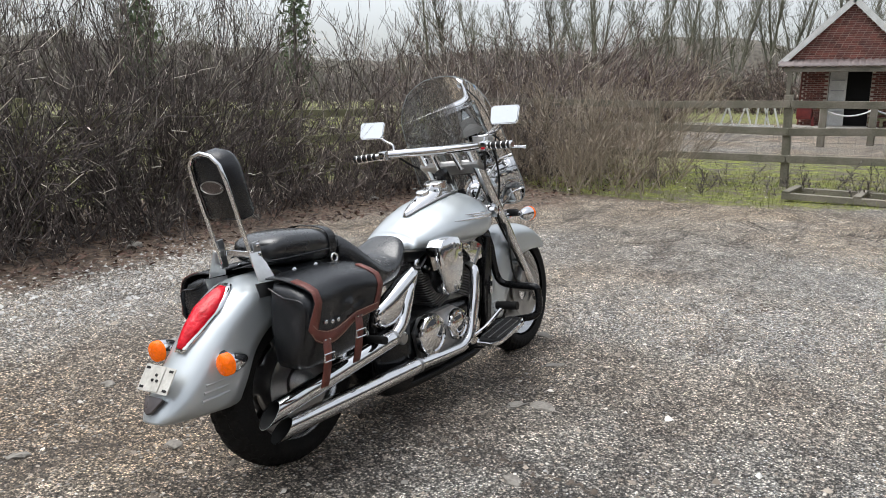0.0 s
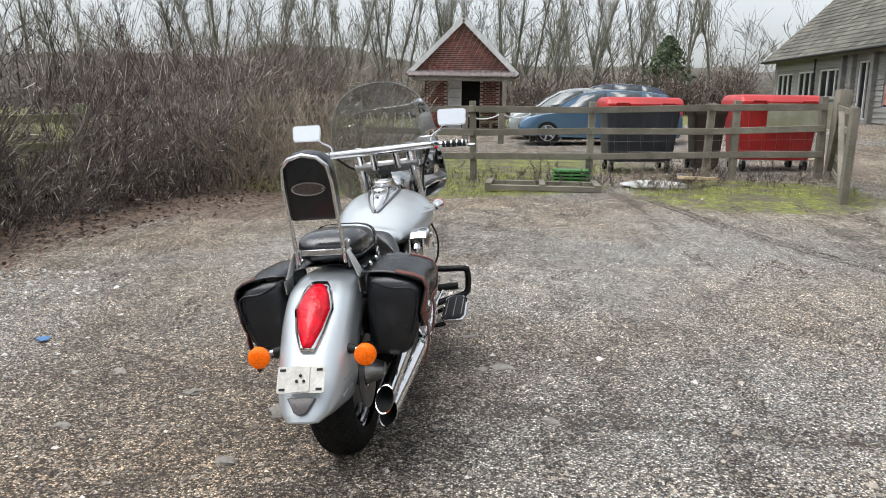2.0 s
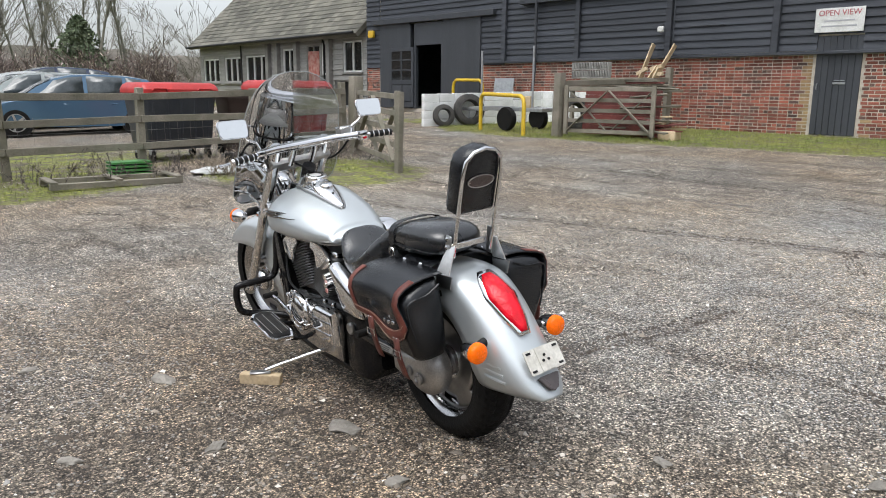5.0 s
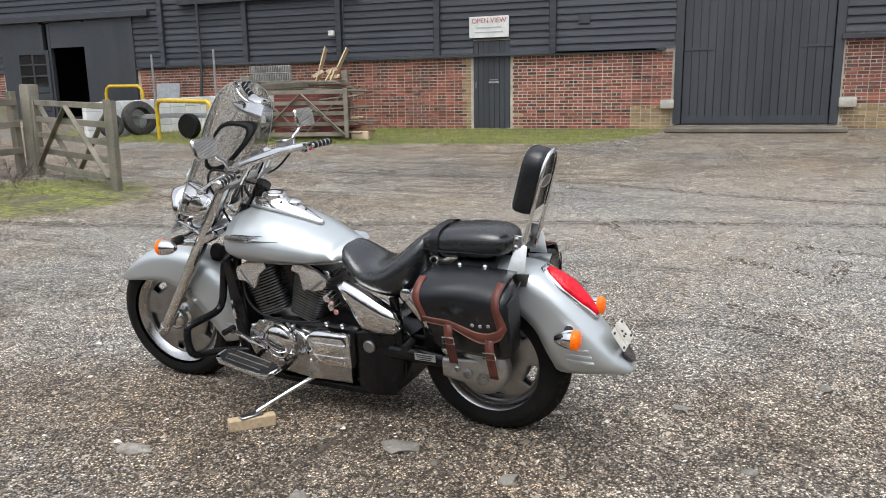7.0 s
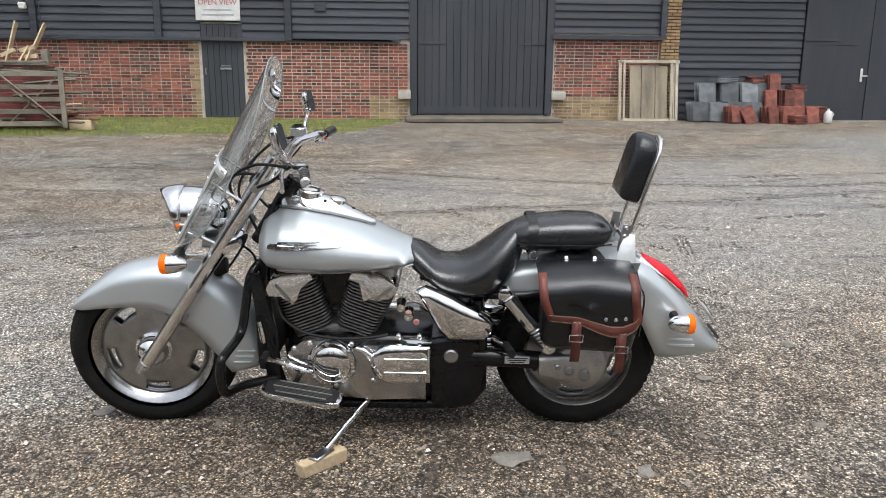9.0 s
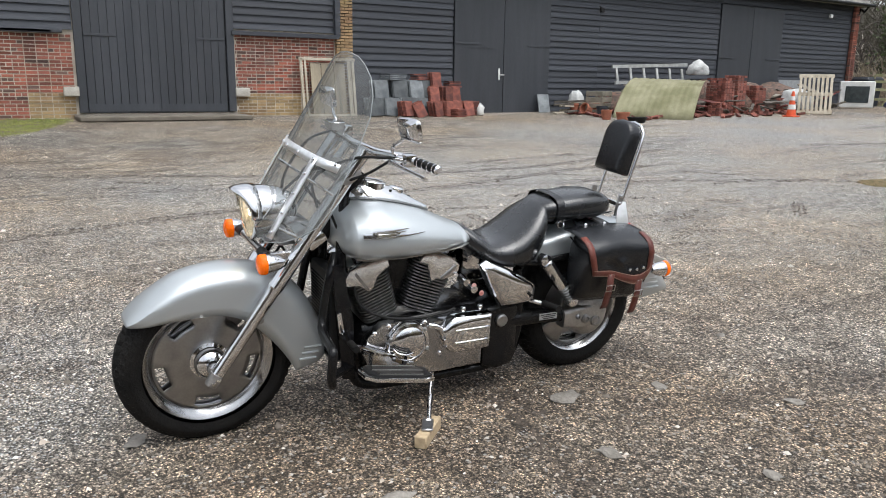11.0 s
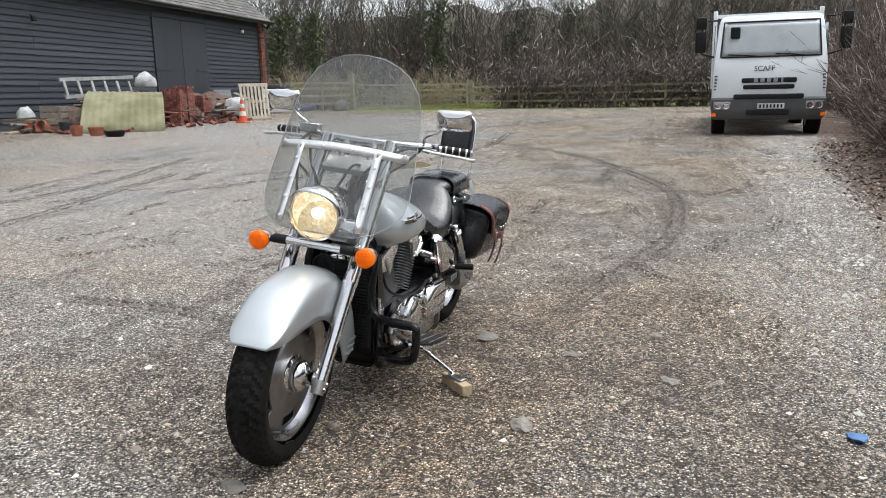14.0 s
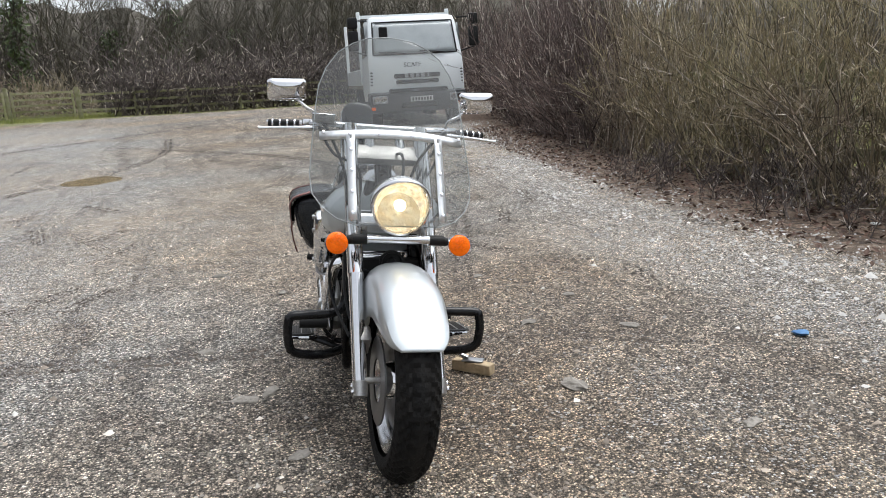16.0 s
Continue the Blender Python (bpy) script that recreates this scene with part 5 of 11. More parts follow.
for side in (-1, 1):
    bm = bmesh.new()
    bar(bm, (-0.152, side * 0.098, 0.88), (-0.136, side * 0.100, 0.775), 0.007, 0.032, up=(1, 0, 0), bev=0.002)
    part("bracket", bm, STEEL, frame_bar)
    for z in (0.868, 0.836):
        bm = bmesh.new()
        lathe(bm, [(0.009, 0), (0.009, 0.006), (0.005, 0.009), (0.001, 0.0095)], 8, Matrix.Translation((-0.148 + (0.868 - z) * 0.15, side * 0.102, z)) @ Matrix.Rotation(radians(-90 * side), 4, "X"))
        part("bolt", bm, CHROME, frame_bar)
    bm = bmesh.new()
    slab(bm, [(-0.112, -0.104), (-0.186, -0.104), (-0.184, 0.0), (-0.150, 0.0), (-0.128, -0.042)], 0.005, axes((0, side * 0.099, 0.842), (1, 0, 0), (0, -side * 0.040, 0.105)), bev=0.001)
    part("side_plate", bm, BRIGHTALU, frame_bar)
    bm = bmesh.new()
    slab(bm, [(-0.110, 0.690), (-0.190, 0.690), (-0.205, 0.742), (-0.105, 0.738)], 0.005, axes((0, side * 0.138, 0), (1, 0, 0), (0, 0, 1)), bev=0.001)
    part("lower_plate", bm, STEEL, frame_bar)


# ---- saddlebags ----
def saddlebag(side):
    y0, y1, tilt = 0.150, 0.335 if side > 0 else 0.362, 4 if side > 0 else 2
    out = y1 - 0.341
    m = Matrix.Translation((0, side * y0, 0.62)) @ Matrix.Rotation(radians(-tilt * side), 4, "X") @ Matrix.Translation((0, 0, -0.62)) @ Matrix.Diagonal((1, side, 1, 1))
    w = y1 - y0
    bm = bmesh.new()
    rings = []
    for z, grow, d in ((0.440, -0.040, 0.48), (0.444, -0.020, 0.62), (0.47, -0.006, 0.74), (0.56, 0.002, 0.90), (0.645, 0.0, 0.99), (0.690, -0.002, 0.98), (0.715, -0.008, 0.88), (0.735, -0.02, 0.60)):
        ring = []
        for x, y in rrect(0.352 + 2 * grow, w * d, 0.045, 5):
            bulge = 0.012 * math.sin(7 * z + 9 * x)
            ring.append(m @ Vector((-0.004 + x, w * d / 2 + y + (bulge if y > 0 else 0), z)))
        rings.append(ring)
    loft(bm, rings)
    body = part("saddlebag", bm, LEATHER, bike, "black leather saddlebag with brown trim", smooth=60)

    def lower(u):
        return interp(u, [(0, 0.602), (0.14, 0.594), (0.34, 0.582), (0.52, 0.556), (0.68, 0.538), (0.82, 0.538), (0.93, 0.560), (1, 0.602)])[0]

    def flap(u, v, lift):
        fall = max(0.0, (v - 0.5) / 0.5)
        x = 0.190 - 0.372 * u - 0.036 * fall * (1 - u) + 0.022 * (1 - fall) * u
        path = [(0.0, -0.012, 0.750), (0.16, 0.055, 0.756), (0.34, 0.130, 0.746), (0.44, 0.176 + out, 0.728), (0.49, 0.190 + out, 0.712), (0.54, 0.196 + out, 0.690), (1.0, 0.186 + out, lower(u))]
        y, z = interp(v, path)
        dent = 0.020 * math.exp(-((u - 0.50) / 0.10) ** 2 - ((v - 0.66 - 0.5 * (u - 0.5) ** 2) / 0.05) ** 2) - 0.018 * math.exp(-((u - 0.34) / 0.09) ** 2 - ((v - 0.70) / 0.07) ** 2) - 0.014 * math.exp(-((u - 0.66) / 0.08) ** 2 - ((v - 0.73) / 0.06) ** 2) - 0.005 * math.sin(9 * u + 5 * v)
        sag = 0.010 * math.sin(math.pi * u)
        side_way = 1 if v > 0.5 else 0
        return m @ Vector((x, y + lift * side_way + dent * (v > 0.3), z + lift * (1 - side_way) + sag * (v < 0.5)))

    us = [0, 0.085, 0.13, 0.2, 0.25, 0.3, 0.35, 0.4, 0.45, 0.5, 0.55, 0.6, 0.65, 0.7, 0.75, 0.8, 0.87, 0.915, 1]
    vs = [0, 0.1, 0.2, 0.3, 0.4, 0.46, 0.5, 0.54, 0.58, 0.62, 0.66, 0.70, 0.74, 0.78, 0.82, 0.86, 0.93, 1]
    bm = bmesh.new()
    loft(bm, [[flap(u, v, 0.0) for v in vs] for u in us], closed=False)
    lid = part("flap", bm, LEATHER, body, solid=0.006, smooth=60)
    bm = bmesh.new()
    grid = [[bm.verts.new(flap(u, v, 0.0052)) for v in vs] for u in us]
    for i in range(len(us) - 1):
        for j in range(len(vs) - 1):
            if j >= 15 or (i in (0, len(us) - 2) and j >= 3):
                bm.faces.new((grid[i][j], grid[i + 1][j], grid[i + 1][j + 1], grid[i][j + 1]))
    bmesh.ops.delete(bm, geom=[v for v in bm.verts if not v.link_faces], context="VERTS")
    part("trim", bm, BROWNLEATHER, body, "brown leather border", solid=0.004, smooth=60)
    stitch = mat("stitching", (0.42, 0.30, 0.22), (0.3, 0.2, 0.15), rough=0.8) if "stitching" not in bpy.data.materials else bpy.data.materials["stitching"]
    bm = bmesh.new()
    for off in (0.865, 0.985):
        tube(bm, [flap(u, off, 0.0078) for u in [0.03 + 0.94 * i / 24 for i in range(25)]], 0.0011, 4)
    part("stitching", bm, stitch, body)
    for k in range(3):
        bm = bmesh.new()
        p = flap(0.64 + 0.10 * k, 0.79 - 0.012 * k, 0.006)
        lathe(bm, [(0.0085, 0), (0.0075, 0.004), (0.003, 0.0065), (0.0005, 0.007)], 12, Matrix.Translation(p) @ Matrix.Rotation(radians(-90 * side), 4, "X"))
        part("stud", bm, CHROME, body)
    for u in (0.345, 0.79):
        x = 0.178 - 0.366 * u
        zt = lower(u) + 0.018
        bm = bmesh.new()
        pts = [(x, 0.195 + out, zt), (x, 0.198 + out, zt - 0.05), (x - 0.002, 0.192 + out, zt - 0.10), (x - 0.004, 0.182 + out, zt - 0.150), (x - 0.003, 0.174 + out, zt - 0.172)]
        loft(bm, [[m @ Vector((px - 0.017 * k, py, pz)) for k in (-1, 1)] for px, py, pz in pts], closed=False)
        st = part("strap", bm, BROWNLEATHER, body, "brown leather strap", solid=0.005)
        bm = bmesh.new()
        tube(bm, [m @ Vector((x + 0.024 * sx, 0.204 + out, zt - 0.062 + 0.013 * sz)) for sx, sz in ((-1, -1), (-1, 1), (1, 1), (1, -1), (-1, -1))], 0.0028, 6)
        part("buckle", bm, CHROME, st)
        for du in (-0.009, 0.009):
            bm = bmesh.new()
            lathe(bm, [(0.004, 0), (0.003, 0.003), (0.0005, 0.0035)], 8, Matrix.Translation(m @ Vector((x + du, 0.200 + out, zt + 0.0))) @ Matrix.Rotation(radians(-90 * side), 4, "X"))
            part("rivet", bm, CHROME, st)
    # end gusset seam
    for xe in (-0.182, 0.174):
        bm = bmesh.new()
        tube(bm, [m @ Vector((xe, w * 0.78, 0.52)), m @ Vector((xe, w * 0.90, 0.62)), m @ Vector((xe, w * 0.88, 0.69)), m @ Vector((xe, w * 0.45, 0.70)), m @ Vector((xe, w * 0.12, 0.725))], 0.0035, 6, steps=4)
        part("seam", bm, LEATHER, body)
    return body


for side in (1, -1):
    saddlebag(side)
bm = bmesh.new()
rows = []
for i in range(13):
    v = i / 12 * 2 - 1
    y = v * 0.168
    z = 0.768 - 0.05 * max(0, abs(v) - 0.45) ** 1.5
    half = 0.10 - 0.035 * (1 - abs(v))
    rows.append([(0.02 + dx * half, y, z + 0.004 * dx) for dx in (-1, -0.4, 0.3, 1)])
loft(bm, rows, closed=False)
yoke = part("saddlebag_yoke", bm, LEATHER, bike, "black leather yoke joining the saddlebags", solid=0.005)
for side in (-1, 1):
    for x in (0.075, -0.03):
        bm = bmesh.new()
        lathe(bm, [(0.009, 0), (0.007, 0.004), (0.002, 0.005)], 12, Matrix.Translation((x, side * 0.150, 0.762)) @ Matrix.Rotation(radians(-60 * side), 4, "X"))
        part("stud", bm, CHROME, yoke)

# ---- front end: everything here turns with the handlebar ----
def fpart(name, bm, material, parent=None, label="", **kw):
    return part(name, bm, material, parent or bike, label, m=STEERING, **kw)


fork_top, fork_mid, fork_low = Vector((1.147, 0, 1.135)), Vector((1.490, 0, 0.628)), Vector((1.722, 0, 0.292))
for side in (-1, 1):
    y = side * 0.138
    bm = bmesh.new()
    tube(bm, [(fork_top.x, y, fork_top.z), (fork_mid.x, y, fork_mid.z)], 0.030, 18)
    leg = fpart("fork_leg", bm, CHROME, label="chrome front fork leg")
    bm = bmesh.new()
    tube(bm, [(fork_mid.x, y, fork_mid.z), (1.50, y, 0.613), (fork_low.x, y, fork_low.z)], (0.0305, 0.027, 0.025), 18)
    fpart("slider", bm, CHROME, leg)
    bm = bmesh.new()
    tube(bm, [(1.712, y, 0.312), (1.738, y, 0.268)], (0.027, 0.024), 16)
    fpart("fork_foot", bm, ALLOY, leg)
    for k in range(2):
        bm = bmesh.new()
        lathe(bm, [(0.009, 0), (0.009, 0.007), (0.004, 0.009), (0.001, 0.009)], 8, Matrix.Translation((1.712 + 0.02 * k, y + side * 0.024, 0.298 - 0.012 * k)) @ Matrix.Rotation(radians(-90 * side), 4, "X"))
        fpart("bolt", bm, CHROME, leg)
    for z, x in ((0.50, 1.545), (0.445, 1.60)):
        bm = bmesh.new()
        tube(bm, [(x, y * 0.70, z), (x, y * 1.0, z)], 0.013, 10)
        fpart("guard_bracket", bm, STEEL, leg)
bm = bmesh.new()
lathe(bm, [(0.012, -0.15), (0.012, 0.15)], 12, Matrix.Translation(FRONT_C) @ ALONG_Y)
fpart("front_axle", bm, ALLOY, front_wheel)
bm = bmesh.new()
box(bm, (0, 0, 0), (0.06, 0.05, 0.10), Matrix.Translation((1.60, -0.118, 0.42)) @ Matrix.Rotation(radians(40), 4, "Y"), 0.012, 2)
fpart("brake_caliper", bm, ALLOY, label="front brake caliper")
bm = bmesh.new()
box(bm, (0, 0, 0), (0.09, 0.34, 0.035), Matrix.Translation((1.205, 0, 1.035)) @ Matrix.Rotation(RAKE, 4, "Y"), 0.016, 2)
fpart("top_yoke", bm, ALLOY, label="cast top fork yoke")
bm = bmesh.new()
box(bm, (0, 0, 0), (0.08, 0.33, 0.04), Matrix.Translation((1.335, 0, 0.80)) @ Matrix.Rotation(RAKE, 4, "Y"), 0.014, 2)
fpart("lower_yoke", bm, CHROME)
bm = bmesh.new()
tube(bm, [(1.10, 0, 1.02), (1.26, 0, 0.77)], 0.034, 16)
part("headstock", bm, BLACKPAINT, bike)

# headlamp with a visor
LAMP = Matrix.Translation((1.545, 0, 0.888)) @ Matrix.Rotation(radians(92), 4, "Y")
bm = bmesh.new()
lathe(bm, [(0.001, -0.185), (0.03, -0.18), (0.065, -0.155), (0.088, -0.11), (0.099, -0.05), (0.103, 0.0), (0.103, 0.008), (0.096, 0.012), (0.094, 0.0)], 44, LAMP, caps=False)
lamp = fpart("headlamp", bm, CHROME, label="chrome headlamp with a visor, lit")
bm = bmesh.new()
lathe(bm, [(0.095, 0.0), (0.090, 0.010), (0.06, 0.020), (0.03, 0.025), (0.001, 0.027)], 40, LAMP, caps=False)
glass = fpart("lens", bm, LAMPGLASS, lamp, "clear headlamp glass")
glass.visible_shadow = False
bm = bmesh.new()
lathe(bm, [(0.0935, -0.002), (0.080, -0.03), (0.055, -0.055), (0.028, -0.068), (0.001, -0.072)], 40, LAMP, caps=False)
fpart("reflector", bm, REFLECTOR, lamp, "glowing warm reflector bowl")
bm = bmesh.new()
lathe(bm, [(0.001, 0.004), (0.014, 0.0), (0.021, -0.014), (0.019, -0.03), (0.012, -0.06)], 20, LAMP)
fpart("bulb", bm, BULB, lamp, "lit bulb")
bm = bmesh.new()
rings = []
for x, rr in ((-0.02, 0.105), (0.01, 0.107), (0.045, 0.104), (0.070, 0.097)):
    rings.append([LAMP @ Vector((rr * math.cos(a), rr * math.sin(a), x - (0.9 * max(0, x - 0.012) * abs(math.sin(a)) ** 1.6))) for a in [radians(180 - 92 + 184 * i / 24) for i in range(25)]])
loft(bm, rings, closed=False)
fpart("visor", bm, CHROME, lamp, solid=0.004)
bm = bmesh.new()
box(bm, (1.43, 0, 0.79), (0.06, 0.20, 0.03), None, 0.008, 2)
fpart("lamp_bracket", bm, STEEL, lamp)
bm = bmesh.new()
lathe(bm, [(0.001, -0.04), (0.03, -0.035), (0.045, 0.0), (0.046, 0.01), (0.038, 0.012), (0.034, 0.004), (0.018, 0.004), (0.016, 0.012), (0.001, 0.014)], 28, Matrix.Translation((1.43, 0.0, 0.665)) @ Matrix.Rotation(radians(95), 4, "Y"))
fpart("horn", bm, BLACKPLASTIC, label="round black horn")
bm = bmesh.new()
tube(bm, [(1.535, -0.165, 0.768), (1.535, 0.165, 0.768)], 0.016, 14)
bar_ob = fpart("light_bar", bm, CHROME, label="chrome bar carrying the front indicators")
for side in (-1, 1):
    bm = bmesh.new()
    tube(bm, [(1.535, side * 0.112, 0.768), (1.535, side * 0.165, 0.768)], 0.0185, 14)
    fpart("end_clamp", bm, BLACKPLASTIC, bar_ob)
    bm = bmesh.new()
    box(bm, (1.47, side * 0.138, 0.755), (0.13, 0.018, 0.03), None, 0.006)
    fpart("arm", bm, CHROME, bar_ob)


# windscreen: a curved clear sheet with steel straps
def screen_at(y, z, lift=0.0):
    xc = 1.548 - (z - 0.82) * 0.590
    return Vector((xc - 0.85 * y * y - 5.0 * y ** 4 + lift, y, z + lift * 0.5))


SCREEN_HALF = [(0.815, 0.150), (0.83, 0.215), (0.86, 0.262), (0.90, 0.294), (0.96, 0.302), (1.04, 0.296), (1.12, 0.288), (1.20, 0.280), (1.28, 0.268), (1.35, 0.240), (1.41, 0.196), (1.445, 0.144), (1.468, 0.088), (1.476, 0.02)]
bm = bmesh.new()
loft(bm, [[screen_at(hw * (j / 16 * 2 - 1), z) for j in range(17)] for z, hw in SCREEN_HALF], closed=False)
screen = fpart("windscreen", bm, SCREEN, label="clear curved windscreen with riveted steel straps", smooth=80)
screen.visible_shadow = False
bm = bmesh.new()
edge = [screen_at(hw * s, z) for s, seq in ((-1, SCREEN_HALF), (1, SCREEN_HALF[::-1])) for z, hw in seq]
tube(bm, edge + [edge[0]], 0.0020, 6)
fpart("edge", bm, mat("acrylic_edge", (0.34, 0.36, 0.36), (0.26, 0.28, 0.28), rough=0.15), screen)
strap_rows = [((y, 1.122 - 0.34 * y * y), (0, 1)) for y in [-0.268 + 0.0536 * i for i in range(11)]]


def flat_strap(points, across, name, parent):
    bm = bmesh.new()
    rows = [[screen_at(y + across[0] * k * 0.0145, z + across[1] * k * 0.0145, 0.006) for k in (-1, 1)] for y, z in points]
    loft(bm, rows, closed=False)
    return fpart(name, bm, BRIGHTALU, parent, "flat bright metal screen strap", solid=0.004)


across_strap = flat_strap([(y, z) for (y, z), _ in strap_rows], (0, 1), "cross_strap", screen)
for y, z in [(-0.255, 1.11), (-0.165, 1.112), (-0.06, 1.117), (0.06, 1.117), (0.165, 1.112), (0.255, 1.11)]:
    bm = bmesh.new()
    lathe(bm, [(0.007, 0), (0.006, 0.005), (0.001, 0.007)], 10, Matrix.Translation(screen_at(y, z, 0.009)) @ Matrix.Rotation(radians(62), 4, "Y"))
    fpart("rivet", bm, CHROME, across_strap)
for side in (-1, 1):
    st = flat_strap([(side * 0.162, 1.115 - 0.0285 * i) for i in range(11)], (1, 0), "upright_strap", screen)
    for z in (1.06, 0.99, 0.92, 0.85):
        bm = bmesh.new()
        lathe(bm, [(0.007, 0), (0.006, 0.005), (0.001, 0.007)], 10, Matrix.Translation(screen_at(side * 0.162, z, 0.009)) @ Matrix.Rotation(radians(62), 4, "Y"))
        fpart("rivet", bm, CHROME, st)
    bm = bmesh.new()
    tube(bm, [screen_at(side * 0.162, 1.05, -0.004), (1.27, side * 0.155, 0.97)], 0.006, 8)
    fpart("stay", bm, CHROME, st)
    bm = bmesh.new()
    tube(bm, [screen_at(side * 0.162, 0.87, -0.004), (1.37, side * 0.15, 0.80)], 0.006, 8)
    fpart("stay", bm, CHROME, st)

# handlebar
BARS = [(1.000, -0.445, 1.122), (1.022, -0.32, 1.127), (1.055, -0.27, 1.130), (1.115, -0.17, 1.128), (1.125, 0, 1.126), (1.115, 0.17, 1.128), (1.055, 0.27, 1.130), (1.022, 0.32, 1.127), (1.000, 0.445, 1.122)]
bm = bmesh.new()
tube(bm, BARS, [0.012, 0.013, 0.019, 0.021, 0.021, 0.021, 0.019, 0.013, 0.012], 16)
bars = fpart("handlebar", bm, CHROME, label="wide chrome drag handlebar")
for side in (-1, 1):
    bm = bmesh.new()
    tube(bm, [(1.19, side * 0.062, 1.035), (1.150, side * 0.060, 1.085), (1.124, side * 0.058, 1.125)], (0.021, 0.019), 14)
    fpart("riser", bm, CHROME, bars)
    g0, g1 = Vector((1.021, side * 0.322, 1.1265)), Vector((1.001, side * 0.440, 1.122))
    bm = bmesh.new()
    tube(bm, [g0, g1], 0.0165, 16)
    grip = fpart("grip", bm, BLACKPLASTIC, bars, "black rubber grip with chrome bands")
    for k in range(4):
        bm = bmesh.new()
        a = g0.lerp(g1, 0.12 + 0.24 * k)
        tube(bm, [a, a + (g1 - g0) * 0.05], 0.0180, 16)
        fpart("band", bm, CHROME, grip)
    bm = bmesh.new()
    tube(bm, [g1, g1 + (g1 - g0) * 0.07], (0.018, 0.012), 14)
    fpart("end_cap", bm, CHROME, grip)
    bm = bmesh.new()
    box(bm, (1.040, side * 0.288, 1.126), (0.046, 0.052, 0.046), None, 0.010, 2)
    sw = fpart("switch_housing", bm, CHROME, bars)
    for dz, c in ((0.010, BLACKPLASTIC), (-0.010, RED if side < 0 else BLACKPLASTIC)):
        bm = bmesh.new()
        box(bm, (1.015, side * 0.288, 1.126 + dz), (0.008, 0.018, 0.010), None, 0.002)
        fpart("switch", bm, c, sw)
    bm = bmesh.new()
    tube(bm, [(1.10, side * 0.262, 1.118), (1.100, side * 0.30, 1.116), (1.088, side * 0.38, 1.112), (1.074, side * 0.452, 1.106), (1.072, side * 0.480, 1.104)], [0.010, 0.009, 0.007, 0.006, 0.009], 10)
    fpart("lever", bm, CHROME, bars, "brushed brake or clutch lever")
    bm = bmesh.new()
    tube(bm, [(1.088, side * 0.258, 1.145), (1.095, side * 0.268, 1.175), (1.092, side * 0.305, 1.195), (1.085, side * 0.335, 1.222)], 0.0065, 10, steps=4)
    mirror_ob = fpart("mirror", bm, CHROME, bars, "chrome rectangular mirror on a bent stalk")
    mm = axes((1.086, side * 0.378, 1.256), (-0.03 * side, 1, 0.06), (0.24, 0, 1)) @ Matrix.Scale(1.14, 4)
    shape = [(x * (1 + 0.5 * y), y) for x, y in rrect(0.130, 0.076, 0.016, 3)]
    bm = bmesh.new()
    loft(bm, [[mm @ Vector((x * k, y * k + 0.004 * (1 - k), d)) for x, y in shape] for d, k in ((0.026, 0.30), (0.022, 0.62), (0.010, 0.94), (0.0, 1.0), (-0.003, 0.97))])
    fpart("shell", bm, CHROME, mirror_ob)
    bm = bmesh.new()
    slab(bm, [(x * 0.91, y * 0.88) for x, y in shape], 0.003, mm @ Matrix.Translation((0, 0, -0.0065)))
    fpart("mirror_glass", bm, MIRROR, mirror_ob, "mirror glass")
bm = bmesh.new()
box(bm, (1.115, -0.238, 1.156), (0.055, 0.085, 0.028), None, 0.008, 2)
res = fpart("brake_reservoir", bm, ALLOY, bars, "brake fluid reservoir")
bm = bmesh.new()
box(bm, (1.115, -0.238, 1.173), (0.060, 0.09, 0.008), None, 0.003)
fpart("reservoir_cap", bm, CHROME, res)
for k, pts in enumerate([[(1.09, 0.25, 1.12), (1.16, 0.20, 1.06), (1.28, 0.12, 0.98), (1.24, 0.10, 0.84), (1.16, 0.12, 0.68)],
                         [(1.09, -0.25, 1.12), (1.18, -0.20, 1.03), (1.30, -0.12, 0.99), (1.22, -0.10, 0.86), (1.0, -0.1, 0.70)],
                         [(1.10, -0.24, 1.14), (1.24, -0.22, 1.10), (1.36, -0.17, 0.95), (1.34, -0.16, 0.75), (1.46, -0.17, 0.56), (1.58, -0.15, 0.45)],
                         [(1.09, 0.26, 1.13), (1.22, 0.20, 1.12), (1.33, 0.10, 1.03), (1.30, 0.06, 0.9)],
                         [(1.12, 0.03, 1.02), (1.30, 0.04, 1.05), (1.40, 0.03, 0.99), (1.44, 0.0, 0.92)],
                         [(1.40, -0.16, 0.72), (1.33, -0.21, 0.62), (1.36, -0.20, 0.50), (1.50, -0.15, 0.40)]]):
    bm = bmesh.new()
    tube(bm, pts, 0.0055, 8, steps=6)
    fpart("cable", bm, BLACKPLASTIC)

# ---- engine, frame and running gear ----
def bpart(name, bm, material, parent=None, label="", **kw):
    return part(name, bm, material, parent or bike, label, **kw)


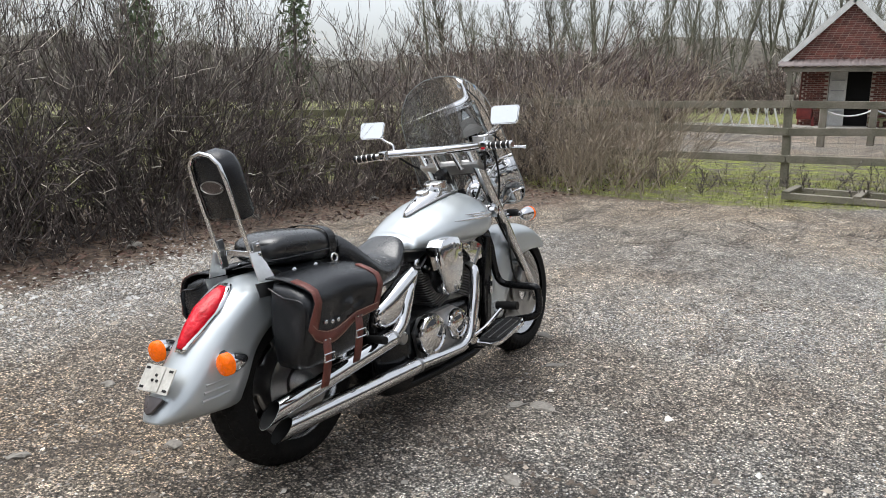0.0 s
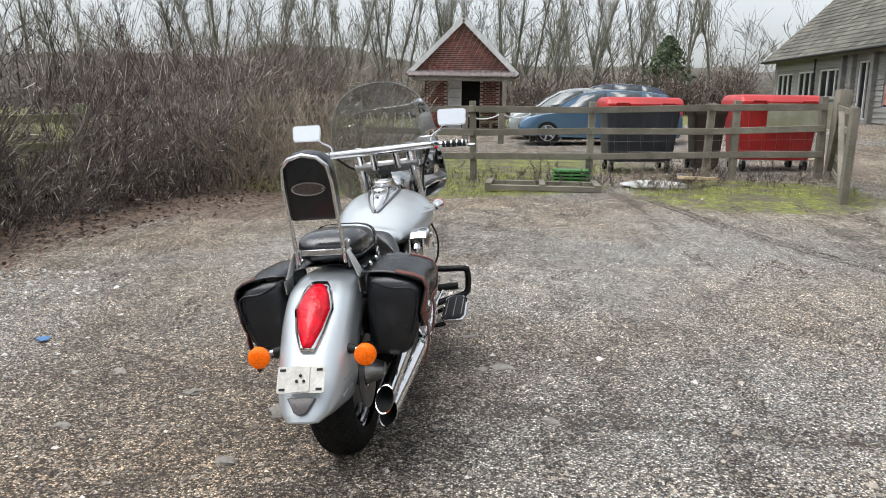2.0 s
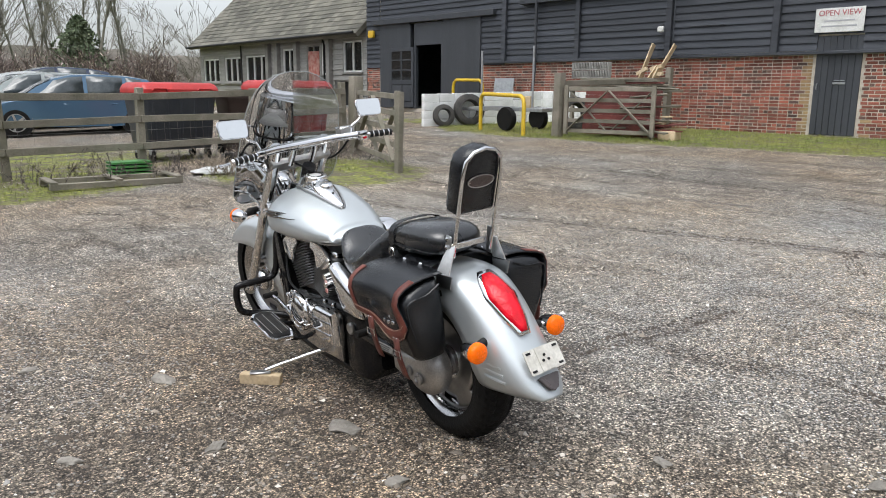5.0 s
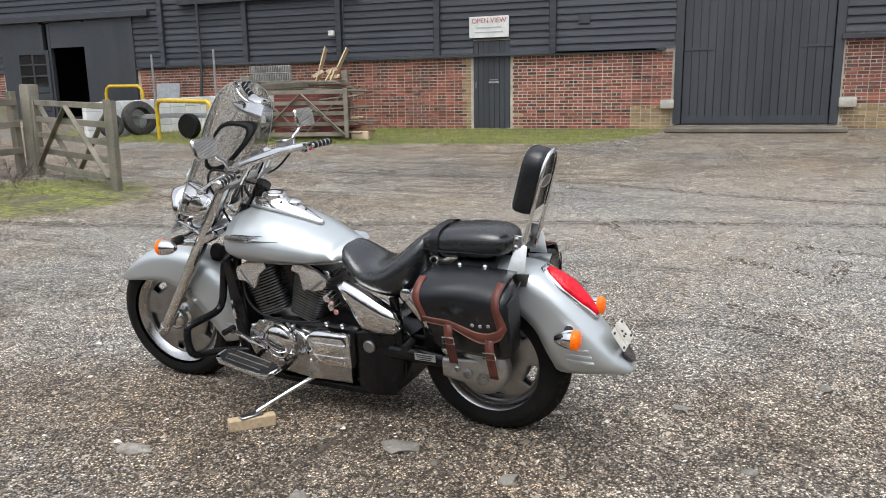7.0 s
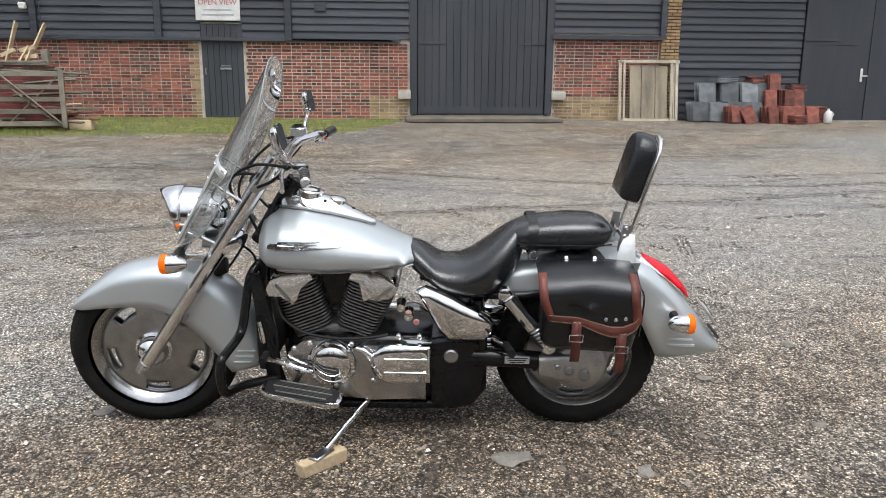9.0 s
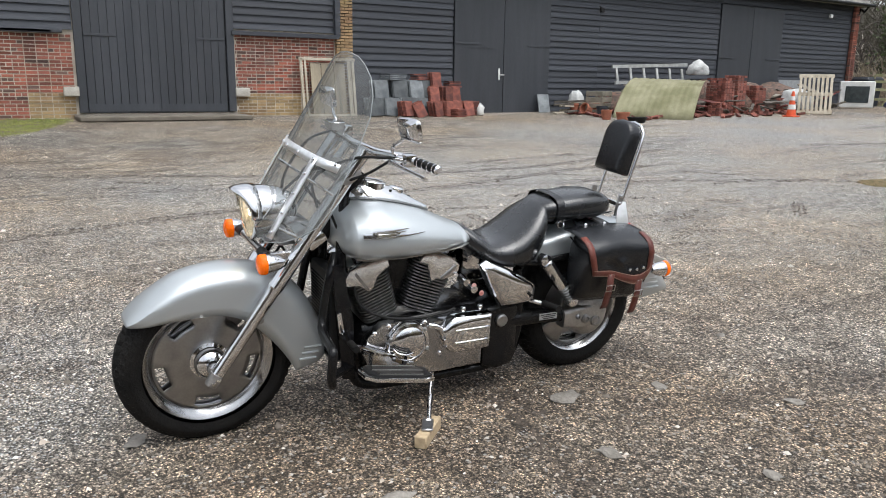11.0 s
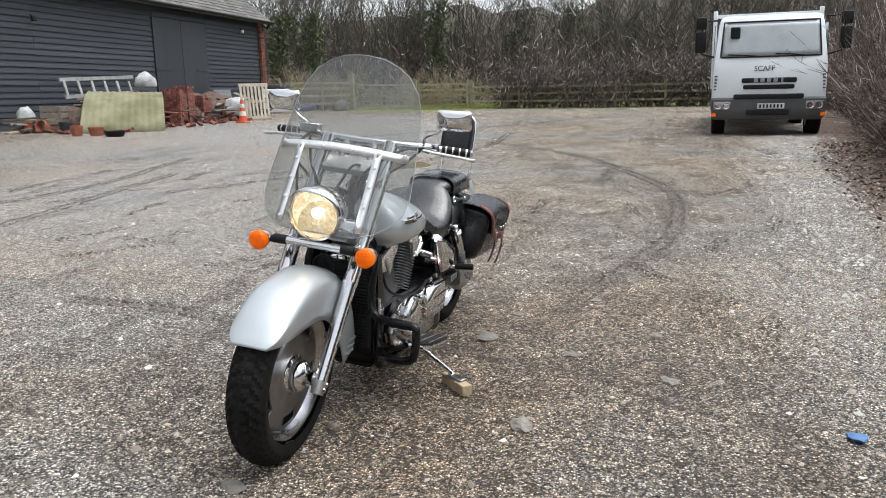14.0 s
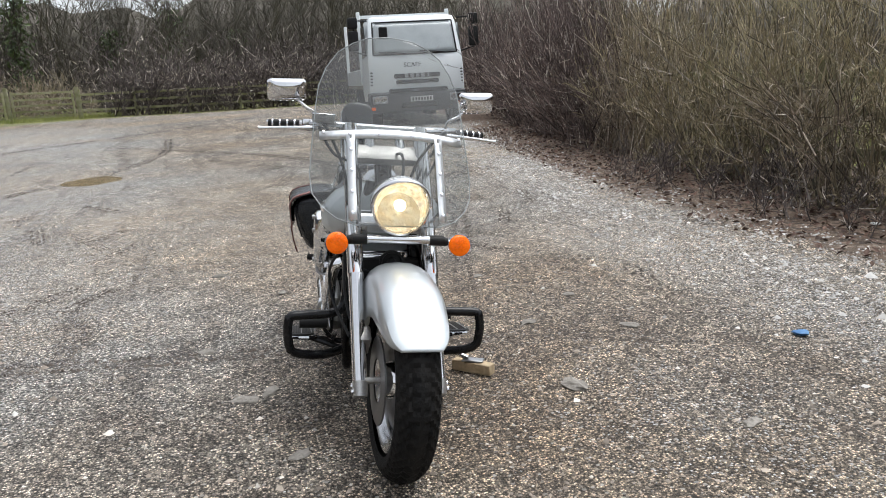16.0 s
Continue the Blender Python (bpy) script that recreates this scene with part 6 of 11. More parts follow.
CRANK = Vector((0.955, 0, 0.30))
for nm, ang, x0 in (("front_cylinder", 21, 0.028), ("rear_cylinder", -20, -0.028)):
    cyl = Matrix.Translation((CRANK.x + x0, 0, CRANK.z)) @ Matrix.Rotation(radians(ang), 4, "Y")
    bm = bmesh.new()
    loft(bm, [[cyl @ Vector((x, y, z)) for x, y in rrect(0.125, 0.20, 0.04)] for z in (0.10, 0.33)])
    body = bpart(nm, bm, BLACKPAINT, label="finned black engine cylinder")
    base = bmesh.new()
    slab(base, rrect(0.198, 0.272, 0.045, 4), 0.0062, None, 0.0015)
    finish(base)
    fin_mesh = bpy.data.meshes.new("fin")
    base.to_mesh(fin_mesh)
    base.free()
    fin_mesh.materials.append(FINMETAL)
    for k in range(18):
        grow = 0.80 + 0.014 * min(k, 14)
        mesh_ob("fin", fin_mesh, body, cyl @ Matrix.Translation((0, 0, 0.150 + 0.0132 * k)) @ Matrix.Diagonal((grow, 1.0, 1, 1)))
    bm = bmesh.new()
    loft(bm, [[cyl @ Vector((x * kx, y, z)) for x, y in rrect(0.175, 0.235, 0.03)] for z, kx in ((0.382, 1.0), (0.388, 1.02), (0.402, 0.92), (0.410, 0.8))])
    bpart("rocker_cover", bm, CHROME, body, "chrome rocker cover")
    for side in (-1, 1):
        # chrome V-shaped head cover on each flank
        bm = bmesh.new()
        if x0 > 0:
            shape = [(1.213, 0.615), (1.190, 0.660), (1.139, 0.686), (1.035, 0.699), (1.024, 0.664), (1.078, 0.630), (1.086, 0.586), (1.109, 0.558), (1.150, 0.600), (1.205, 0.590)]
            rib = [(1.166, 0.652), (1.172, 0.640), (1.118, 0.570), (1.112, 0.580)]
        else:
            shape = [(0.893, 0.664), (0.877, 0.699), (0.807, 0.702), (0.750, 0.676), (0.706, 0.637), (0.712, 0.610), (0.734, 0.591), (0.788, 0.578), (0.815, 0.595), (0.842, 0.566), (0.838, 0.620), (0.846, 0.660)]
            rib = [(0.728, 0.640), (0.722, 0.630), (0.790, 0.582), (0.796, 0.590)]
        slab(bm, shape, 0.014 * -side, axes((0, 0.1385 * side, 0), (1, 0, 0), (0, 0, 1)), 0.005)
        bpart("head_cover", bm, CHROME, body, "chrome head cover plate")
        bm = bmesh.new()
        slab(bm, rib, 0.004 * -side, axes((0, 0.1535 * side, 0), (1, 0, 0), (0, 0, 1)))
        bpart("cover_rib", bm, STEEL, body)

# crankcase and covers
bm = bmesh.new()
loft(bm, [[(x, y * w, 0.29 + z) for y, z in rrect(0.30, h, 0.05)] for x, w, h in ((1.15, 0.55, 0.16), (1.12, 0.8, 0.24), (1.02, 1.0, 0.28), (0.80, 1.05, 0.30), (0.62, 1.0, 0.29), (0.53, 0.9, 0.26))])
case = bpart("crankcase", bm, BLACKPAINT, label="black engine crankcase under chrome covers")
bm = bmesh.new()
loft(bm, [[(x, y * w, 0.155 + z) for y, z in rrect(0.22, h, 0.03)] for x, w, h in ((1.12, 0.9, 0.05), (1.0, 1.05, 0.08), (0.6, 1.1, 0.09), (0.48, 1, 0.07))])
bpart("sump", bm, BLACKPAINT, case)
bm = bmesh.new()
box(bm, (0.955, 0, 0.445), (0.30, 0.22, 0.05), None, 0.02, 2)
bpart("cylinder_base", bm, ALLOY, case)
LEFT_AT = lambda x, z, y: axes((x, y, z), (-1, 0, 0), (0, 0, 1))
RIGHT_AT = lambda x, z, y: axes((x, -y, z), (1, 0, 0), (0, 0, 1))
bm = bmesh.new()
slab(bm, [(-0.19, -0.02), (-0.16, -0.085), (-0.05, -0.135), (0.16, -0.150), (0.36, -0.150), (0.36, 0.075), (0.12, 0.085), (0.06, 0.05), (-0.02, 0.105), (-0.11, 0.10), (-0.17, 0.05)], 0.045, LEFT_AT(0.955, 0.335, 0.150), 0.012)
left_case = bpart("left_case", bm, POLISHED, case, "chrome left engine casing")
bm = bmesh.new()
lathe(bm, [(0.094, 0.0), (0.094, 0.020), (0.088, 0.030), (0.076, 0.033), (0.074, 0.028), (0.06, 0.040), (0.03, 0.045), (0.001, 0.046)], 40, LEFT_AT(0.955, 0.345, 0.192))
cover = bpart("clutch_cover", bm, CHROME, case, "round chrome clutch cover")
for k in range(6):
    a = radians(60 * k + 20)
    bm = bmesh.new()
    lathe(bm, [(0.009, 0), (0.009, 0.009), (0.005, 0.012), (0.001, 0.012)], 8, LEFT_AT(0.955 + 0.087 * math.cos(a), 0.345 + 0.087 * math.sin(a), 0.216))
    bpart("bolt", bm, STEEL, cover)
bm = bmesh.new()
dshape = [(0.118, -0.078), (0.118, 0.080)] + [(-0.035 - 0.082 * math.sin(math.pi * i / 10), 0.001 + 0.082 * math.cos(math.pi * i / 10)) for i in range(11)]
loft(bm, [[LEFT_AT(0.692, 0.352, 0.180) @ Vector((x * k + 0.01 * (1 - k), y * k, d)) for x, y in dshape] for d, k in ((0.0, 1.0), (0.034, 1.0), (0.047, 0.95), (0.056, 0.85), (0.060, 0.6), (0.061, 0.2))])
dc = bpart("drive_cover", bm, CHROME, case, "rounded chrome drive cover", smooth=50)
for zz in (0.028, -0.028):
    bm = bmesh.new()
    tube(bm, [LEFT_AT(0.692, 0.352, 0.180) @ Vector((x, zz, 0.061)) for x in (-0.06, 0.10)], 0.004, 8)
    bpart("cover_rib", bm, CHROME, dc)
bm = bmesh.new()
tube(bm, [(0.86, 0.20, 0.405), (0.82, 0.212, 0.395), (0.79, 0.214, 0.345), (0.75, 0.214, 0.30), (0.60, 0.214, 0.285)], 0.012, 10, steps=4)
bpart("case_rib", bm, CHROME, case)
for x, z in ((1.10, 0.40), (1.04, 0.425), (0.88, 0.42), (1.12, 0.33), (0.70, 0.455), (0.62, 0.455), (0.80, 0.27)):
    bm = bmesh.new()
    lathe(bm, [(0.011, 0), (0.011, 0.014), (0.006, 0.018), (0.001, 0.018)], 10, LEFT_AT(x, z, 0.186))
    bpart("case_bolt", bm, CHROME, case)
bm = bmesh.new()
slab(bm, [(-0.14, -0.09), (0.16, -0.09), (0.20, -0.04), (0.19, 0.06), (0.10, 0.10), (-0.12, 0.09), (-0.17, 0.03)], 0.035, RIGHT_AT(0.76, 0.335, 0.152), 0.012)
bpart("right_case", bm, ALLOY, case, "right engine casing")
for x, z, r in ((0.675, 0.345, 0.092), (0.868, 0.345, 0.072)):
    bm = bmesh.new()
    lathe(bm, [(r, 0.0), (r, 0.025), (r * 0.94, 0.034), (r * 0.8, 0.036), (r * 0.78, 0.031), (r * 0.5, 0.04), (0.001, 0.043)], 36, RIGHT_AT(x, z, 0.185))
    rc = bpart("round_cover", bm, CHROME, case, "round chrome engine cover")
    for k in range(5):
        a = radians(72 * k + 10)
        bm = bmesh.new()
        lathe(bm, [(0.008, 0), (0.008, 0.008), (0.001, 0.010)], 8, RIGHT_AT(x + r * 0.9 * math.cos(a), z + r * 0.9 * math.sin(a), 0.214))
        bpart("bolt", bm, STEEL, rc)
# air cleaner, right
bm = bmesh.new()
shape = [(-0.085, 0.10), (-0.06, 0.125), (0.0, 0.135), (0.06, 0.13), (0.085, 0.105), (0.08, 0.0), (0.062, -0.09), (0.03, -0.125), (-0.03, -0.12), (-0.062, -0.08), (-0.08, 0.0)]
rings = [[RIGHT_AT(0.795, 0.625, 0.175) @ Vector((x * k, y * k, d)) for x, y in shape] for d, k in ((0, 0.96), (0.05, 1.0), (0.075, 0.97), (0.085, 0.88), (0.09, 0.6))]
loft(bm, rings)
air = bpart("air_cleaner", bm, CHROME, label="teardrop chrome air cleaner cover")
for x, y in ((0.0, 0.10), (0.0, -0.09), (0.05, 0.05)):
    bm = bmesh.new()
    lathe(bm, [(0.010, 0), (0.010, 0.008), (0.001, 0.010)], 10, RIGHT_AT(0.795 + x, 0.625 + y, 0.262))
    bpart("bolt", bm, STEEL, air)
bm = bmesh.new()
box(bm, (0.955, 0, 0.60), (0.14, 0.16, 0.20), None, 0.03, 2)
bpart("carburettor", bm, BLACKPAINT, label="black carburettor body")
for x, y, z in ((0.66, 0.185, 0.545), (0.69, 0.17, 0.575)):
    bm = bmesh.new()
    tube(bm, [(x, y - 0.03, z), (x, y + 0.022, z - 0.006)], (0.02, 0.016), 12)
    cap = bpart("ignition_lock", bm, CHROME)
    bm = bmesh.new()
    lathe(bm, [(0.012, 0.0), (0.011, 0.003), (0.001, 0.004)], 12, LEFT_AT(x - 0.03, z - 0.02, y + 0.03))
    bpart("red_tag", bm, mat("red_tag", (0.5, 0.16, 0.14), (0.62, 0.4, 0.36), rough=0.5, scale=90), cap)
bm = bmesh.new()
tube(bm, [(1.175, 0.14, 0.62), (1.15, 0.16, 0.52), (1.06, 0.19, 0.465), (0.92, 0.20, 0.445), (0.80, 0.20, 0.452), (0.74, 0.19, 0.46)], 0.006, 8, steps=5)
bpart("cable", bm, BLACKPLASTIC)

# radiator, frame tubes and black side panels
bm = bmesh.new()
box(bm, (1.235, 0, 0.455), (0.05, 0.27, 0.36), Matrix.Rotation(0, 4, "Y"), 0.012, 2)
rad = bpart("radiator", bm, BLACKPLASTIC, label="black radiator behind the front wheel")
for k in range(22):
    bm = bmesh.new()
    box(bm, (1.262, 0, 0.30 + 0.014 * k), (0.006, 0.23, 0.004))
    bpart("radiator_fin", bm, BLACKPAINT, rad)
for side in (-1, 1):
    bm = bmesh.new()
    tube(bm, [(1.18, side * 0.05, 0.93), (1.215, side * 0.11, 0.72), (1.205, side * 0.142, 0.48), (1.175, side * 0.142, 0.24), (1.10, side * 0.135, 0.150), (0.80, side * 0.13, 0.135), (0.50, side * 0.13, 0.145), (0.40, side * 0.13, 0.22), (0.38, side * 0.13, 0.40), (0.40, side * 0.12, 0.58)], 0.021, 12, steps=5)
    bpart("frame_tube", bm, BLACKPAINT, label="black frame tube")
    bm = bmesh.new()
    slab(bm, [(1.266, 0.690), (1.244, 0.464), (1.216, 0.205), (1.160, 0.190), (1.176, 0.460), (1.222, 0.690)], 0.020 * -side, axes((0, side * 0.142, 0), (1, 0, 0), (0, 0, 1)), 0.006)
    flank = bpart("side_panel", bm, BLACKPAINT, label="gloss black frame flank beside the radiator")
    bm = bmesh.new()
    slab(bm, [(1.246, 0.492), (1.230, 0.498), (1.214, 0.412), (1.224, 0.404), (1.236, 0.412)], 0.006 * -side, axes((0, side * 0.163, 0), (1, 0, 0), (0, 0, 1)), 0.002)
    bpart("flank_trim", bm, CHROME, flank)
    bm = bmesh.new()
    tube(bm, [(0.62, side * 0.10, 0.67), (0.35, side * 0.12, 0.60), (0.10, side * 0.115, 0.615), (-0.12, side * 0.115, 0.66)], 0.016, 10, steps=4)
    bpart("subframe_rail", bm, BLACKPAINT)
    # side cover
    yy = side * 0.178
    bm = bmesh.new()
    lay = axes((0, yy, 0), (1, 0, 0), (0, 0, 1))
    shape = [(0.632, 0.640), (0.600, 0.656), (0.500, 0.614), (0.400, 0.562), (0.352, 0.532), (0.340, 0.508), (0.344, 0.470), (0.366, 0.442), (0.440, 0.438), (0.515, 0.440), (0.555, 0.490), (0.590, 0.560)]
    rings = [[lay @ Vector((0.49 + (x - 0.49) * k, 0.55 + (z - 0.55) * k, -side * d)) for x, z in shape] for d, k in ((-0.02, 0.97), (0.0, 1.0), (0.012, 0.98), (0.024, 0.90), (0.033, 0.74), (0.039, 0.5), (0.041, 0.2))]
    loft(bm, rings)
    sc = bpart("side_cover", bm, CHROME, label="chrome side cover with a script bar")
    bm = bmesh.new()
    box(bm, (0.395, side * 0.203, 0.468), (0.07, 0.004, 0.010))
    bpart("script_bar", bm, STEEL, sc)
    # shock absorber
    a, b = Vector((0.300, side * 0.178, 0.628)), Vector((0.128, side * 0.178, 0.415))
    bm = bmesh.new()
    tube(bm, [a.lerp(b, 0.08), a.lerp(b, 0.62)], 0.030, 18)
    shock = bpart("shock_absorber", bm, CHROME, label="chrome rear shock absorber")
    bm = bmesh.new()
    tube(bm, [a.lerp(b, 0.6), b], 0.020, 12)
    bpart("shock_body", bm, STEEL, shock)
    bm = bmesh.new()
    tube(bm, [a.lerp(b, 0.55 + 0.40 * i / 60) + Vector((0.62 * math.cos(i * 0.75), 0, -0.77 * -math.cos(i * 0.75) * 0)) * 0.0 + (b - a).normalized().cross(Vector((0, 1, 0))) * 0.024 * math.cos(i * 0.75) + Vector((0, 0.024 * math.sin(i * 0.75), 0)) for i in range(61)], 0.0045, 6)
    bpart("spring", bm, STEEL, shock)
    for p in (a, b):
        bm = bmesh.new()
        lathe(bm, [(0.026, -0.02), (0.028, 0.0), (0.026, 0.016), (0.014, 0.022), (0.001, 0.022)], 18, axes(p, (-side, 0, 0), (0, 0, 1)))
        bpart("shock_eye", bm, CHROME, shock)
    # footboards
    fb = Matrix.Translation((1.052, side * 0.322, 0.266)) @ Matrix.Rotation(radians(-10), 4, "Y")
    shape = [(0.155, -0.03 * side), (0.15, 0.035 * side), (0.11, 0.062 * side), (-0.10, 0.066 * side), (-0.145, 0.045 * side), (-0.15, -0.04 * side), (-0.10, -0.062 * side), (0.12, -0.062 * side)]
    bm = bmesh.new()
    slab(bm, shape if side > 0 else shape[::-1], 0.018, fb, 0.004)
    board = bpart("footboard", bm, CHROME, label="chrome footboard with ribbed black rubber")
    bm = bmesh.new()
    slab(bm, [(x * 0.9, y * 0.84) for x, y in (shape if side > 0 else shape[::-1])], 0.008, fb @ Matrix.Translation((0, 0, 0.016)), 0.002)
    bpart("rubber", bm, BLACKPLASTIC, board)
    for k in range(9):
        bm = bmesh.new()
        box(bm, (0, (-0.04 + 0.01 * k) * 1.0, 0.0255), (0.22 - 0.004 * abs(k - 4) ** 1.5, 0.003, 0.004), fb)
        bpart("rubber_rib", bm, ALLOY if k % 4 == 0 else RUBBERDUST, board)
    bm = bmesh.new()
    tube(bm, [(1.12, side * 0.14, 0.22), (1.10, side * 0.28, 0.27)], 0.012, 8)
    bpart("bracket", bm, BLACKPAINT, board)
    bm = bmesh.new()
    tube(bm, [(0.95, side * 0.14, 0.20), (0.96, side * 0.28, 0.225)], 0.012, 8)
    bpart("bracket", bm, BLACKPAINT, board)
    # crash bar
    bm = bmesh.new()
    tube(bm, [(1.235, side * 0.10, 0.715), (1.264, side * 0.145, 0.672), (1.288, side * 0.150, 0.560), (1.302, side * 0.160, 0.478), (1.315, side * 0.20, 0.440), (1.325, side * 0.345, 0.434), (1.330, side * 0.370, 0.418), (1.335, side * 0.372, 0.345), (1.325, side * 0.350, 0.288), (1.290, side * 0.24, 0.264), (1.17, side * 0.14, 0.248)], 0.0175, 14, steps=3)
    crash = bpart("crash_bar", bm, BLACKPAINT, label="black tubular engine guard")
    # pillion pegs
    bm = bmesh.new()
    tube(bm, [(0.29, side * 0.19, 0.425), (0.275, side * 0.285, 0.432)], 0.016, 12)
    peg = bpart("pillion_peg", bm, RUBBER, label="rubber pillion peg")
    bm = bmesh.new()
    tube(bm, [(0.34, side * 0.14, 0.43), (0.29, side * 0.19, 0.425)], 0.012, 10)
    bpart("peg_arm", bm, CHROME, peg)
bm = bmesh.new()
tube(bm, [(1.19, -0.22, 0.36), (1.20, -0.33, 0.365)], 0.020, 12)
bpart("brake_pedal", bm, BLACKPLASTIC, label="brake pedal pad")
bm = bmesh.new()
tube(bm, [(1.19, -0.25, 0.355), (1.10, -0.20, 0.27), (0.98, -0.18, 0.24)], 0.010, 8, steps=4)
bpart("pedal_arm", bm, CHROME)
bm = bmesh.new()
tube(bm, [(1.205, 0.24, 0.378), (1.16, 0.225, 0.36), (1.06, 0.215, 0.315), (0.93, 0.21, 0.30), (0.90, 0.20, 0.30)], 0.011, 8, steps=4)
shift = bpart("gear_lever", bm, CHROME, label="heel and toe gear lever")
bm = bmesh.new()
tube(bm, [(1.205, 0.21, 0.383), (1.205, 0.28, 0.383)], 0.014, 10)
bpart("toe_rubber", bm, RUBBER, shift)

# lower black box, swingarm and final drive
bm = bmesh.new()
loft(bm, [[(x, y, z) for y, z in [(a, 0.29 + b) for a, b in rrect(w, h, 0.03)]] for x, w, h in ((0.575, 0.34, 0.28), (0.50, 0.36, 0.32), (0.42, 0.33, 0.31), (0.36, 0.25, 0.20))])
box_low = bpart("battery_box", bm, BLACKPAINT, label="black lower side box")
for side, lay in ((1, LEFT_AT), (-1, RIGHT_AT)):
    bm = bmesh.new()
    lathe(bm, [(0.028, 0), (0.028, 0.012), (0.022, 0.016), (0.012, 0.014), (0.001, 0.014)], 18, lay(0.50, 0.372, 0.178))
    bpart("pivot_cap", bm, STEEL, box_low)
for side in (-1, 1):
    bm = bmesh.new()
    tube(bm, [(0.46, side * 0.13, 0.35), (0.30, side * 0.135, 0.345), (0.13, side * 0.135, 0.335)], (0.040, 0.034), 16)
    arm = bpart("swingarm", bm, BLACKPAINT, label="black swingarm tube")
    if side > 0:
        bm = bmesh.new()
        box(bm, (0.245, 0.171, 0.352), (0.095, 0.003, 0.030))
        sticker = bpart("sticker", bm, mat("white_sticker", (0.55, 0.55, 0.55), (0.35, 0.35, 0.35), rough=0.5, scale=120), arm)
        for k in range(3):
            bm = bmesh.new()
            box(bm, (0.245, 0.1735, 0.361 - 0.009 * k), (0.08 - 0.012 * k, 0.002, 0.003))
            bpart("print_line", bm, BLACKPLASTIC, sticker)
bm = bmesh.new()
lathe(bm, [(0.03, 0.0), (0.10, 0.01), (0.112, 0.03), (0.108, 0.07), (0.085, 0.095), (0.05, 0.105), (0.001, 0.108)], 32, LEFT_AT(0.0, 0.325, 0.075))
drive = bpart("final_drive", bm, ALLOY, label="cast alloy shaft drive housing")
bm = bmesh.new()
loft(bm, [[(x, 0.148 + y, 0.325 + z) for y, z in rrect(w, h, 0.02)] for x, w, h in ((0.16, 0.07, 0.085), (0.10, 0.08, 0.105), (0.02, 0.075, 0.12), (-0.06, 0.05, 0.08))])
bpart("drive_arm", bm, ALLOY, drive)
for x, z, r in ((0.045, 0.318, 0.022), (-0.015, 0.30, 0.026), (0.09, 0.335, 0.012)):
    bm = bmesh.new()
    lathe(bm, [(r, 0), (r, 0.008), (r * 0.6, 0.012), (r * 0.5, 0.006), (0.001, 0.006)], 16, LEFT_AT(x, z, 0.186))
    bpart("drain_bolt", bm, STEEL, drive)
bm = bmesh.new()
tube(bm, [(0.0, -0.09, 0.325), (0.0, -0.16, 0.325)], (0.055, 0.03), 20)
bpart("axle_housing", bm, ALLOY, rear_wheel)


# twin shotgun exhausts, right
def exhaust(pts, muffler, end_r):
    bm = bmesh.new()
    tube(bm, pts, 0.0255, 16, steps=6)
    pipe = bpart("exhaust", bm, CHROME, label="long chrome exhaust pipe with a slash-cut end")
    a, b = Vector(muffler[0]), Vector(muffler[1])
    bm = bmesh.new()
    d = (b - a).normalized()
    rings = []
    n = 24
    sidev = Vector((0, 1, 0))
    upv = d.cross(sidev)
    for u, r in ((0, 0.026), (0.03, 0.036), (0.10, end_r), (0.55, end_r), (1.0, end_r)):
        rings.append([a.lerp(b, u) + (sidev * math.cos(2 * math.pi * i / n) + upv * math.sin(2 * math.pi * i / n)) * r + (d * (0.045 * math.sin(2 * math.pi * i / n)) if u == 1.0 else Vector()) for i in range(n)])
    inner = [[p + (a.lerp(b, u) - p) * 0.07 for p in ring] for ring, u in ((rings[-1], 1.0),)]
    rings += inner
    deep = [q - d * 0.16 for q in inner[0]]
    loft(bm, rings, caps=False)
    bpart("muffler", bm, CHROME, pipe, smooth=50)
    bm = bmesh.new()
    loft(bm, [inner[0], deep, [q + (b - d * 0.16 - q) * 0.98 for q in deep]], caps=False)
    part("bore", bm, INSIDESHADE, pipe)
    bmesh_shield = bmesh.new()
    tube(bmesh_shield, [a.lerp(b, 0.0), a.lerp(b, 0.03)], end_r * 0.98, 20)
    bpart("clamp", bmesh_shield, STEEL, pipe)


exhaust([(0.62, -0.16, 0.60), (0.555, -0.195, 0.585), (0.52, -0.210, 0.54), (0.47, -0.214, 0.452), (0.40, -0.214, 0.398)], ((0.41, -0.214, 0.402), (-0.258, -0.208, 0.304)), 0.0350)
exhaust([(1.06, -0.15, 0.58), (1.05, -0.19, 0.55), (1.01, -0.206, 0.42), (0.965, -0.208, 0.29), (0.90, -0.210, 0.238), (0.80, -0.210, 0.232), (0.55, -0.210, 0.242)], ((0.56, -0.210, 0.242), (-0.212, -0.206, 0.232)), 0.0350)

# side stand
bm = bmesh.new()
tube(bm, [(0.80, 0.135, 0.185), (0.855, 0.24, 0.158), (0.918, 0.355, 0.125), (0.952, 0.422, 0.104)], 0.0115, 10)
stand = bpart("side_stand", bm, CHROME, label="chrome side stand")
bm = bmesh.new()
box(bm, (0, 0, 0), (0.10, 0.045, 0.010), Matrix.Translation((0.966, 0.443, 0.098)) @ Matrix.Rotation(radians(5.2), 4, "X") @ Matrix.Rotation(radians(62), 4, "Z"), 0.004)
bpart("stand_foot", bm, STEEL, stand)

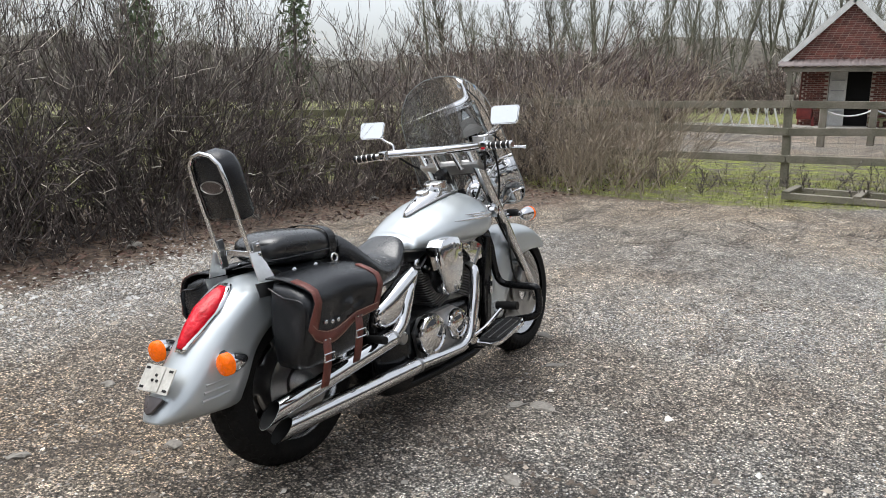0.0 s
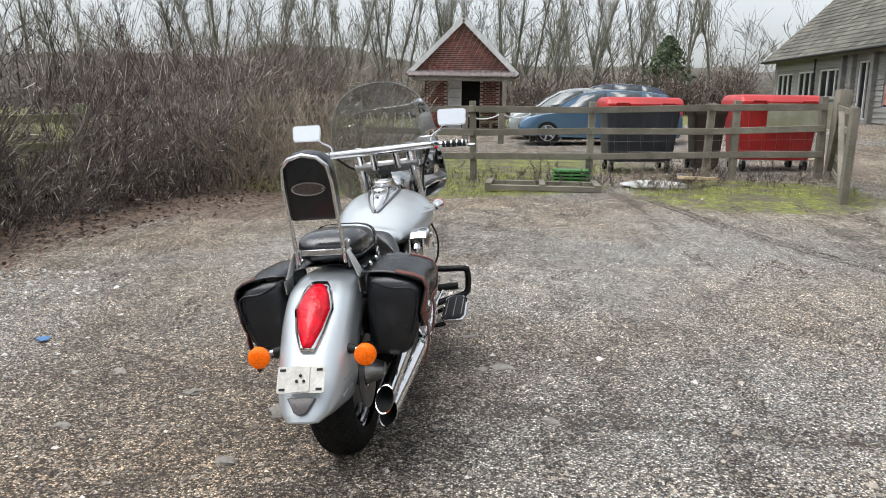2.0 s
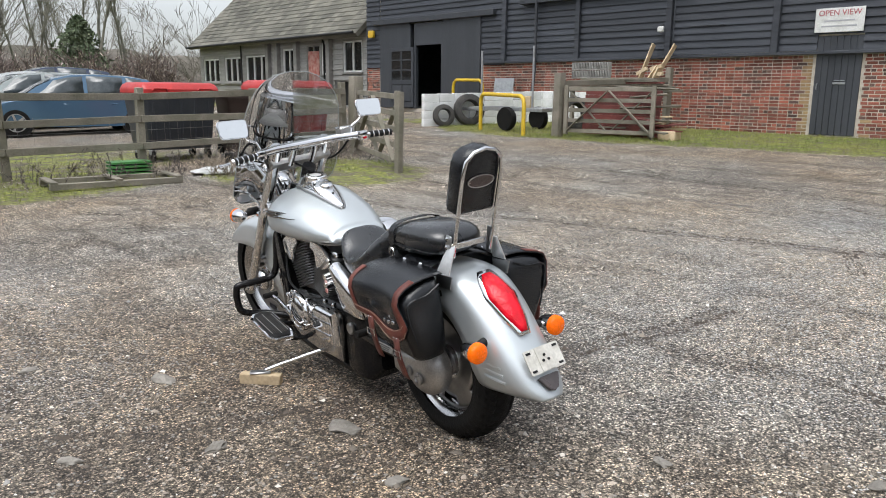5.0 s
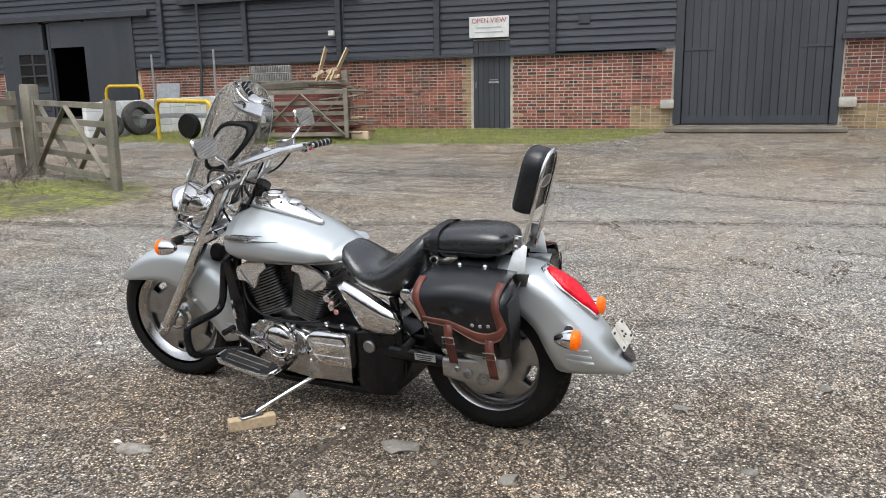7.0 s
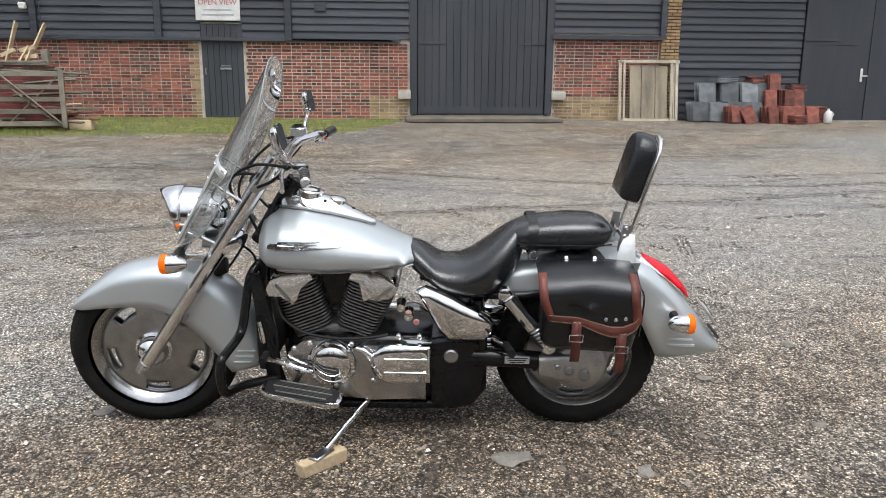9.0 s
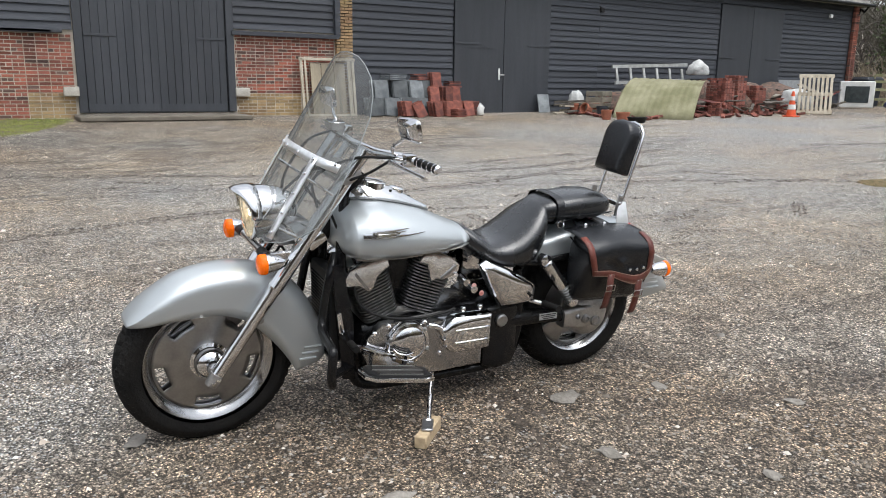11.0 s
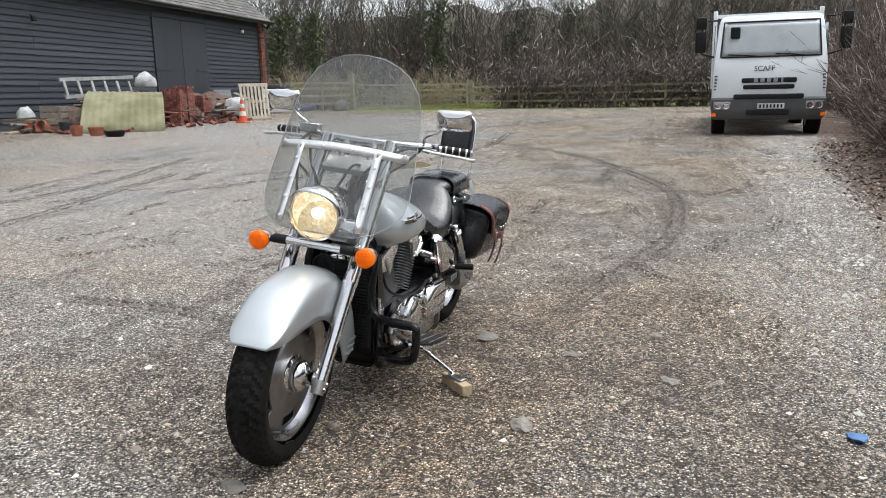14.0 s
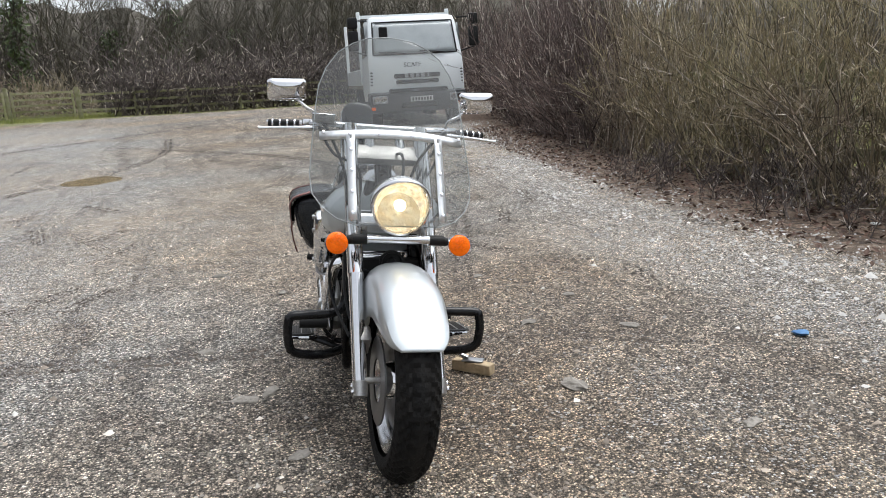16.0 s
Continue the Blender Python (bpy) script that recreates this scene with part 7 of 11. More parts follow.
# ---- fences and gates ----
WEATHERED = mat("weathered_timber", (0.23, 0.205, 0.165), (0.15, 0.14, 0.105), rough=0.85, scale=3, bump=0.5, bscale=40, rand=0.18, stretch=(1, 1, 1))
MOSSYWOOD = mat("mossy_timber", (0.29, 0.275, 0.18), (0.20, 0.205, 0.095), rough=0.9, scale=5, bump=0.5, bscale=40, rand=0.15)
NEWWOOD = mat("new_timber", (0.64, 0.51, 0.34), (0.52, 0.40, 0.25), rough=0.75, scale=6, bump=0.25, bscale=60, rand=0.12)
WIRE = mat("fence_wire", (0.25, 0.25, 0.24), (0.2, 0.17, 0.15), rough=0.5, metal=0.8)


def fence(pts, z_rails, post=(0.11, 0.11, 1.28), label="weathered post-and-rail fence", wood=None, mesh_wire=False):
    """Posts at pts, with rails from post to post at the heights given."""
    wood = wood or WEATHERED
    f = thing("post_and_rail_fence", label, "fence")
    for i, (x, y) in enumerate(pts):
        bm = bmesh.new()
        z = height(x, y)
        h = post[2] * (1 + 0.03 * math.sin(i * 2.3))
        box(bm, (0, 0, h / 2 - 0.15), (post[0], post[1], h + 0.3), Matrix.Translation((x, y, z)) @ Matrix.Rotation(radians(2.0 * math.sin(i * 1.7)), 4, "X"), 0.008)
        part("post", bm, wood, f)
    for i, (a, b) in enumerate(zip(pts, pts[1:])):
        for k, zr in enumerate(z_rails):
            bm = bmesh.new()
            d = Vector((b[0] - a[0], b[1] - a[1], 0)).normalized()
            off = Vector((-d.y, d.x, 0)) * (-0.075)
            j = 0.015 * math.sin(i * 3.1 + k * 2)
            pa = Vector((a[0], a[1], height(*a) + zr + j)) + off + d * 0.003
            pb = Vector((b[0], b[1], height(*b) + zr - j)) + off - d * 0.003
            bar(bm, pa, pb, 0.042, 0.105, bev=0.005)
            part("rail", bm, wood, f)
    if mesh_wire:
        bm = bmesh.new()
        for a, b in zip(pts, pts[1:]):
            A, B = Vector((*a, height(*a))), Vector((*b, height(*b)))
            for k in range(5):
                tube(bm, [A + Vector((0.09, 0, 0.12 + 0.17 * k)), B + Vector((0.09, 0, 0.12 + 0.17 * k))], 0.003, 3)
            n = int((B - A).length / 0.2)
            for k in range(n):
                p = A.lerp(B, k / n) + Vector((0.09, 0, 0))
                tube(bm, [p + Vector((0, 0, 0.05)), p + Vector((0, 0, 0.86))], 0.0022, 3)
        part("wire_mesh", bm, WIRE, f)
    return f


fence([(10.3, 5.2), (10.1, 3.3), (9.95, 1.4), (9.9, -0.52), (9.9, -2.43), (9.9, -4.36), (9.75, -6.15)], (0.40, 0.80, 1.16), mesh_wire=True, label="weathered post-and-rail fence with stock wire")
fence([(9.84, -4.78)], (), label="leaning old fence post beside the bins")
fence([(-30 + 2.3 * i, hedge_foot(-30 + 2.3 * i) + 1.35) for i in range(17)], (0.36, 0.74, 1.08), wood=MOSSYWOOD, label="mossy post-and-rail fence inside the hedge")
fence([(-28.8, -14.6), (-30.3, -13.4), (-31.6, -12.5)], (0.35, 0.72, 1.05, 1.30), wood=MOSSYWOOD, label="mossy post-and-rail fence by the barn corner")
fence([(-33.4, -6.7), (-33.6, -4.4), (-33.6, -2.1), (-33.6, 0.2), (-33.6, 2.5), (-33.6, 4.8), (-33.6, 7.2)], (0.36, 0.72, 1.05), wood=MOSSYWOOD, label="mossy post-and-rail fence along the field")


def field_gate(a, b, h, wood, label, posts=True):
    """A five-bar gate between a and b with crossed braces."""
    g = thing("field_gate", label, "gate", group="timber field gates")
    A, B = Vector((*a, height(*a) + 0.10)), Vector((*b, height(*b) + 0.10))
    up = Vector((0, 0, 1))
    side = (B - A).normalized().cross(up) * 0.045
    for k, u in enumerate((0.06, 0.28, 0.50, 0.72, 0.95)):
        bm = bmesh.new()
        bar(bm, A + up * h * u, B + up * h * u, 0.028, 0.085, bev=0.004)
        part("bar", bm, wood, g)
    for t in (0.02, 0.98):
        bm = bmesh.new()
        p = A.lerp(B, t)
        bar(bm, p - up * 0.02, p + up * (h * 1.03), 0.075, 0.09, up=B - A, bev=0.006)
        part("stile", bm, wood, g)
    for p, q in (((0.04, 0.06), (0.5, 0.93)), ((0.96, 0.06), (0.5, 0.93)), ((0.04, 0.93), (0.48, 0.06)), ((0.96, 0.93), (0.52, 0.06))):
        bm = bmesh.new()
        bar(bm, A.lerp(B, p[0]) + up * h * p[1] + side * (1 if p[1] < 0.5 else -1), A.lerp(B, q[0]) + up * h * q[1] + side * (1 if p[1] < 0.5 else -1), 0.022, 0.075, up=(B - A).cross(up), bev=0.003)
        part("brace", bm, wood, g)
    return g


field_gate((-31.75, -12.2), (-32.62, -9.5), 1.15, MOSSYWOOD, "closed mossy five-bar field gate")
field_gate((-32.72, -9.3), (-33.3, -6.9), 1.15, MOSSYWOOD, "closed mossy five-bar field gate")
for x, y, h, w in ((-31.65, -12.35, 1.75, 0.24), (-32.67, -9.4, 1.45, 0.16), (-33.4, -6.75, 1.4, 0.16), (9.62, -6.32, 1.42, 0.20), (9.0, -11.45, 1.42, 0.19), (8.35, -14.85, 1.5, 0.15), (6.93, -5.2, 1.22, 0.10)):
    gp = bmesh.new()
    box(gp, (0, 0, h / 2 - 0.2), (w, w, h + 0.4), Matrix.Translation((x, y, height(x, y))) @ Matrix.Rotation(radians(1.5), 4, "X"), 0.02, 2)
    tagged(part("gate_post", gp, MOSSYWOOD if x < 0 else WEATHERED), "thick weathered timber gate post", "gate post", "timber gate posts")
field_gate((9.4, -6.2), (6.98, -5.24), 1.10, WEATHERED, "old timber gate standing open")
field_gate((8.85, -11.5), (6.85, -12.0), 1.02, WEATHERED, "grey timber gate with crossed braces")
bm = bmesh.new()
bar(bm, (9.0, -11.45, height(9.2, -11.5) + 1.18), (8.35, -14.85, height(8.3, -14.8) + 1.20), 0.07, 0.12, bev=0.006)
tagged(part("top_rail", bm, WEATHERED), "heavy weathered rail above the gate", "rail")

# ---- brick shed with a porch ----
SHED_X = 28.0
SHEDBRICK = mat("shed_brick", (0.19, 0.066, 0.05), (0.115, 0.047, 0.04), rough=0.9, scale=2, bump=0.4, bscale=50, rand=0.4, island=True)
SHEDTILE = mat("shed_tile", (0.15, 0.10, 0.085), (0.11, 0.08, 0.07), rough=0.85, scale=3, bump=0.4, bscale=30)
shed = thing("brick_shed", "small gabled red brick shed with a porch on timber posts", "shed")
sz0 = height(SHED_X, 0) - 0.12
bm = bmesh.new()
for y0, y1, z0, z1 in ((0.42, 1.28, sz0, 2.5), (-1.72, -0.92, sz0, 2.5), (-0.92, 0.42, 2.2, 2.5)):
    box(bm, (SHED_X + 1.1, (y0 + y1) / 2, (z0 + z1) / 2), (0.2, y1 - y0, z1 - z0))
a = [(SHED_X + d, y, z) for d in (0.0, 0.22) for y, z in ((1.85, 2.45), (-2.25, 2.45), (-0.2, 4.45))]
loft(bm, [a[:3], a[3:]])
part("brick_wall", bm, MORTAR, shed)
bm = bmesh.new()
box(bm, (SHED_X + 2.6, 1.25, 1.3), (3.0, 0.2, 2.5))
box(bm, (SHED_X + 2.6, -1.72, 1.3), (3.0, 0.2, 2.5))
box(bm, (SHED_X + 4.1, -0.2, 1.3), (0.2, 3.0, 2.5))
part("side_wall", bm, SHEDBRICK, shed)
vs, fs = [], []
rng = random.Random(5)


def add_brick(vs, fs, c, s, normal_axis):
    k = len(vs)
    j = rng.uniform(0, 0.006)
    for i in (-0.5, 0.5):
        for t in (-0.5, 0.5):
            for u in (-0.5, 0.5):
                p = [c[0] + s[0] * i, c[1] + s[1] * t, c[2] + s[2] * u]
                p[normal_axis] += j
                vs.append(p)
    fs += [(k + q[0], k + q[1], k + q[2], k + q[3]) for q in ((0, 1, 3, 2), (4, 6, 7, 5), (0, 4, 5, 1), (2, 3, 7, 6), (0, 2, 6, 4), (1, 5, 7, 3))]


row = 0
z = 2.50
while z < 4.35:
    half = (4.42 - z) * 1.03
    y = -0.2 - half + (0.11 if row % 2 else 0)
    while y < -0.2 + half - 0.1:
        add_brick(vs, fs, (SHED_X - 0.004, y + 0.11, z + 0.0325), (0.02, 0.213, 0.063), 0)
        y += 0.225
    z += 0.075
    row += 1
for y0, y1 in ((0.44, 1.26), (-1.70, -0.94)):
    z, row = sz0 + 0.02, 0
    while z < 2.2:
        y = y0 + (0.11 if row % 2 else 0)
        while y < y1 - 0.1:
            add_brick(vs, fs, (SHED_X + 0.996, y + 0.11, z + 0.0325), (0.02, min(0.213, y1 - y), 0.063), 0)
            y += 0.225
        z += 0.075
        row += 1
tagged(from_arrays("bricks", vs, fs, SHEDBRICK, shed), kind="stuff")
for s in (-1, 1):
    bm = bmesh.new()
    bar(bm, (SHED_X - 0.15, -0.2, 4.52), (SHED_X - 0.15, -0.2 + s * 2.16, 2.40), 0.19, 0.05, up=(1, 0, 0))
    part("barge_board", bm, WHITEPAINT, shed)
    bm = bmesh.new()
    loft(bm, [[(x, -0.2, 4.66), (x, -0.2 + s * 2.25, 2.42), (x, -0.2 + s * 2.22, 2.34), (x, -0.2, 4.56)] for x in (SHED_X - 0.12, SHED_X + 4.3)])
    part("roof_slope", bm, SHEDTILE, shed)
bm = bmesh.new()
rows_ = []
for i in range(61):
    y = 1.95 - 4.2 * i / 60
    dz = 0.022 * math.sin(i * 2.1)
    rows_.append([(SHED_X - 0.65, y, 2.33 + dz), (SHED_X + 0.05, y, 2.60 + dz)])
loft(bm, rows_, closed=False)
part("porch_roof", bm, mat("ribbed_porch_sheet", (0.20, 0.165, 0.155), (0.15, 0.12, 0.115), rough=0.6, scale=4), shed, solid=0.02)
bm = bmesh.new()
box(bm, (SHED_X - 0.5, -0.2, 2.22), (0.12, 3.9, 0.16), None, 0.01)
part("porch_beam", bm, WEATHERED, shed)
for y in (1.55, -1.85):
    bm = bmesh.new()
    box(bm, (SHED_X - 0.5, y, 1.1), (0.14, 0.14, 2.2), None, 0.01)
    part("porch_post", bm, WEATHERED, shed)
bm = bmesh.new()
box(bm, (SHED_X + 0.4, -0.2, sz0 + 0.06), (2.0, 3.6, 0.14), None, 0.02)
part("step", bm, STONE, shed)
bm = bmesh.new()
box(bm, (SHED_X + 1.12, 0.12, 1.25), (0.05, 0.56, 2.0))
part("open_door", bm, WHITEPAINT, shed)
for k in range(4):
    bm = bmesh.new()
    box(bm, (SHED_X + 1.06, 0.12, 0.8 + 0.36 * k), (0.10, 0.42, 0.03))
    part("shelf", bm, GALV, shed)
# black sheet put in for the shade inside the shed
bm = bmesh.new()
box(bm, (SHED_X + 1.6, -0.2, 1.2), (0.05, 2.9, 2.4))
part("inside_shade", bm, INSIDESHADE, shed)
RUSTRED = mat("red_machinery", (0.22, 0.03, 0.025), (0.13, 0.02, 0.018), rough=0.5, scale=6, bump=0.2, bscale=40)
mach = thing("garden_machine", "red garden machine under the shed porch", "machine")
for c, s in (((SHED_X + 0.4, 1.05, 0.75), (0.5, 0.5, 0.5)), ((SHED_X + 0.3, 0.85, 1.05), (0.25, 0.6, 0.12)), ((SHED_X + 0.3, 0.75, 0.4), (0.2, 0.1, 0.4))):
    bm = bmesh.new()
    box(bm, c, s, None, 0.05, 2)
    part("machine_body", bm, RUSTRED, mach)
for y0 in (-1.6, -1.2):
    bench = thing("timber_bench", "weathered slatted bench outside the shed", "bench")
    for z, d in ((0.55, 0.0), (0.75, -0.15), (0.95, -0.22)):
        bm = bmesh.new()
        bar(bm, (SHED_X + 0.7 - d, y0 - 0.2, z), (SHED_X + 0.7 - d, y0 + 0.25, z), 0.03, 0.08)
        part("slat", bm, MOSSYWOOD, bench)
    for yy in (y0 - 0.15, y0 + 0.2):
        bm = bmesh.new()
        box(bm, (SHED_X + 0.8, yy, 0.35), (0.3, 0.05, 0.45))
        part("leg", bm, MOSSYWOOD, bench)
trestle = thing("white_trestle", "white painted timber trestle stored by the shed", "trestle")
for y in (3.6, 3.0, 2.4, 2.1):
    bm = bmesh.new()
    bar(bm, (26.5, y, 0.15), (26.5, y - 0.25 * (1 if y > 2.7 else 0.3), 1.0), 0.05, 0.07, up=(1, 0, 0))
    bar(bm, (26.5, y - 0.5, 0.15), (26.5, y - 0.25, 1.0), 0.05, 0.07, up=(1, 0, 0))
    part("leg", bm, WHITEPAINT, trestle)
bm = bmesh.new()
box(bm, (26.5, 2.75, 1.0), (0.10, 1.9, 0.08))
box(bm, (26.5, 2.75, 0.3), (0.06, 1.9, 0.06))
part("top_bar", bm, WHITEPAINT, trestle)
for i, (x, y) in enumerate(((17.8, -0.35), (18.6, -1.35), (19.5, -2.3), (20.4, -3.2))):
    bm = bmesh.new()
    box(bm, (x, y, height(x, y) + 0.42), (0.16, 0.16, 1.0), None, 0.02)
    tagged(part("bollard", bm, WEATHERED), "short timber bollard with a slack white rope", "bollard", "rope bollards")
    if i:
        a_, b_ = Vector((*prev, height(*prev) + 0.85)), Vector((x, y, height(x, y) + 0.85))
        bm = bmesh.new()
        tube(bm, [a_.lerp(b_, t) - Vector((0, 0, 0.6 * t * (1 - t))) for t in [k / 8 for k in range(9)]], 0.02, 6)
        tagged(part("rope", bm, WHITEPAINT), "slack white rope between bollards", "rope")
    prev = (x, y)

# ---- wheeled bins ----
REDLID = mat("red_plastic", (0.46, 0.028, 0.026), (0.37, 0.022, 0.020), rough=0.38, scale=3, bump=0.05, bscale=40)
NAVYBIN = mat("dark_bin_plastic", (0.022, 0.026, 0.034), (0.035, 0.038, 0.045), rough=0.45, scale=3, bump=0.08, bscale=40)
BROWNBIN = mat("brown_bin_plastic", (0.05, 0.032, 0.028), (0.04, 0.026, 0.022), rough=0.5, scale=3)


def big_bin(cx, cy, w, body_mat, lid_mat, label):
    """Four-wheeled commercial bin with a domed lid; w across y."""
    z = height(cx, cy)
    b = thing("wheeled_bin", label, "bin", Matrix.Translation((cx, cy, z)))
    bm = bmesh.new()
    loft(bm, [[(x * k, y * k, zz) for x, y in rrect(1.0, w, 0.08)] for zz, k in ((0.20, 0.82), (0.26, 0.86), (0.8, 0.93), (1.10, 0.98), (1.12, 1.03), (1.16, 1.03))])
    body = part("bin_body", bm, body_mat, b)
    for k in range(5):
        bm = bmesh.new()
        yk = (-0.4 + 0.2 * k) * w
        bar(bm, (-0.435, yk * 0.86, 0.30), (-0.478, yk * 0.96, 1.05), 0.035, 0.02, up=(1, 0, 0), bev=0.004)
        part("rib", bm, body_mat, body)
    bm = bmesh.new()
    loft(bm, [[(x * kx, y * k, zz) for x, y in rrect(1.08, w * 1.05, 0.09)] for zz, k, kx in ((1.16, 1.0, 1.0), (1.22, 1.0, 1.0), (1.30, 0.96, 0.88), (1.335, 0.9, 0.7), (1.34, 0.6, 0.3))])
    lid = part("lid", bm, lid_mat, b, "red domed lid")
    for yk in (-0.3, 0.3):
        bm = bmesh.new()
        tube(bm, [(-0.56, yk * w - 0.12, 1.2), (-0.60, yk * w - 0.10, 1.23), (-0.60, yk * w + 0.10, 1.23), (-0.56, yk * w + 0.12, 1.2)], 0.018, 8)
        part("lid_handle", bm, lid_mat, lid)
    for sx in (-0.32, 0.32):
        for sy in (-0.38, 0.38):
            bm = bmesh.new()
            lathe(bm, [(0.095, -0.03), (0.10, -0.02), (0.10, 0.02), (0.095, 0.03)], 16, Matrix.Translation((sx, sy * w, 0.10)) @ ALONG_Y)
            wl_ = part("wheel", bm, RUBBER, b)
            bm = bmesh.new()
            box(bm, (sx, sy * w, 0.16), (0.10, 0.08, 0.10), None, 0.01)
            part("castor_fork", bm, GALV, wl_)
    return b


big_bin(11.25, -3.50, 1.32, NAVYBIN, REDLID, "dark blue wheeled bin with a red lid")
rb = big_bin(11.25, -5.87, 1.42, REDLID, REDLID, "red wheeled bin with a red domed lid")
bm = bmesh.new()
box(bm, (10.6, -6.15, height(10.6, -6.1) + 0.98), (0.03, 1.15, 0.42))
tagged(part("pale_board", bm, mat("lichen_board", (0.36, 0.35, 0.27), (0.28, 0.28, 0.18), rough=0.85, scale=5)), "pale weathered board leaning by the fence", "board")
small = thing("wheelie_bin", "small dark brown wheelie bin", "bin", Matrix.Translation((11.2, -4.72, height(11.2, -4.7))))
bm = bmesh.new()
loft(bm, [[(x * k, y * k, zz) for x, y in rrect(0.56, 0.56, 0.06)] for zz, k in ((0.06, 0.76), (0.5, 0.86), (0.98, 0.98), (1.0, 1.03), (1.04, 1.03))])
part("bin_body", bm, BROWNBIN, small)
bm = bmesh.new()
loft(bm, [[(x * k, y * k, zz) for x, y in rrect(0.60, 0.60, 0.06)] for zz, k in ((1.04, 1.0), (1.08, 1.0), (1.11, 0.85))])
part("lid", bm, BROWNBIN, small)
for sy in (-0.22, 0.22):
    bm = bmesh.new()
    lathe(bm, [(0.10, -0.03), (0.10, 0.03)], 14, Matrix.Translation((0.22, sy, 0.10)) @ ALONG_Y)
    part("wheel", bm, RUBBER, small)
for sy in (-0.2, 0.2):
    bm = bmesh.new()
    box(bm, (-0.2, sy, 0.05), (0.08, 0.06, 0.12))
    part("foot", bm, BROWNBIN, small)

# ---- cars ----
def paint(name, col):
    return mat(name, col, tuple(c * 0.93 for c in col), rough=0.22, metal=0.35, scale=1.5, fine=0.02, coat=0.8, rvar=0.04)


CARGLASS = mat("car_glass", (0.035, 0.045, 0.048), (0.06, 0.07, 0.074), rough=0.05, rvar=0.03, coat=0.6)


def car(name, m, length, width, hgt, colour, label):
    """A parked car along its own x axis, nose at +x."""
    c = thing(name, label, "car", m)
    L, W, H = length, width, hgt
    belt = 0.62 * H
    low = [(-0.5, 0.30), (-0.495, 0.50), (-0.485, belt / H - 0.03), (-0.40, belt / H), (0.22, belt / H - 0.01), (0.34, belt / H - 0.06), (0.45, belt / H - 0.12), (0.49, 0.40), (0.5, 0.28), (0.48, 0.16), (0.2, 0.14), (-0.2, 0.14), (-0.48, 0.17)]
    ctr = (0.0, 0.36)

    def ring(y, k):
        return [((ctr[0] + (px - ctr[0]) * k) * L, y, (ctr[1] + (pz - ctr[1]) * (0.4 + 0.6 * k)) * H) for px, pz in low]
    bm = bmesh.new()
    loft(bm, [ring(-W / 2, 0.955), ring(-W * 0.485, 0.985), ring(-W * 0.40, 1.0), ring(0, 1.006), ring(W * 0.40, 1.0), ring(W * 0.485, 0.985), ring(W / 2, 0.955)])
    body = part("car_body", bm, colour, c, smooth=50)
    b0 = belt / H
    top = [(-0.478, b0 - 0.02), (-0.445, 0.80), (-0.385, 0.925), (-0.28, 0.975), (-0.10, 1.0), (0.02, 0.985), (0.105, 0.93), (0.20, 0.79), (0.29, b0 - 0.02)]
    wide = [0.95, 0.86, 0.78, 0.745, 0.735, 0.735, 0.76, 0.85, 0.95]

    def shell(px, f, lift=0.0):
        """A point of the cabin, f from one flank over the roof to the other."""
        z = float(np.interp(px, [q[0] for q in top], [q[1] for q in top])) * H
        w = W / 2 * float(np.interp(z / H, [b0 - 0.02, 1.0], [0.95, 0.735]))
        return Vector((px * L, w * f, z + 0.03 * (1 - abs(f) ** 3)))

    def flank(px, u, s_, lift=0.006):
        """A point of the cabin's side, u from the belt up to the roof's edge."""
        z0, z1 = belt + 0.02, float(np.interp(px, [q[0] for q in top], [q[1] for q in top])) * H - 0.035
        z = z0 + (z1 - z0) * u
        return (px * L, s_ * (W / 2 * float(np.interp(z / H, [b0 - 0.02, 1.0], [0.95, 0.735])) + lift), z)

    bm = bmesh.new()
    pxs = [-0.478, -0.462, -0.445, -0.415, -0.385, -0.33, -0.28, -0.19, -0.10, -0.04, 0.02, 0.06, 0.105, 0.15, 0.20, 0.245, 0.29]
    loft(bm, [[(px * L, -W * 0.475, belt - 0.05)] + [shell(px, f) for f in (-1, -0.9, -0.5, 0, 0.5, 0.9, 1)] + [(px * L, W * 0.475, belt - 0.05)] for px in pxs])
    part("cabin", bm, colour, c, smooth=40)
    for nm, span in (("windscreen", (0.118, 0.15, 0.20, 0.245, 0.282)), ("rear_window", (-0.468, -0.445, -0.415, -0.392))):
        bm = bmesh.new()
        loft(bm, [[shell(px, f) + Vector((0.012 if px > 0 else -0.012, 0, 0.010)) for f in (-0.86, -0.5, 0, 0.5, 0.86)] for px in span], closed=False)
        part(nm, bm, CARGLASS, c, solid=0.006)
    for s in (-1, 1):
        for a0, a1, b_0, b_1 in ((0.235, 0.115, -0.035, -0.035), (-0.055, -0.055, -0.245, -0.245), (-0.265, -0.265, -0.395, -0.345)):
            bm = bmesh.new()
            loft(bm, [[flank(a0 + (a1 - a0) * u + ((b_0 + (b_1 - b_0) * u) - (a0 + (a1 - a0) * u)) * t, u, s) for t in (0, 0.5, 1)] for u in (0, 0.33, 0.66, 1)], closed=False)
            part("side_window", bm, CARGLASS, c, solid=0.006)
        for px in (-0.24, 0.02, 0.24):
            bm = bmesh.new()
            bar(bm, (px * L, s * W * 0.4925, 0.24 * H), (px * L, s * W * 0.4925, belt - 0.05), 0.006, 0.008, up=(1, 0, 0))
            part("door_seam", bm, BLACKPAINT, body)
        for px in (-0.19, 0.06):
            bm = bmesh.new()
            box(bm, (px * L, s * W * 0.497, belt - 0.16), (0.16, 0.03, 0.03), None, 0.01)
            part("door_handle", bm, colour, body)
        bm = bmesh.new()
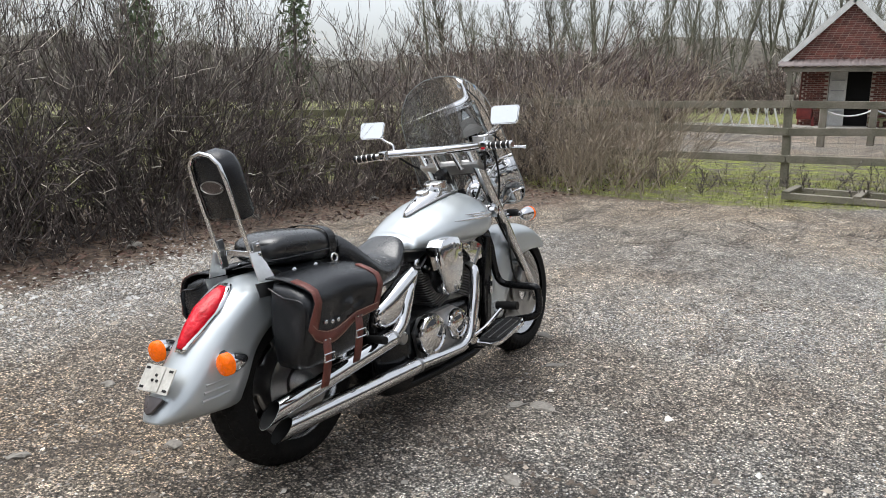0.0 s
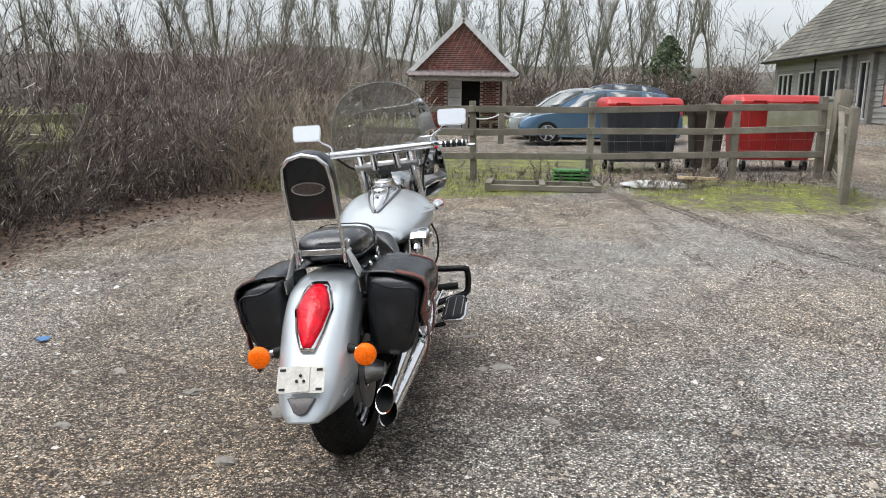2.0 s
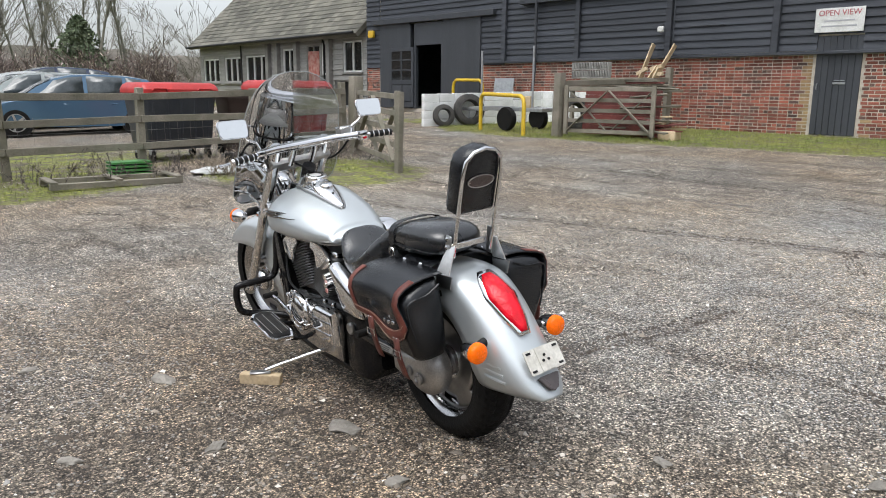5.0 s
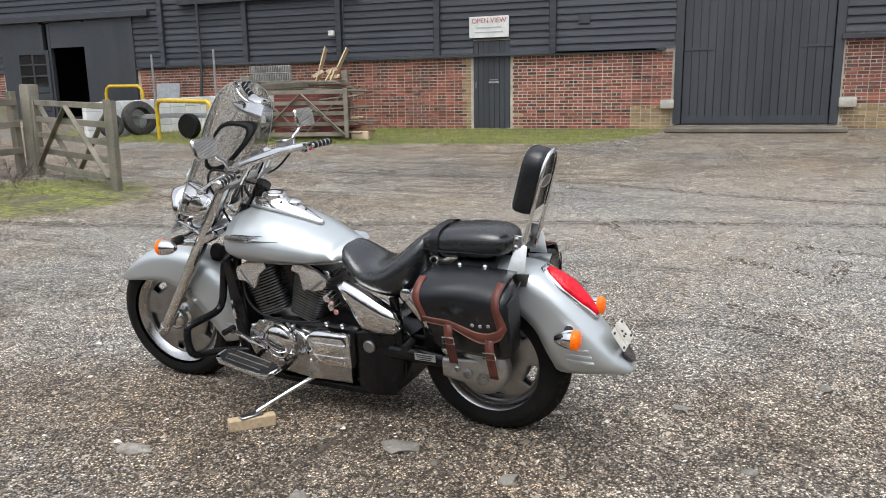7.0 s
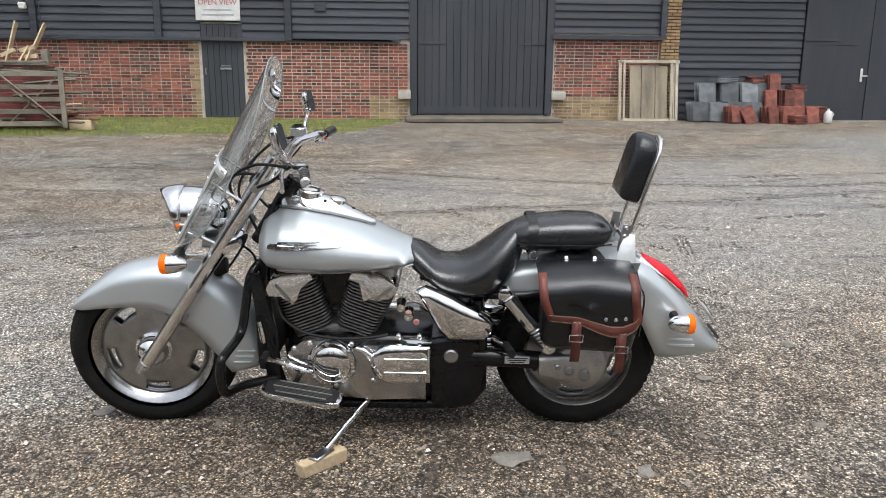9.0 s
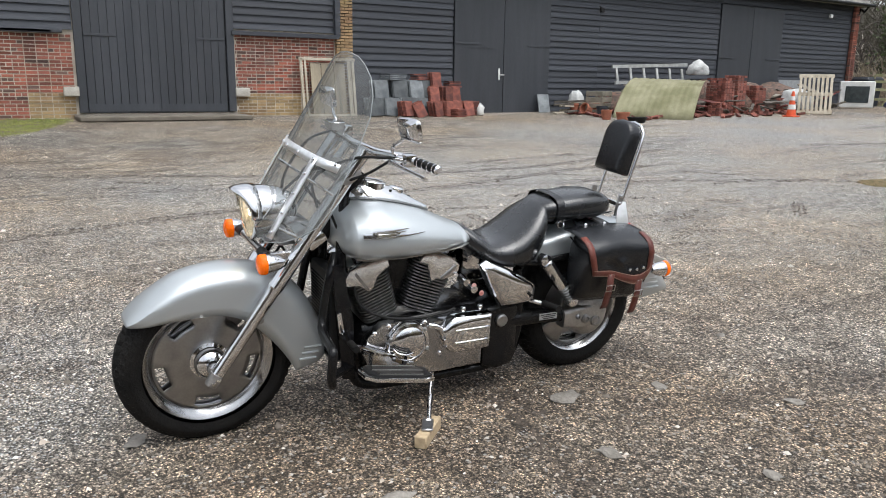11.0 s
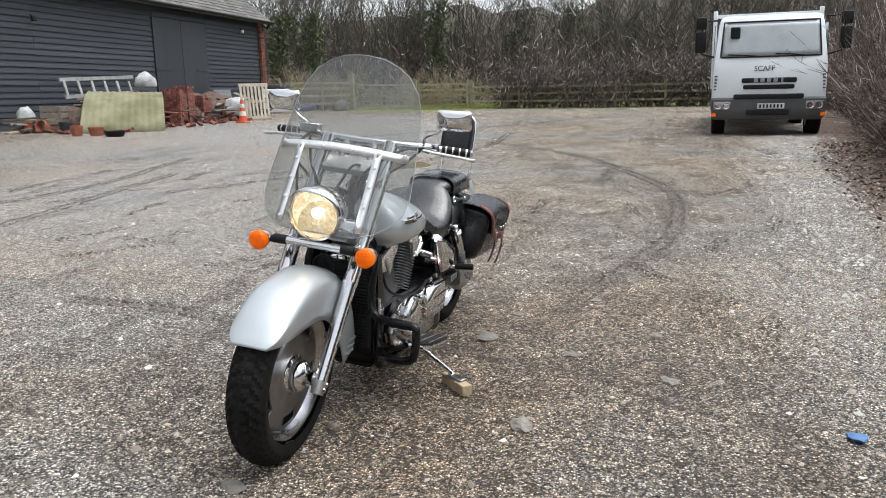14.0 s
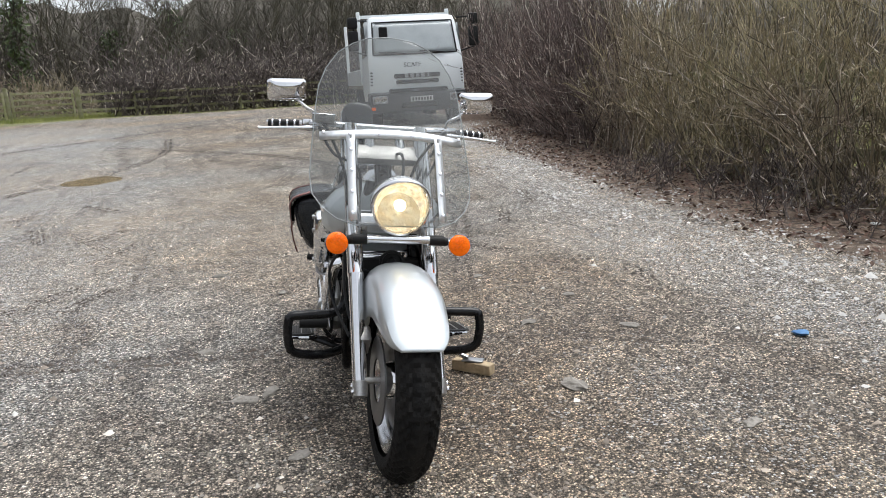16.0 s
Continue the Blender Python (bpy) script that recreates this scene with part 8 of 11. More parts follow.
        box(bm, (0.20 * L, s * W * 0.53, belt + 0.03), (0.10, 0.16, 0.11), None, 0.03, 2)
        part("wing_mirror", bm, colour, c)
        bm = bmesh.new()
        box(bm, (0.462 * L, s * W * 0.36, 0.47 * H), (0.16, 0.28, 0.13), None, 0.04, 2)
        part("headlight", bm, mat("headlight_glass", (0.6, 0.62, 0.62), (0.5, 0.52, 0.52), rough=0.08, coat=0.8) if "headlight_glass" not in bpy.data.materials else bpy.data.materials["headlight_glass"], c)
        bm = bmesh.new()
        box(bm, (-0.478 * L, s * W * 0.39, 0.56 * H), (0.10, 0.20, 0.22), None, 0.03, 2)
        part("tail_light", bm, RED, c)
        for px in (-0.305, 0.315):
            bm = bmesh.new()
            lathe(bm, [(0.365, -0.1), (0.37, 0.0), (0.365, 0.006), (0.001, 0.006)], 26, Matrix.Translation((px * L, s * (W / 2 - 0.012), 0.33)) @ Matrix.Rotation(radians(-90 * s), 4, "X"))
            part("wheel_arch", bm, BLACKPLASTIC, c)
            lay = Matrix.Translation((px * L, s * (W / 2 - 0.01), 0.315)) @ Matrix.Rotation(radians(-90 * s), 4, "X")
            bm = bmesh.new()
            lathe(bm, [(0.20, -0.20), (0.30, -0.20), (0.318, -0.16), (0.318, -0.02), (0.30, 0.02), (0.22, 0.025), (0.21, 0.0)], 30, lay, caps=False)
            wh = part("wheel", bm, RUBBER, c)
            bm = bmesh.new()
            lathe(bm, [(0.215, -0.02), (0.215, 0.02), (0.20, 0.022), (0.19, 0.0)], 30, lay, caps=False)
            for k in range(5):
                a = 2 * math.pi * k / 5
                bar(bm, lay @ Vector((0.03 * math.cos(a), 0.03 * math.sin(a), 0.0)), lay @ Vector((0.205 * math.cos(a), 0.205 * math.sin(a), 0.008)), 0.05, 0.03, up=(0, 1, 0))
            lathe(bm, [(0.05, -0.02), (0.05, 0.015), (0.001, 0.018)], 14, lay)
            part("rim", bm, ALLOY, wh)
    bm = bmesh.new()
    box(bm, (0.497 * L, 0, 0.30 * H), (0.05, W * 0.6, 0.14), None, 0.02)
    part("grille", bm, BLACKPLASTIC, c)
    bm = bmesh.new()
    box(bm, (0.503 * L, 0, 0.22 * H), (0.04, 0.52, 0.11), None, 0.006)
    part("plate", bm, WHITEPAINT, c)
    return c


def parked(x, y, heading):
    return Matrix.Translation((x, y, height(x, y) - 0.02)) @ Matrix.Rotation(radians(heading), 4, "Z")


car("parked_car", parked(18.6, -4.05, 82), 4.35, 1.76, 1.46, paint("blue_grey_paint", (0.085, 0.165, 0.26)), "blue-grey hatchback parked behind the fence")
car("parked_car", parked(21.2, -3.8, 84), 4.2, 1.74, 1.50, paint("silver_green_paint", (0.42, 0.45, 0.43)), "pale silver hatchback parked behind the fence")
car("parked_car", parked(23.8, -4.0, 84), 4.2, 1.76, 1.52, paint("white_car_paint", (0.70, 0.71, 0.70)), "white hatchback parked behind the fence")
car("parked_car", parked(26.6, -5.6, 86), 4.7, 1.85, 1.70, paint("navy_car_paint", (0.05, 0.065, 0.11)), "dark blue parked estate car")

# ---- flatbed truck ----
TRUCKWHITE = mat("truck_white", (0.84, 0.88, 0.89), (0.79, 0.83, 0.84), rough=0.32, scale=1.2, fine=0.03, coat=0.5)
TRUCKGREY = mat("truck_bumper_grey", (0.075, 0.08, 0.085), (0.10, 0.10, 0.10), rough=0.6, scale=3, bump=0.1, bscale=60)
tz = height(-13.9, 3.9) - 0.02
truck = thing("flatbed_truck", "white flatbed truck with dark bumper and tall mirrors", "truck", Matrix.Translation((-13.75, 3.92, tz)) @ Matrix.Rotation(radians(-5), 4, "Z"))


def cab_ring(z, front, hw, back=-1.65):
    return [(front, -hw * 0.90, z), (front - 0.05, -hw * 0.985, z), (front - 0.18, -hw, z), (back, -hw, z), (back, hw, z), (front - 0.18, hw, z), (front - 0.05, hw * 0.985, z), (front, hw * 0.90, z)]


bm = bmesh.new()
loft(bm, [cab_ring(z, fr, hw) for z, fr, hw in ((0.62, -0.02, 1.13), (0.80, 0.0, 1.15), (1.35, -0.02, 1.15), (1.62, -0.06, 1.14), (1.72, -0.10, 1.13), (2.42, -0.34, 1.06), (2.55, -0.42, 1.02), (2.60, -0.60, 0.95))])
cab = part("cab", bm, TRUCKWHITE, truck, smooth=35)
bm = bmesh.new()
rows_ = []
for i in range(7):
    u = i / 6
    z = 1.70 + 0.75 * u
    x = float(np.interp(z, [1.62, 1.72, 2.42, 2.55], [-0.06, -0.10, -0.34, -0.42])) + 0.012
    hw = 1.00 - 0.05 * u
    rows_.append([(x - 0.10 * max(0, abs(v) - 0.8), v * hw, z) for v in (-1, -0.9, -0.6, 0, 0.6, 0.9, 1)])
loft(bm, rows_, closed=False)
# the pale grey base colour stands for sky mirrored in the glass
ws = part("windscreen", bm, mat("sky_grey_windscreen", (0.34, 0.375, 0.385), (0.44, 0.475, 0.485), rough=0.08, scale=1.5, coat=0.5), cab, "windscreen with the mirrored sky put in as grey colour", solid=0.012)
bm = bmesh.new()
edge_ = [r[0] for r in rows_] + rows_[-1][1:-1] + [r[-1] for r in rows_[::-1]] + rows_[0][-2:0:-1]
tube(bm, [Vector(q) + Vector((0.008, 0, 0)) for q in edge_ + [edge_[0]]], 0.018, 6)
part("screen_seal", bm, BLACKPLASTIC, ws)
for y0, y1 in ((0.72, 0.10), (-0.18, -0.86)):
    bm = bmesh.new()
    tube(bm, [(-0.055, y0, 1.70), (-0.045, (y0 + y1) / 2, 1.735), (-0.06, y1, 1.755)], 0.014, 6)
    part("wiper", bm, BLACKPLASTIC, cab)
bm = bmesh.new()
box(bm, (-0.20, -0.72, 2.22), (0.06, 0.20, 0.24), None, 0.02)
part("screen_holder", bm, BLACKPLASTIC, cab)
for z, w, h in ((1.20, 1.10, 0.10), (1.06, 1.02, 0.09)):
    bm = bmesh.new()
    box(bm, (0.0, 0, z), (0.05, w, h), None, 0.02)
    part("grille_slot", bm, INSIDESHADE, cab)
bm = bmesh.new()
for k in range(5):
    box(bm, (0.03, 0.26 - 0.13 * k, 1.20), (0.012, 0.085 if k else 0.04, 0.085), None, 0.004)
part("maker_badge", bm, GALV, cab, "plain metal badge blocks")
tc = bpy.data.curves.new("truck_words", "FONT")
tc.body, tc.size, tc.extrude, tc.align_x = "SCAFF", 0.15, 0.003, "CENTER"
tw = new("lettering", tc)
tw.data.materials.append(BLACKPLASTIC)
tw.parent = truck
tw.matrix_basis = Matrix.Translation((-0.015, -0.10, 1.40)) @ Matrix.Rotation(radians(90), 4, "Z") @ Matrix.Rotation(radians(90), 4, "X")
bm = bmesh.new()
loft(bm, [cab_ring(z, fr, hw, -0.5) for z, fr, hw in ((0.36, 0.02, 1.08), (0.40, 0.06, 1.13), (0.60, 0.09, 1.16), (0.80, 0.07, 1.16), (0.84, 0.03, 1.14))])
bumper = part("bumper", bm, TRUCKGREY, truck, "dark grey plastic bumper")
for c, s in (((0.085, 0, 0.52), (0.05, 0.86, 0.12)), ((0.075, 0, 0.86), (0.05, 1.4, 0.10))):
    bm = bmesh.new()
    box(bm, c, s, None, 0.02)
    part("air_slot", bm, INSIDESHADE, bumper)
bm = bmesh.new()
box(bm, (0.112, 0.06, 0.655), (0.012, 0.54, 0.115), None, 0.004)
npl = part("number_plate", bm, WHITEPAINT, bumper, "white number plate")
for k in range(7):
    bm = bmesh.new()
    box(bm, (0.121, 0.06 + 0.21 - 0.07 * k, 0.655), (0.004, 0.036, 0.07))
    part("plate_bar", bm, BLACKPLASTIC, npl)
for s in (-1, 1):
    bm = bmesh.new()
    box(bm, (0.06, s * 0.92, 0.67), (0.08, 0.36, 0.18), None, 0.03, 2)
    hl = part("headlight", bm, STEEL, bumper, "twin round headlights under clear cover")
    for dy in (-0.08, 0.08):
        bm = bmesh.new()
        lathe(bm, [(0.075, 0.0), (0.07, 0.012), (0.05, 0.006), (0.001, 0.015)], 18, Matrix.Translation((0.095, s * 0.92 + dy, 0.67)) @ Matrix.Rotation(radians(90), 4, "Y"))
        part("lamp", bm, CHROME, hl)
    bm = bmesh.new()
    box(bm, (0.04, s * 1.09, 0.47), (0.06, 0.10, 0.07), None, 0.01)
    part("side_indicator", bm, ORANGE, bumper)
    for k in range(5):
        bm = bmesh.new()
        box(bm, (-0.045, s * 1.07, 1.02 + 0.07 * k), (0.05, 0.07, 0.035), None, 0.01)
        part("corner_vane", bm, TRUCKGREY, cab)
    bm = bmesh.new()
    slab(bm, [(-0.30, 1.70), (-0.50, 2.40), (-1.35, 2.40), (-1.35, 1.66)], 0.012 * -s, axes((0, s * 1.135, 0), (1, 0, 0), (0, 0, 1)))
    part("side_window", bm, CARGLASS, cab)
    for z, h in ((2.10, 0.46), (2.50, 0.26)):
        bm = bmesh.new()
        box(bm, (-0.12, s * 1.43, z - 0.06), (0.12, 0.24, h), None, 0.05, 2)
        mr = part("mirror", bm, BLACKPLASTIC, truck, "tall black truck mirror")
    bm = bmesh.new()
    tube(bm, [(-0.35, s * 1.08, 2.50), (-0.15, s * 1.40, 2.50), (-0.14, s * 1.42, 1.80), (-0.30, s * 1.14, 1.72)], 0.022, 8)
    part("mirror_arm", bm, BLACKPLASTIC, truck)
    for x in (-0.75, -4.3):
        lay = Matrix.Translation((x, s * 0.98, 0.44)) @ ALONG_Y
        bm = bmesh.new()
        lathe(bm, [(0.25, -0.14), (0.40, -0.14), (0.44, -0.10), (0.44, 0.10), (0.40, 0.14), (0.25, 0.14)], 30, lay, caps=False)
        tw_ = part("wheel", bm, RUBBER, truck)
        bm = bmesh.new()
        lathe(bm, [(0.255, -0.13), (0.255, 0.13), (0.2, 0.10), (0.12, 0.06), (0.001, 0.06)], 24, lay)
        part("rim", bm, ALLOY, tw_)
    bm = bmesh.new()
    box(bm, (-4.2, s * 1.16, 1.22), (4.9, 0.05, 0.40), None, 0.01)
    part("bed_side", bm, TRUCKWHITE, truck)
    for x in (-1.80, -6.6):
        bm = bmesh.new()
        box(bm, (x, s * 1.14, 1.95), (0.09, 0.09, 1.75), None, 0.008)
        part("bed_post", bm, TRUCKWHITE, truck)
bm = bmesh.new()
box(bm, (-4.2, 0, 0.98), (5.0, 2.3, 0.12), None, 0.01)
part("bed", bm, WEATHERED, truck)
bm = bmesh.new()
box(bm, (-3.6, 0, 0.72), (6.6, 0.8, 0.22))
part("chassis", bm, BLACKPAINT, truck)
for z in (2.7, 2.0):
    bm = bmesh.new()
    box(bm, (-1.80, 0, z), (0.06, 2.3, 0.08))
    part("headboard_rail", bm, TRUCKWHITE, truck)
bm = bmesh.new()
box(bm, (-1.80, 0, 1.5), (0.05, 2.3, 0.9))
part("headboard", bm, TRUCKWHITE, truck)

# ---- clutter in front of the barn ----
YELLOW = mat("yellow_tube_paint", (0.62, 0.42, 0.02), (0.52, 0.34, 0.02), rough=0.45, scale=8, bump=0.05, bscale=50)
WHITEBLOCK = mat("whitewashed_block", (0.78, 0.79, 0.78), (0.62, 0.63, 0.61), rough=0.8, scale=3, bump=0.3, bscale=50, rand=0.08)
TILE = mat("clay_tile", (0.235, 0.075, 0.050), (0.125, 0.048, 0.040), rough=0.85, scale=8, bump=0.3, bscale=60, rand=0.45)
OLDSLATE = mat("stacked_slate", (0.185, 0.20, 0.205), (0.10, 0.11, 0.118), rough=0.5, scale=4, bump=0.2, bscale=60, rand=0.5)


def gz(x, y):
    return height(x, y)


def unit_box(name, s, material, bev=0.0):
    bm = bmesh.new()
    box(bm, (0, 0, 0), s, None, bev)
    finish(bm)
    me = bpy.data.meshes.new(name)
    bm.to_mesh(me)
    bm.free()
    me.materials.append(material)
    return me


# whitewashed low block wall
lowwall = thing("block_wall", "low whitewashed concrete block wall", "wall")
blk = unit_box("block", (0.44, 0.20, 0.215), WHITEBLOCK, 0.006)
wa, wb = Vector((13.6, -11.4, 0)), Vector((12.35, -15.0, 0))
wd = (wb - wa).normalized()
for r in range(4):
    d = 0.0
    while d < (wb - wa).length:
        p = wa + wd * (d + 0.22)
        mesh_ob("block", blk, lowwall, Matrix.Translation((p.x, p.y, gz(p.x, p.y) + 0.11 + 0.222 * r - 0.03)) @ Matrix.Rotation(math.atan2(wd.y, wd.x), 4, "Z"))
        d += 0.448
for r in range(4):
    for k in range(4):
        p = Vector((12.2 - 0.448 * k, -14.9 - 0.02 * k, 0))
        mesh_ob("block", blk, lowwall, Matrix.Translation((p.x, p.y, gz(p.x, p.y) + 0.11 + 0.222 * r - 0.03)) @ Matrix.Rotation(radians(2), 4, "Z"))


def loose_tyre(x, y, r, w, m, label):
    t = thing("old_tyre", label, "tyre", Matrix.Translation((x, y, gz(x, y))) @ m, "old tyres")
    bm = bmesh.new()
    lathe(bm, [(r * 0.60, -w / 2), (r * 0.85, -w / 2), (r * 0.97, -w * 0.38), (r, 0), (r * 0.97, w * 0.38), (r * 0.85, w / 2), (r * 0.60, w / 2), (r * 0.56, w * 0.3), (r * 0.66, 0), (r * 0.56, -w * 0.3), (r * 0.60, -w / 2)], 36, Matrix.Identity(4), caps=False)
    part("tyre_carcass", bm, RUBBERDUST, t)


lean_t = Matrix.Rotation(radians(158), 4, "Z") @ Matrix.Rotation(radians(80), 4, "Y")
loose_tyre(13.15, -11.75, 0.30, 0.18, Matrix.Translation((0, 0, 0.29)) @ lean_t, "small worn tyre leaning on the block wall")
loose_tyre(12.9, -12.45, 0.43, 0.26, Matrix.Translation((0, 0, 0.42)) @ lean_t, "large worn tyre leaning on the block wall")
loose_tyre(9.75, -13.0, 0.42, 0.26, Matrix.Translation((0, 0, 0.41)) @ lean_t, "worn tyre standing beside the trailer")


def hoop(a, b, h):
    t = thing("yellow_hoop_barrier", "bright yellow tubular steel hoop barrier", "barrier", group="yellow hoops")
    A, B = Vector((*a, gz(*a) - 0.05)), Vector((*b, gz(*b) - 0.05))
    up = Vector((0, 0, h))
    d = (B - A).normalized() * 0.14
    bm = bmesh.new()
    tube(bm, [A, A + up * 0.80, A + up * 0.93 + d * 0.25, A + up + d, B + up - d, B + up * 0.93 - d * 0.25, B + up * 0.80, B], 0.048, 12)
    part("hoop_tube", bm, YELLOW, t)


hoop((11.65, -11.65), (9.76, -11.16), 0.95)
hoop((16.35, -15.05), (15.1, -15.15), 1.18)

# trailer behind the hoops
trailer = thing("flat_trailer", "galvanised flat trailer frame with upright poles", "trailer", Matrix.Translation((11.0, -12.3, gz(10.9, -12.3))) @ Matrix.Rotation(radians(-4), 4, "Z"))
for c, s in (((0, 0.42, 0.52), (2.6, 0.05, 0.09)), ((0, -0.42, 0.52), (2.6, 0.05, 0.09)), ((-1.2, 0, 0.52), (0.06, 0.9, 0.09)), ((1.2, 0, 0.52), (0.06, 0.9, 0.09)), ((0, 0, 0.52), (0.06, 0.9, 0.07)), ((1.7, 0, 0.48), (1.1, 0.07, 0.08))):
    bm = bmesh.new()
    box(bm, c, s, None, 0.006)
    part("frame_rail", bm, GALV, trailer)
for x, y, h in ((-0.95, 0.42, 1.5), (0.9, 0.42, 1.45), (-1.0, -0.42, 0.9)):
    bm = bmesh.new()
    tube(bm, [(x, y, 0.5), (x, y, 0.5 + h)], 0.026, 8)
    part("pole", bm, GALV, trailer)
for y in (-0.55, 0.55):
    bm = bmesh.new()
    lathe(bm, [(0.13, -0.08), (0.27, -0.08), (0.29, -0.04), (0.29, 0.04), (0.27, 0.08), (0.13, 0.08)], 24, Matrix.Translation((-0.2, y, 0.29)) @ ALONG_Y)
    part("wheel", bm, RUBBER, trailer)
bm = bmesh.new()
box(bm, (-0.5, 0.1, 0.70), (0.22, 0.14, 0.28), None, 0.01)
part("timber_chock", bm, NEWWOOD, trailer)
bm = bmesh.new()
box(bm, (0, 0, 0), (0.80, 0.03, 1.22), Matrix.Translation((14.1, -15.0, gz(14.1, -15) + 0.60)) @ Matrix.Rotation(radians(9), 4, "X"))
tagged(part("metal_sheet", bm, GALV), "grey metal panel leaning on the barn", "panel")

# red timber pile behind the gate, rack of boards, new planks leaning on the barn
REDBOARD = mat("faded_red_boards", (0.17, 0.045, 0.038), (0.11, 0.035, 0.03), rough=0.7, scale=3, bump=0.3, bscale=30, rand=0.25)
pile = thing("red_panel_stack", "stack of faded red timber panels behind the gate", "timber stack")
for k in range(9):
    bm = bmesh.new()
    box(bm, (0, 0, 0), (1.75, 0.05, 0.105), Matrix.Translation((7.9, -12.25 - 0.012 * k, gz(8, -12.7) + 0.10 + 0.108 * k)) @ Matrix.Rotation(radians(14 + 0.6 * math.sin(k * 3)), 4, "Z"), 0.004)
    part("board", bm, REDBOARD, pile)
for k in range(6):
    bm = bmesh.new()
    box(bm, (0, 0, 0), (1.5, 0.5, 0.035), Matrix.Translation((7.7, -12.55, gz(8, -12.7) + 0.06 + 0.036 * k)) @ Matrix.Rotation(radians(14 + 3 * math.sin(k * 2)), 4, "Z"))
    part("board", bm, REDBOARD if k % 2 else WEATHERED, pile)
rack = thing("timber_rack", "weathered rack heaped with grey boards", "rack")
for k in range(7):
    bm = bmesh.new()
    box(bm, (0, 0, 0), (3.3 - 0.2 * k, 0.12, 0.04), Matrix.Translation((8.85, -13.6 + 0.03 * k, gz(8, -13) + 1.0 + 0.045 * k)) @ Matrix.Rotation(radians(2 * math.sin(k)), 4, "Z"), 0.004)
    part("board", bm, (WEATHERED, REDBOARD, WEATHERED)[k % 3], rack)
for x in (10.3, 9.2, 7.6):
    bm = bmesh.new()
    box(bm, (x, -13.6, gz(8, -13) + 0.5), (0.09, 0.09, 1.0))
    part("leg", bm, WEATHERED, rack)
OLDALU = mat("dull_painted_metal", (0.34, 0.335, 0.31), (0.20, 0.195, 0.18), rough=0.6, scale=6, bump=0.1, bscale=40)
grille = thing("radiator_panels", "grey ribbed radiator panels stacked on the rack", "radiator")
for level in (0, 1):
    bm = bmesh.new()
    box(bm, (9.8, -13.66, gz(9, -13.7) + 1.275 + 0.20 * level), (1.14, 0.10, 0.03), None, 0.006)
    part("panel_edge", bm, OLDALU, grille)
    for k in range(24):
        bm = bmesh.new()
        box(bm, (10.36 - 0.0487 * k, -13.66, gz(9, -13.7) + 1.365 + 0.20 * level), (0.024, 0.11, 0.17), None, 0.006)
        part("rib", bm, OLDALU, grille)
for foot, head in (((9.27, -14.75, 1.30), (9.05, -15.2, 2.60)), ((8.88, -14.70, 1.32), (8.43, -15.2, 2.56)), ((9.00, -14.62, 1.40), (8.68, -14.88, 2.05)), ((8.80, -14.60, 1.36), (8.62, -14.84, 1.98))):
    bm = bmesh.new()
    bar(bm, foot, head, 0.035, 0.15, up=(0, 1, 0.2), bev=0.004)
    tagged(part("plank", bm, NEWWOOD), "new pale plank leaning against the barn", "plank", "leaning planks")
for k, (x, y, z) in enumerate(((9.17, -14.93, 1.92), (8.72, -14.86, 2.00), (8.66, -14.82, 1.84), (8.86, -14.72, 1.56))):
    bm = bmesh.new()
    box(bm, (0, 0, 0), (0.32, 0.09, 0.09), Matrix.Translation((x, y, z)) @ Matrix.Rotation(radians(25 - 11 * k), 4, "Y"), 0.006)
    tagged(part("timber_offcut", bm, NEWWOOD), "short new timber offcut propped on the rack", "offcut", "timber offcuts")
bm = bmesh.new()
box(bm, (6.75, -12.45, gz(6.7, -12.4) + 0.10), (0.42, 0.26, 0.2), None, 0.03, 2)
tagged(part("timber_block", bm, NEWWOOD), "sawn timber block by the gate post", "block")

# broken boards and poles sticking out past the gate
brng = random.Random(61)
for a_, b_ in (((8.1, -12.35, 1.52), (6.5, -12.3, 1.46)), ((8.1, -12.45, 1.25), (6.7, -12.2, 1.36)), ((7.95, -12.15, 1.24), (6.9, -12.05, 0.40)), ((8.0, -12.5, 0.86), (6.75, -12.35, 0.80)), ((7.9, -12.25, 1.05), (6.55, -12.5, 1.12))):
    bm = bmesh.new()
    bar(bm, a_, b_, 0.03, 0.07, up=(0, 1, 0.3), bev=0.003)
    tagged(part("pole", bm, WEATHERED), "weathered pole sticking out of the timber pile", "pole", "timber poles")
for k in range(16):
    x, y = brng.uniform(6.5, 8.1), brng.uniform(-12.75, -12.2)
    bm = bmesh.new()
    box(bm, (0, 0, 0), (brng.uniform(0.5, 1.1), brng.uniform(0.07, 0.14), 0.03), Matrix.Translation((x, y, gz(x, y) + 0.04 + 0.028 * k)) @ Euler((brng.uniform(-0.2, 0.2), brng.uniform(-0.12, 0.12), brng.uniform(-0.4, 0.4))).to_matrix().to_4x4(), 0.003)
    tagged(part("broken_board", bm, (REDBOARD, WEATHERED, REDBOARD, NEWWOOD)[k % 4 if k != 3 else 0]), "broken board in the heap beside the gate", "board", "broken boards")

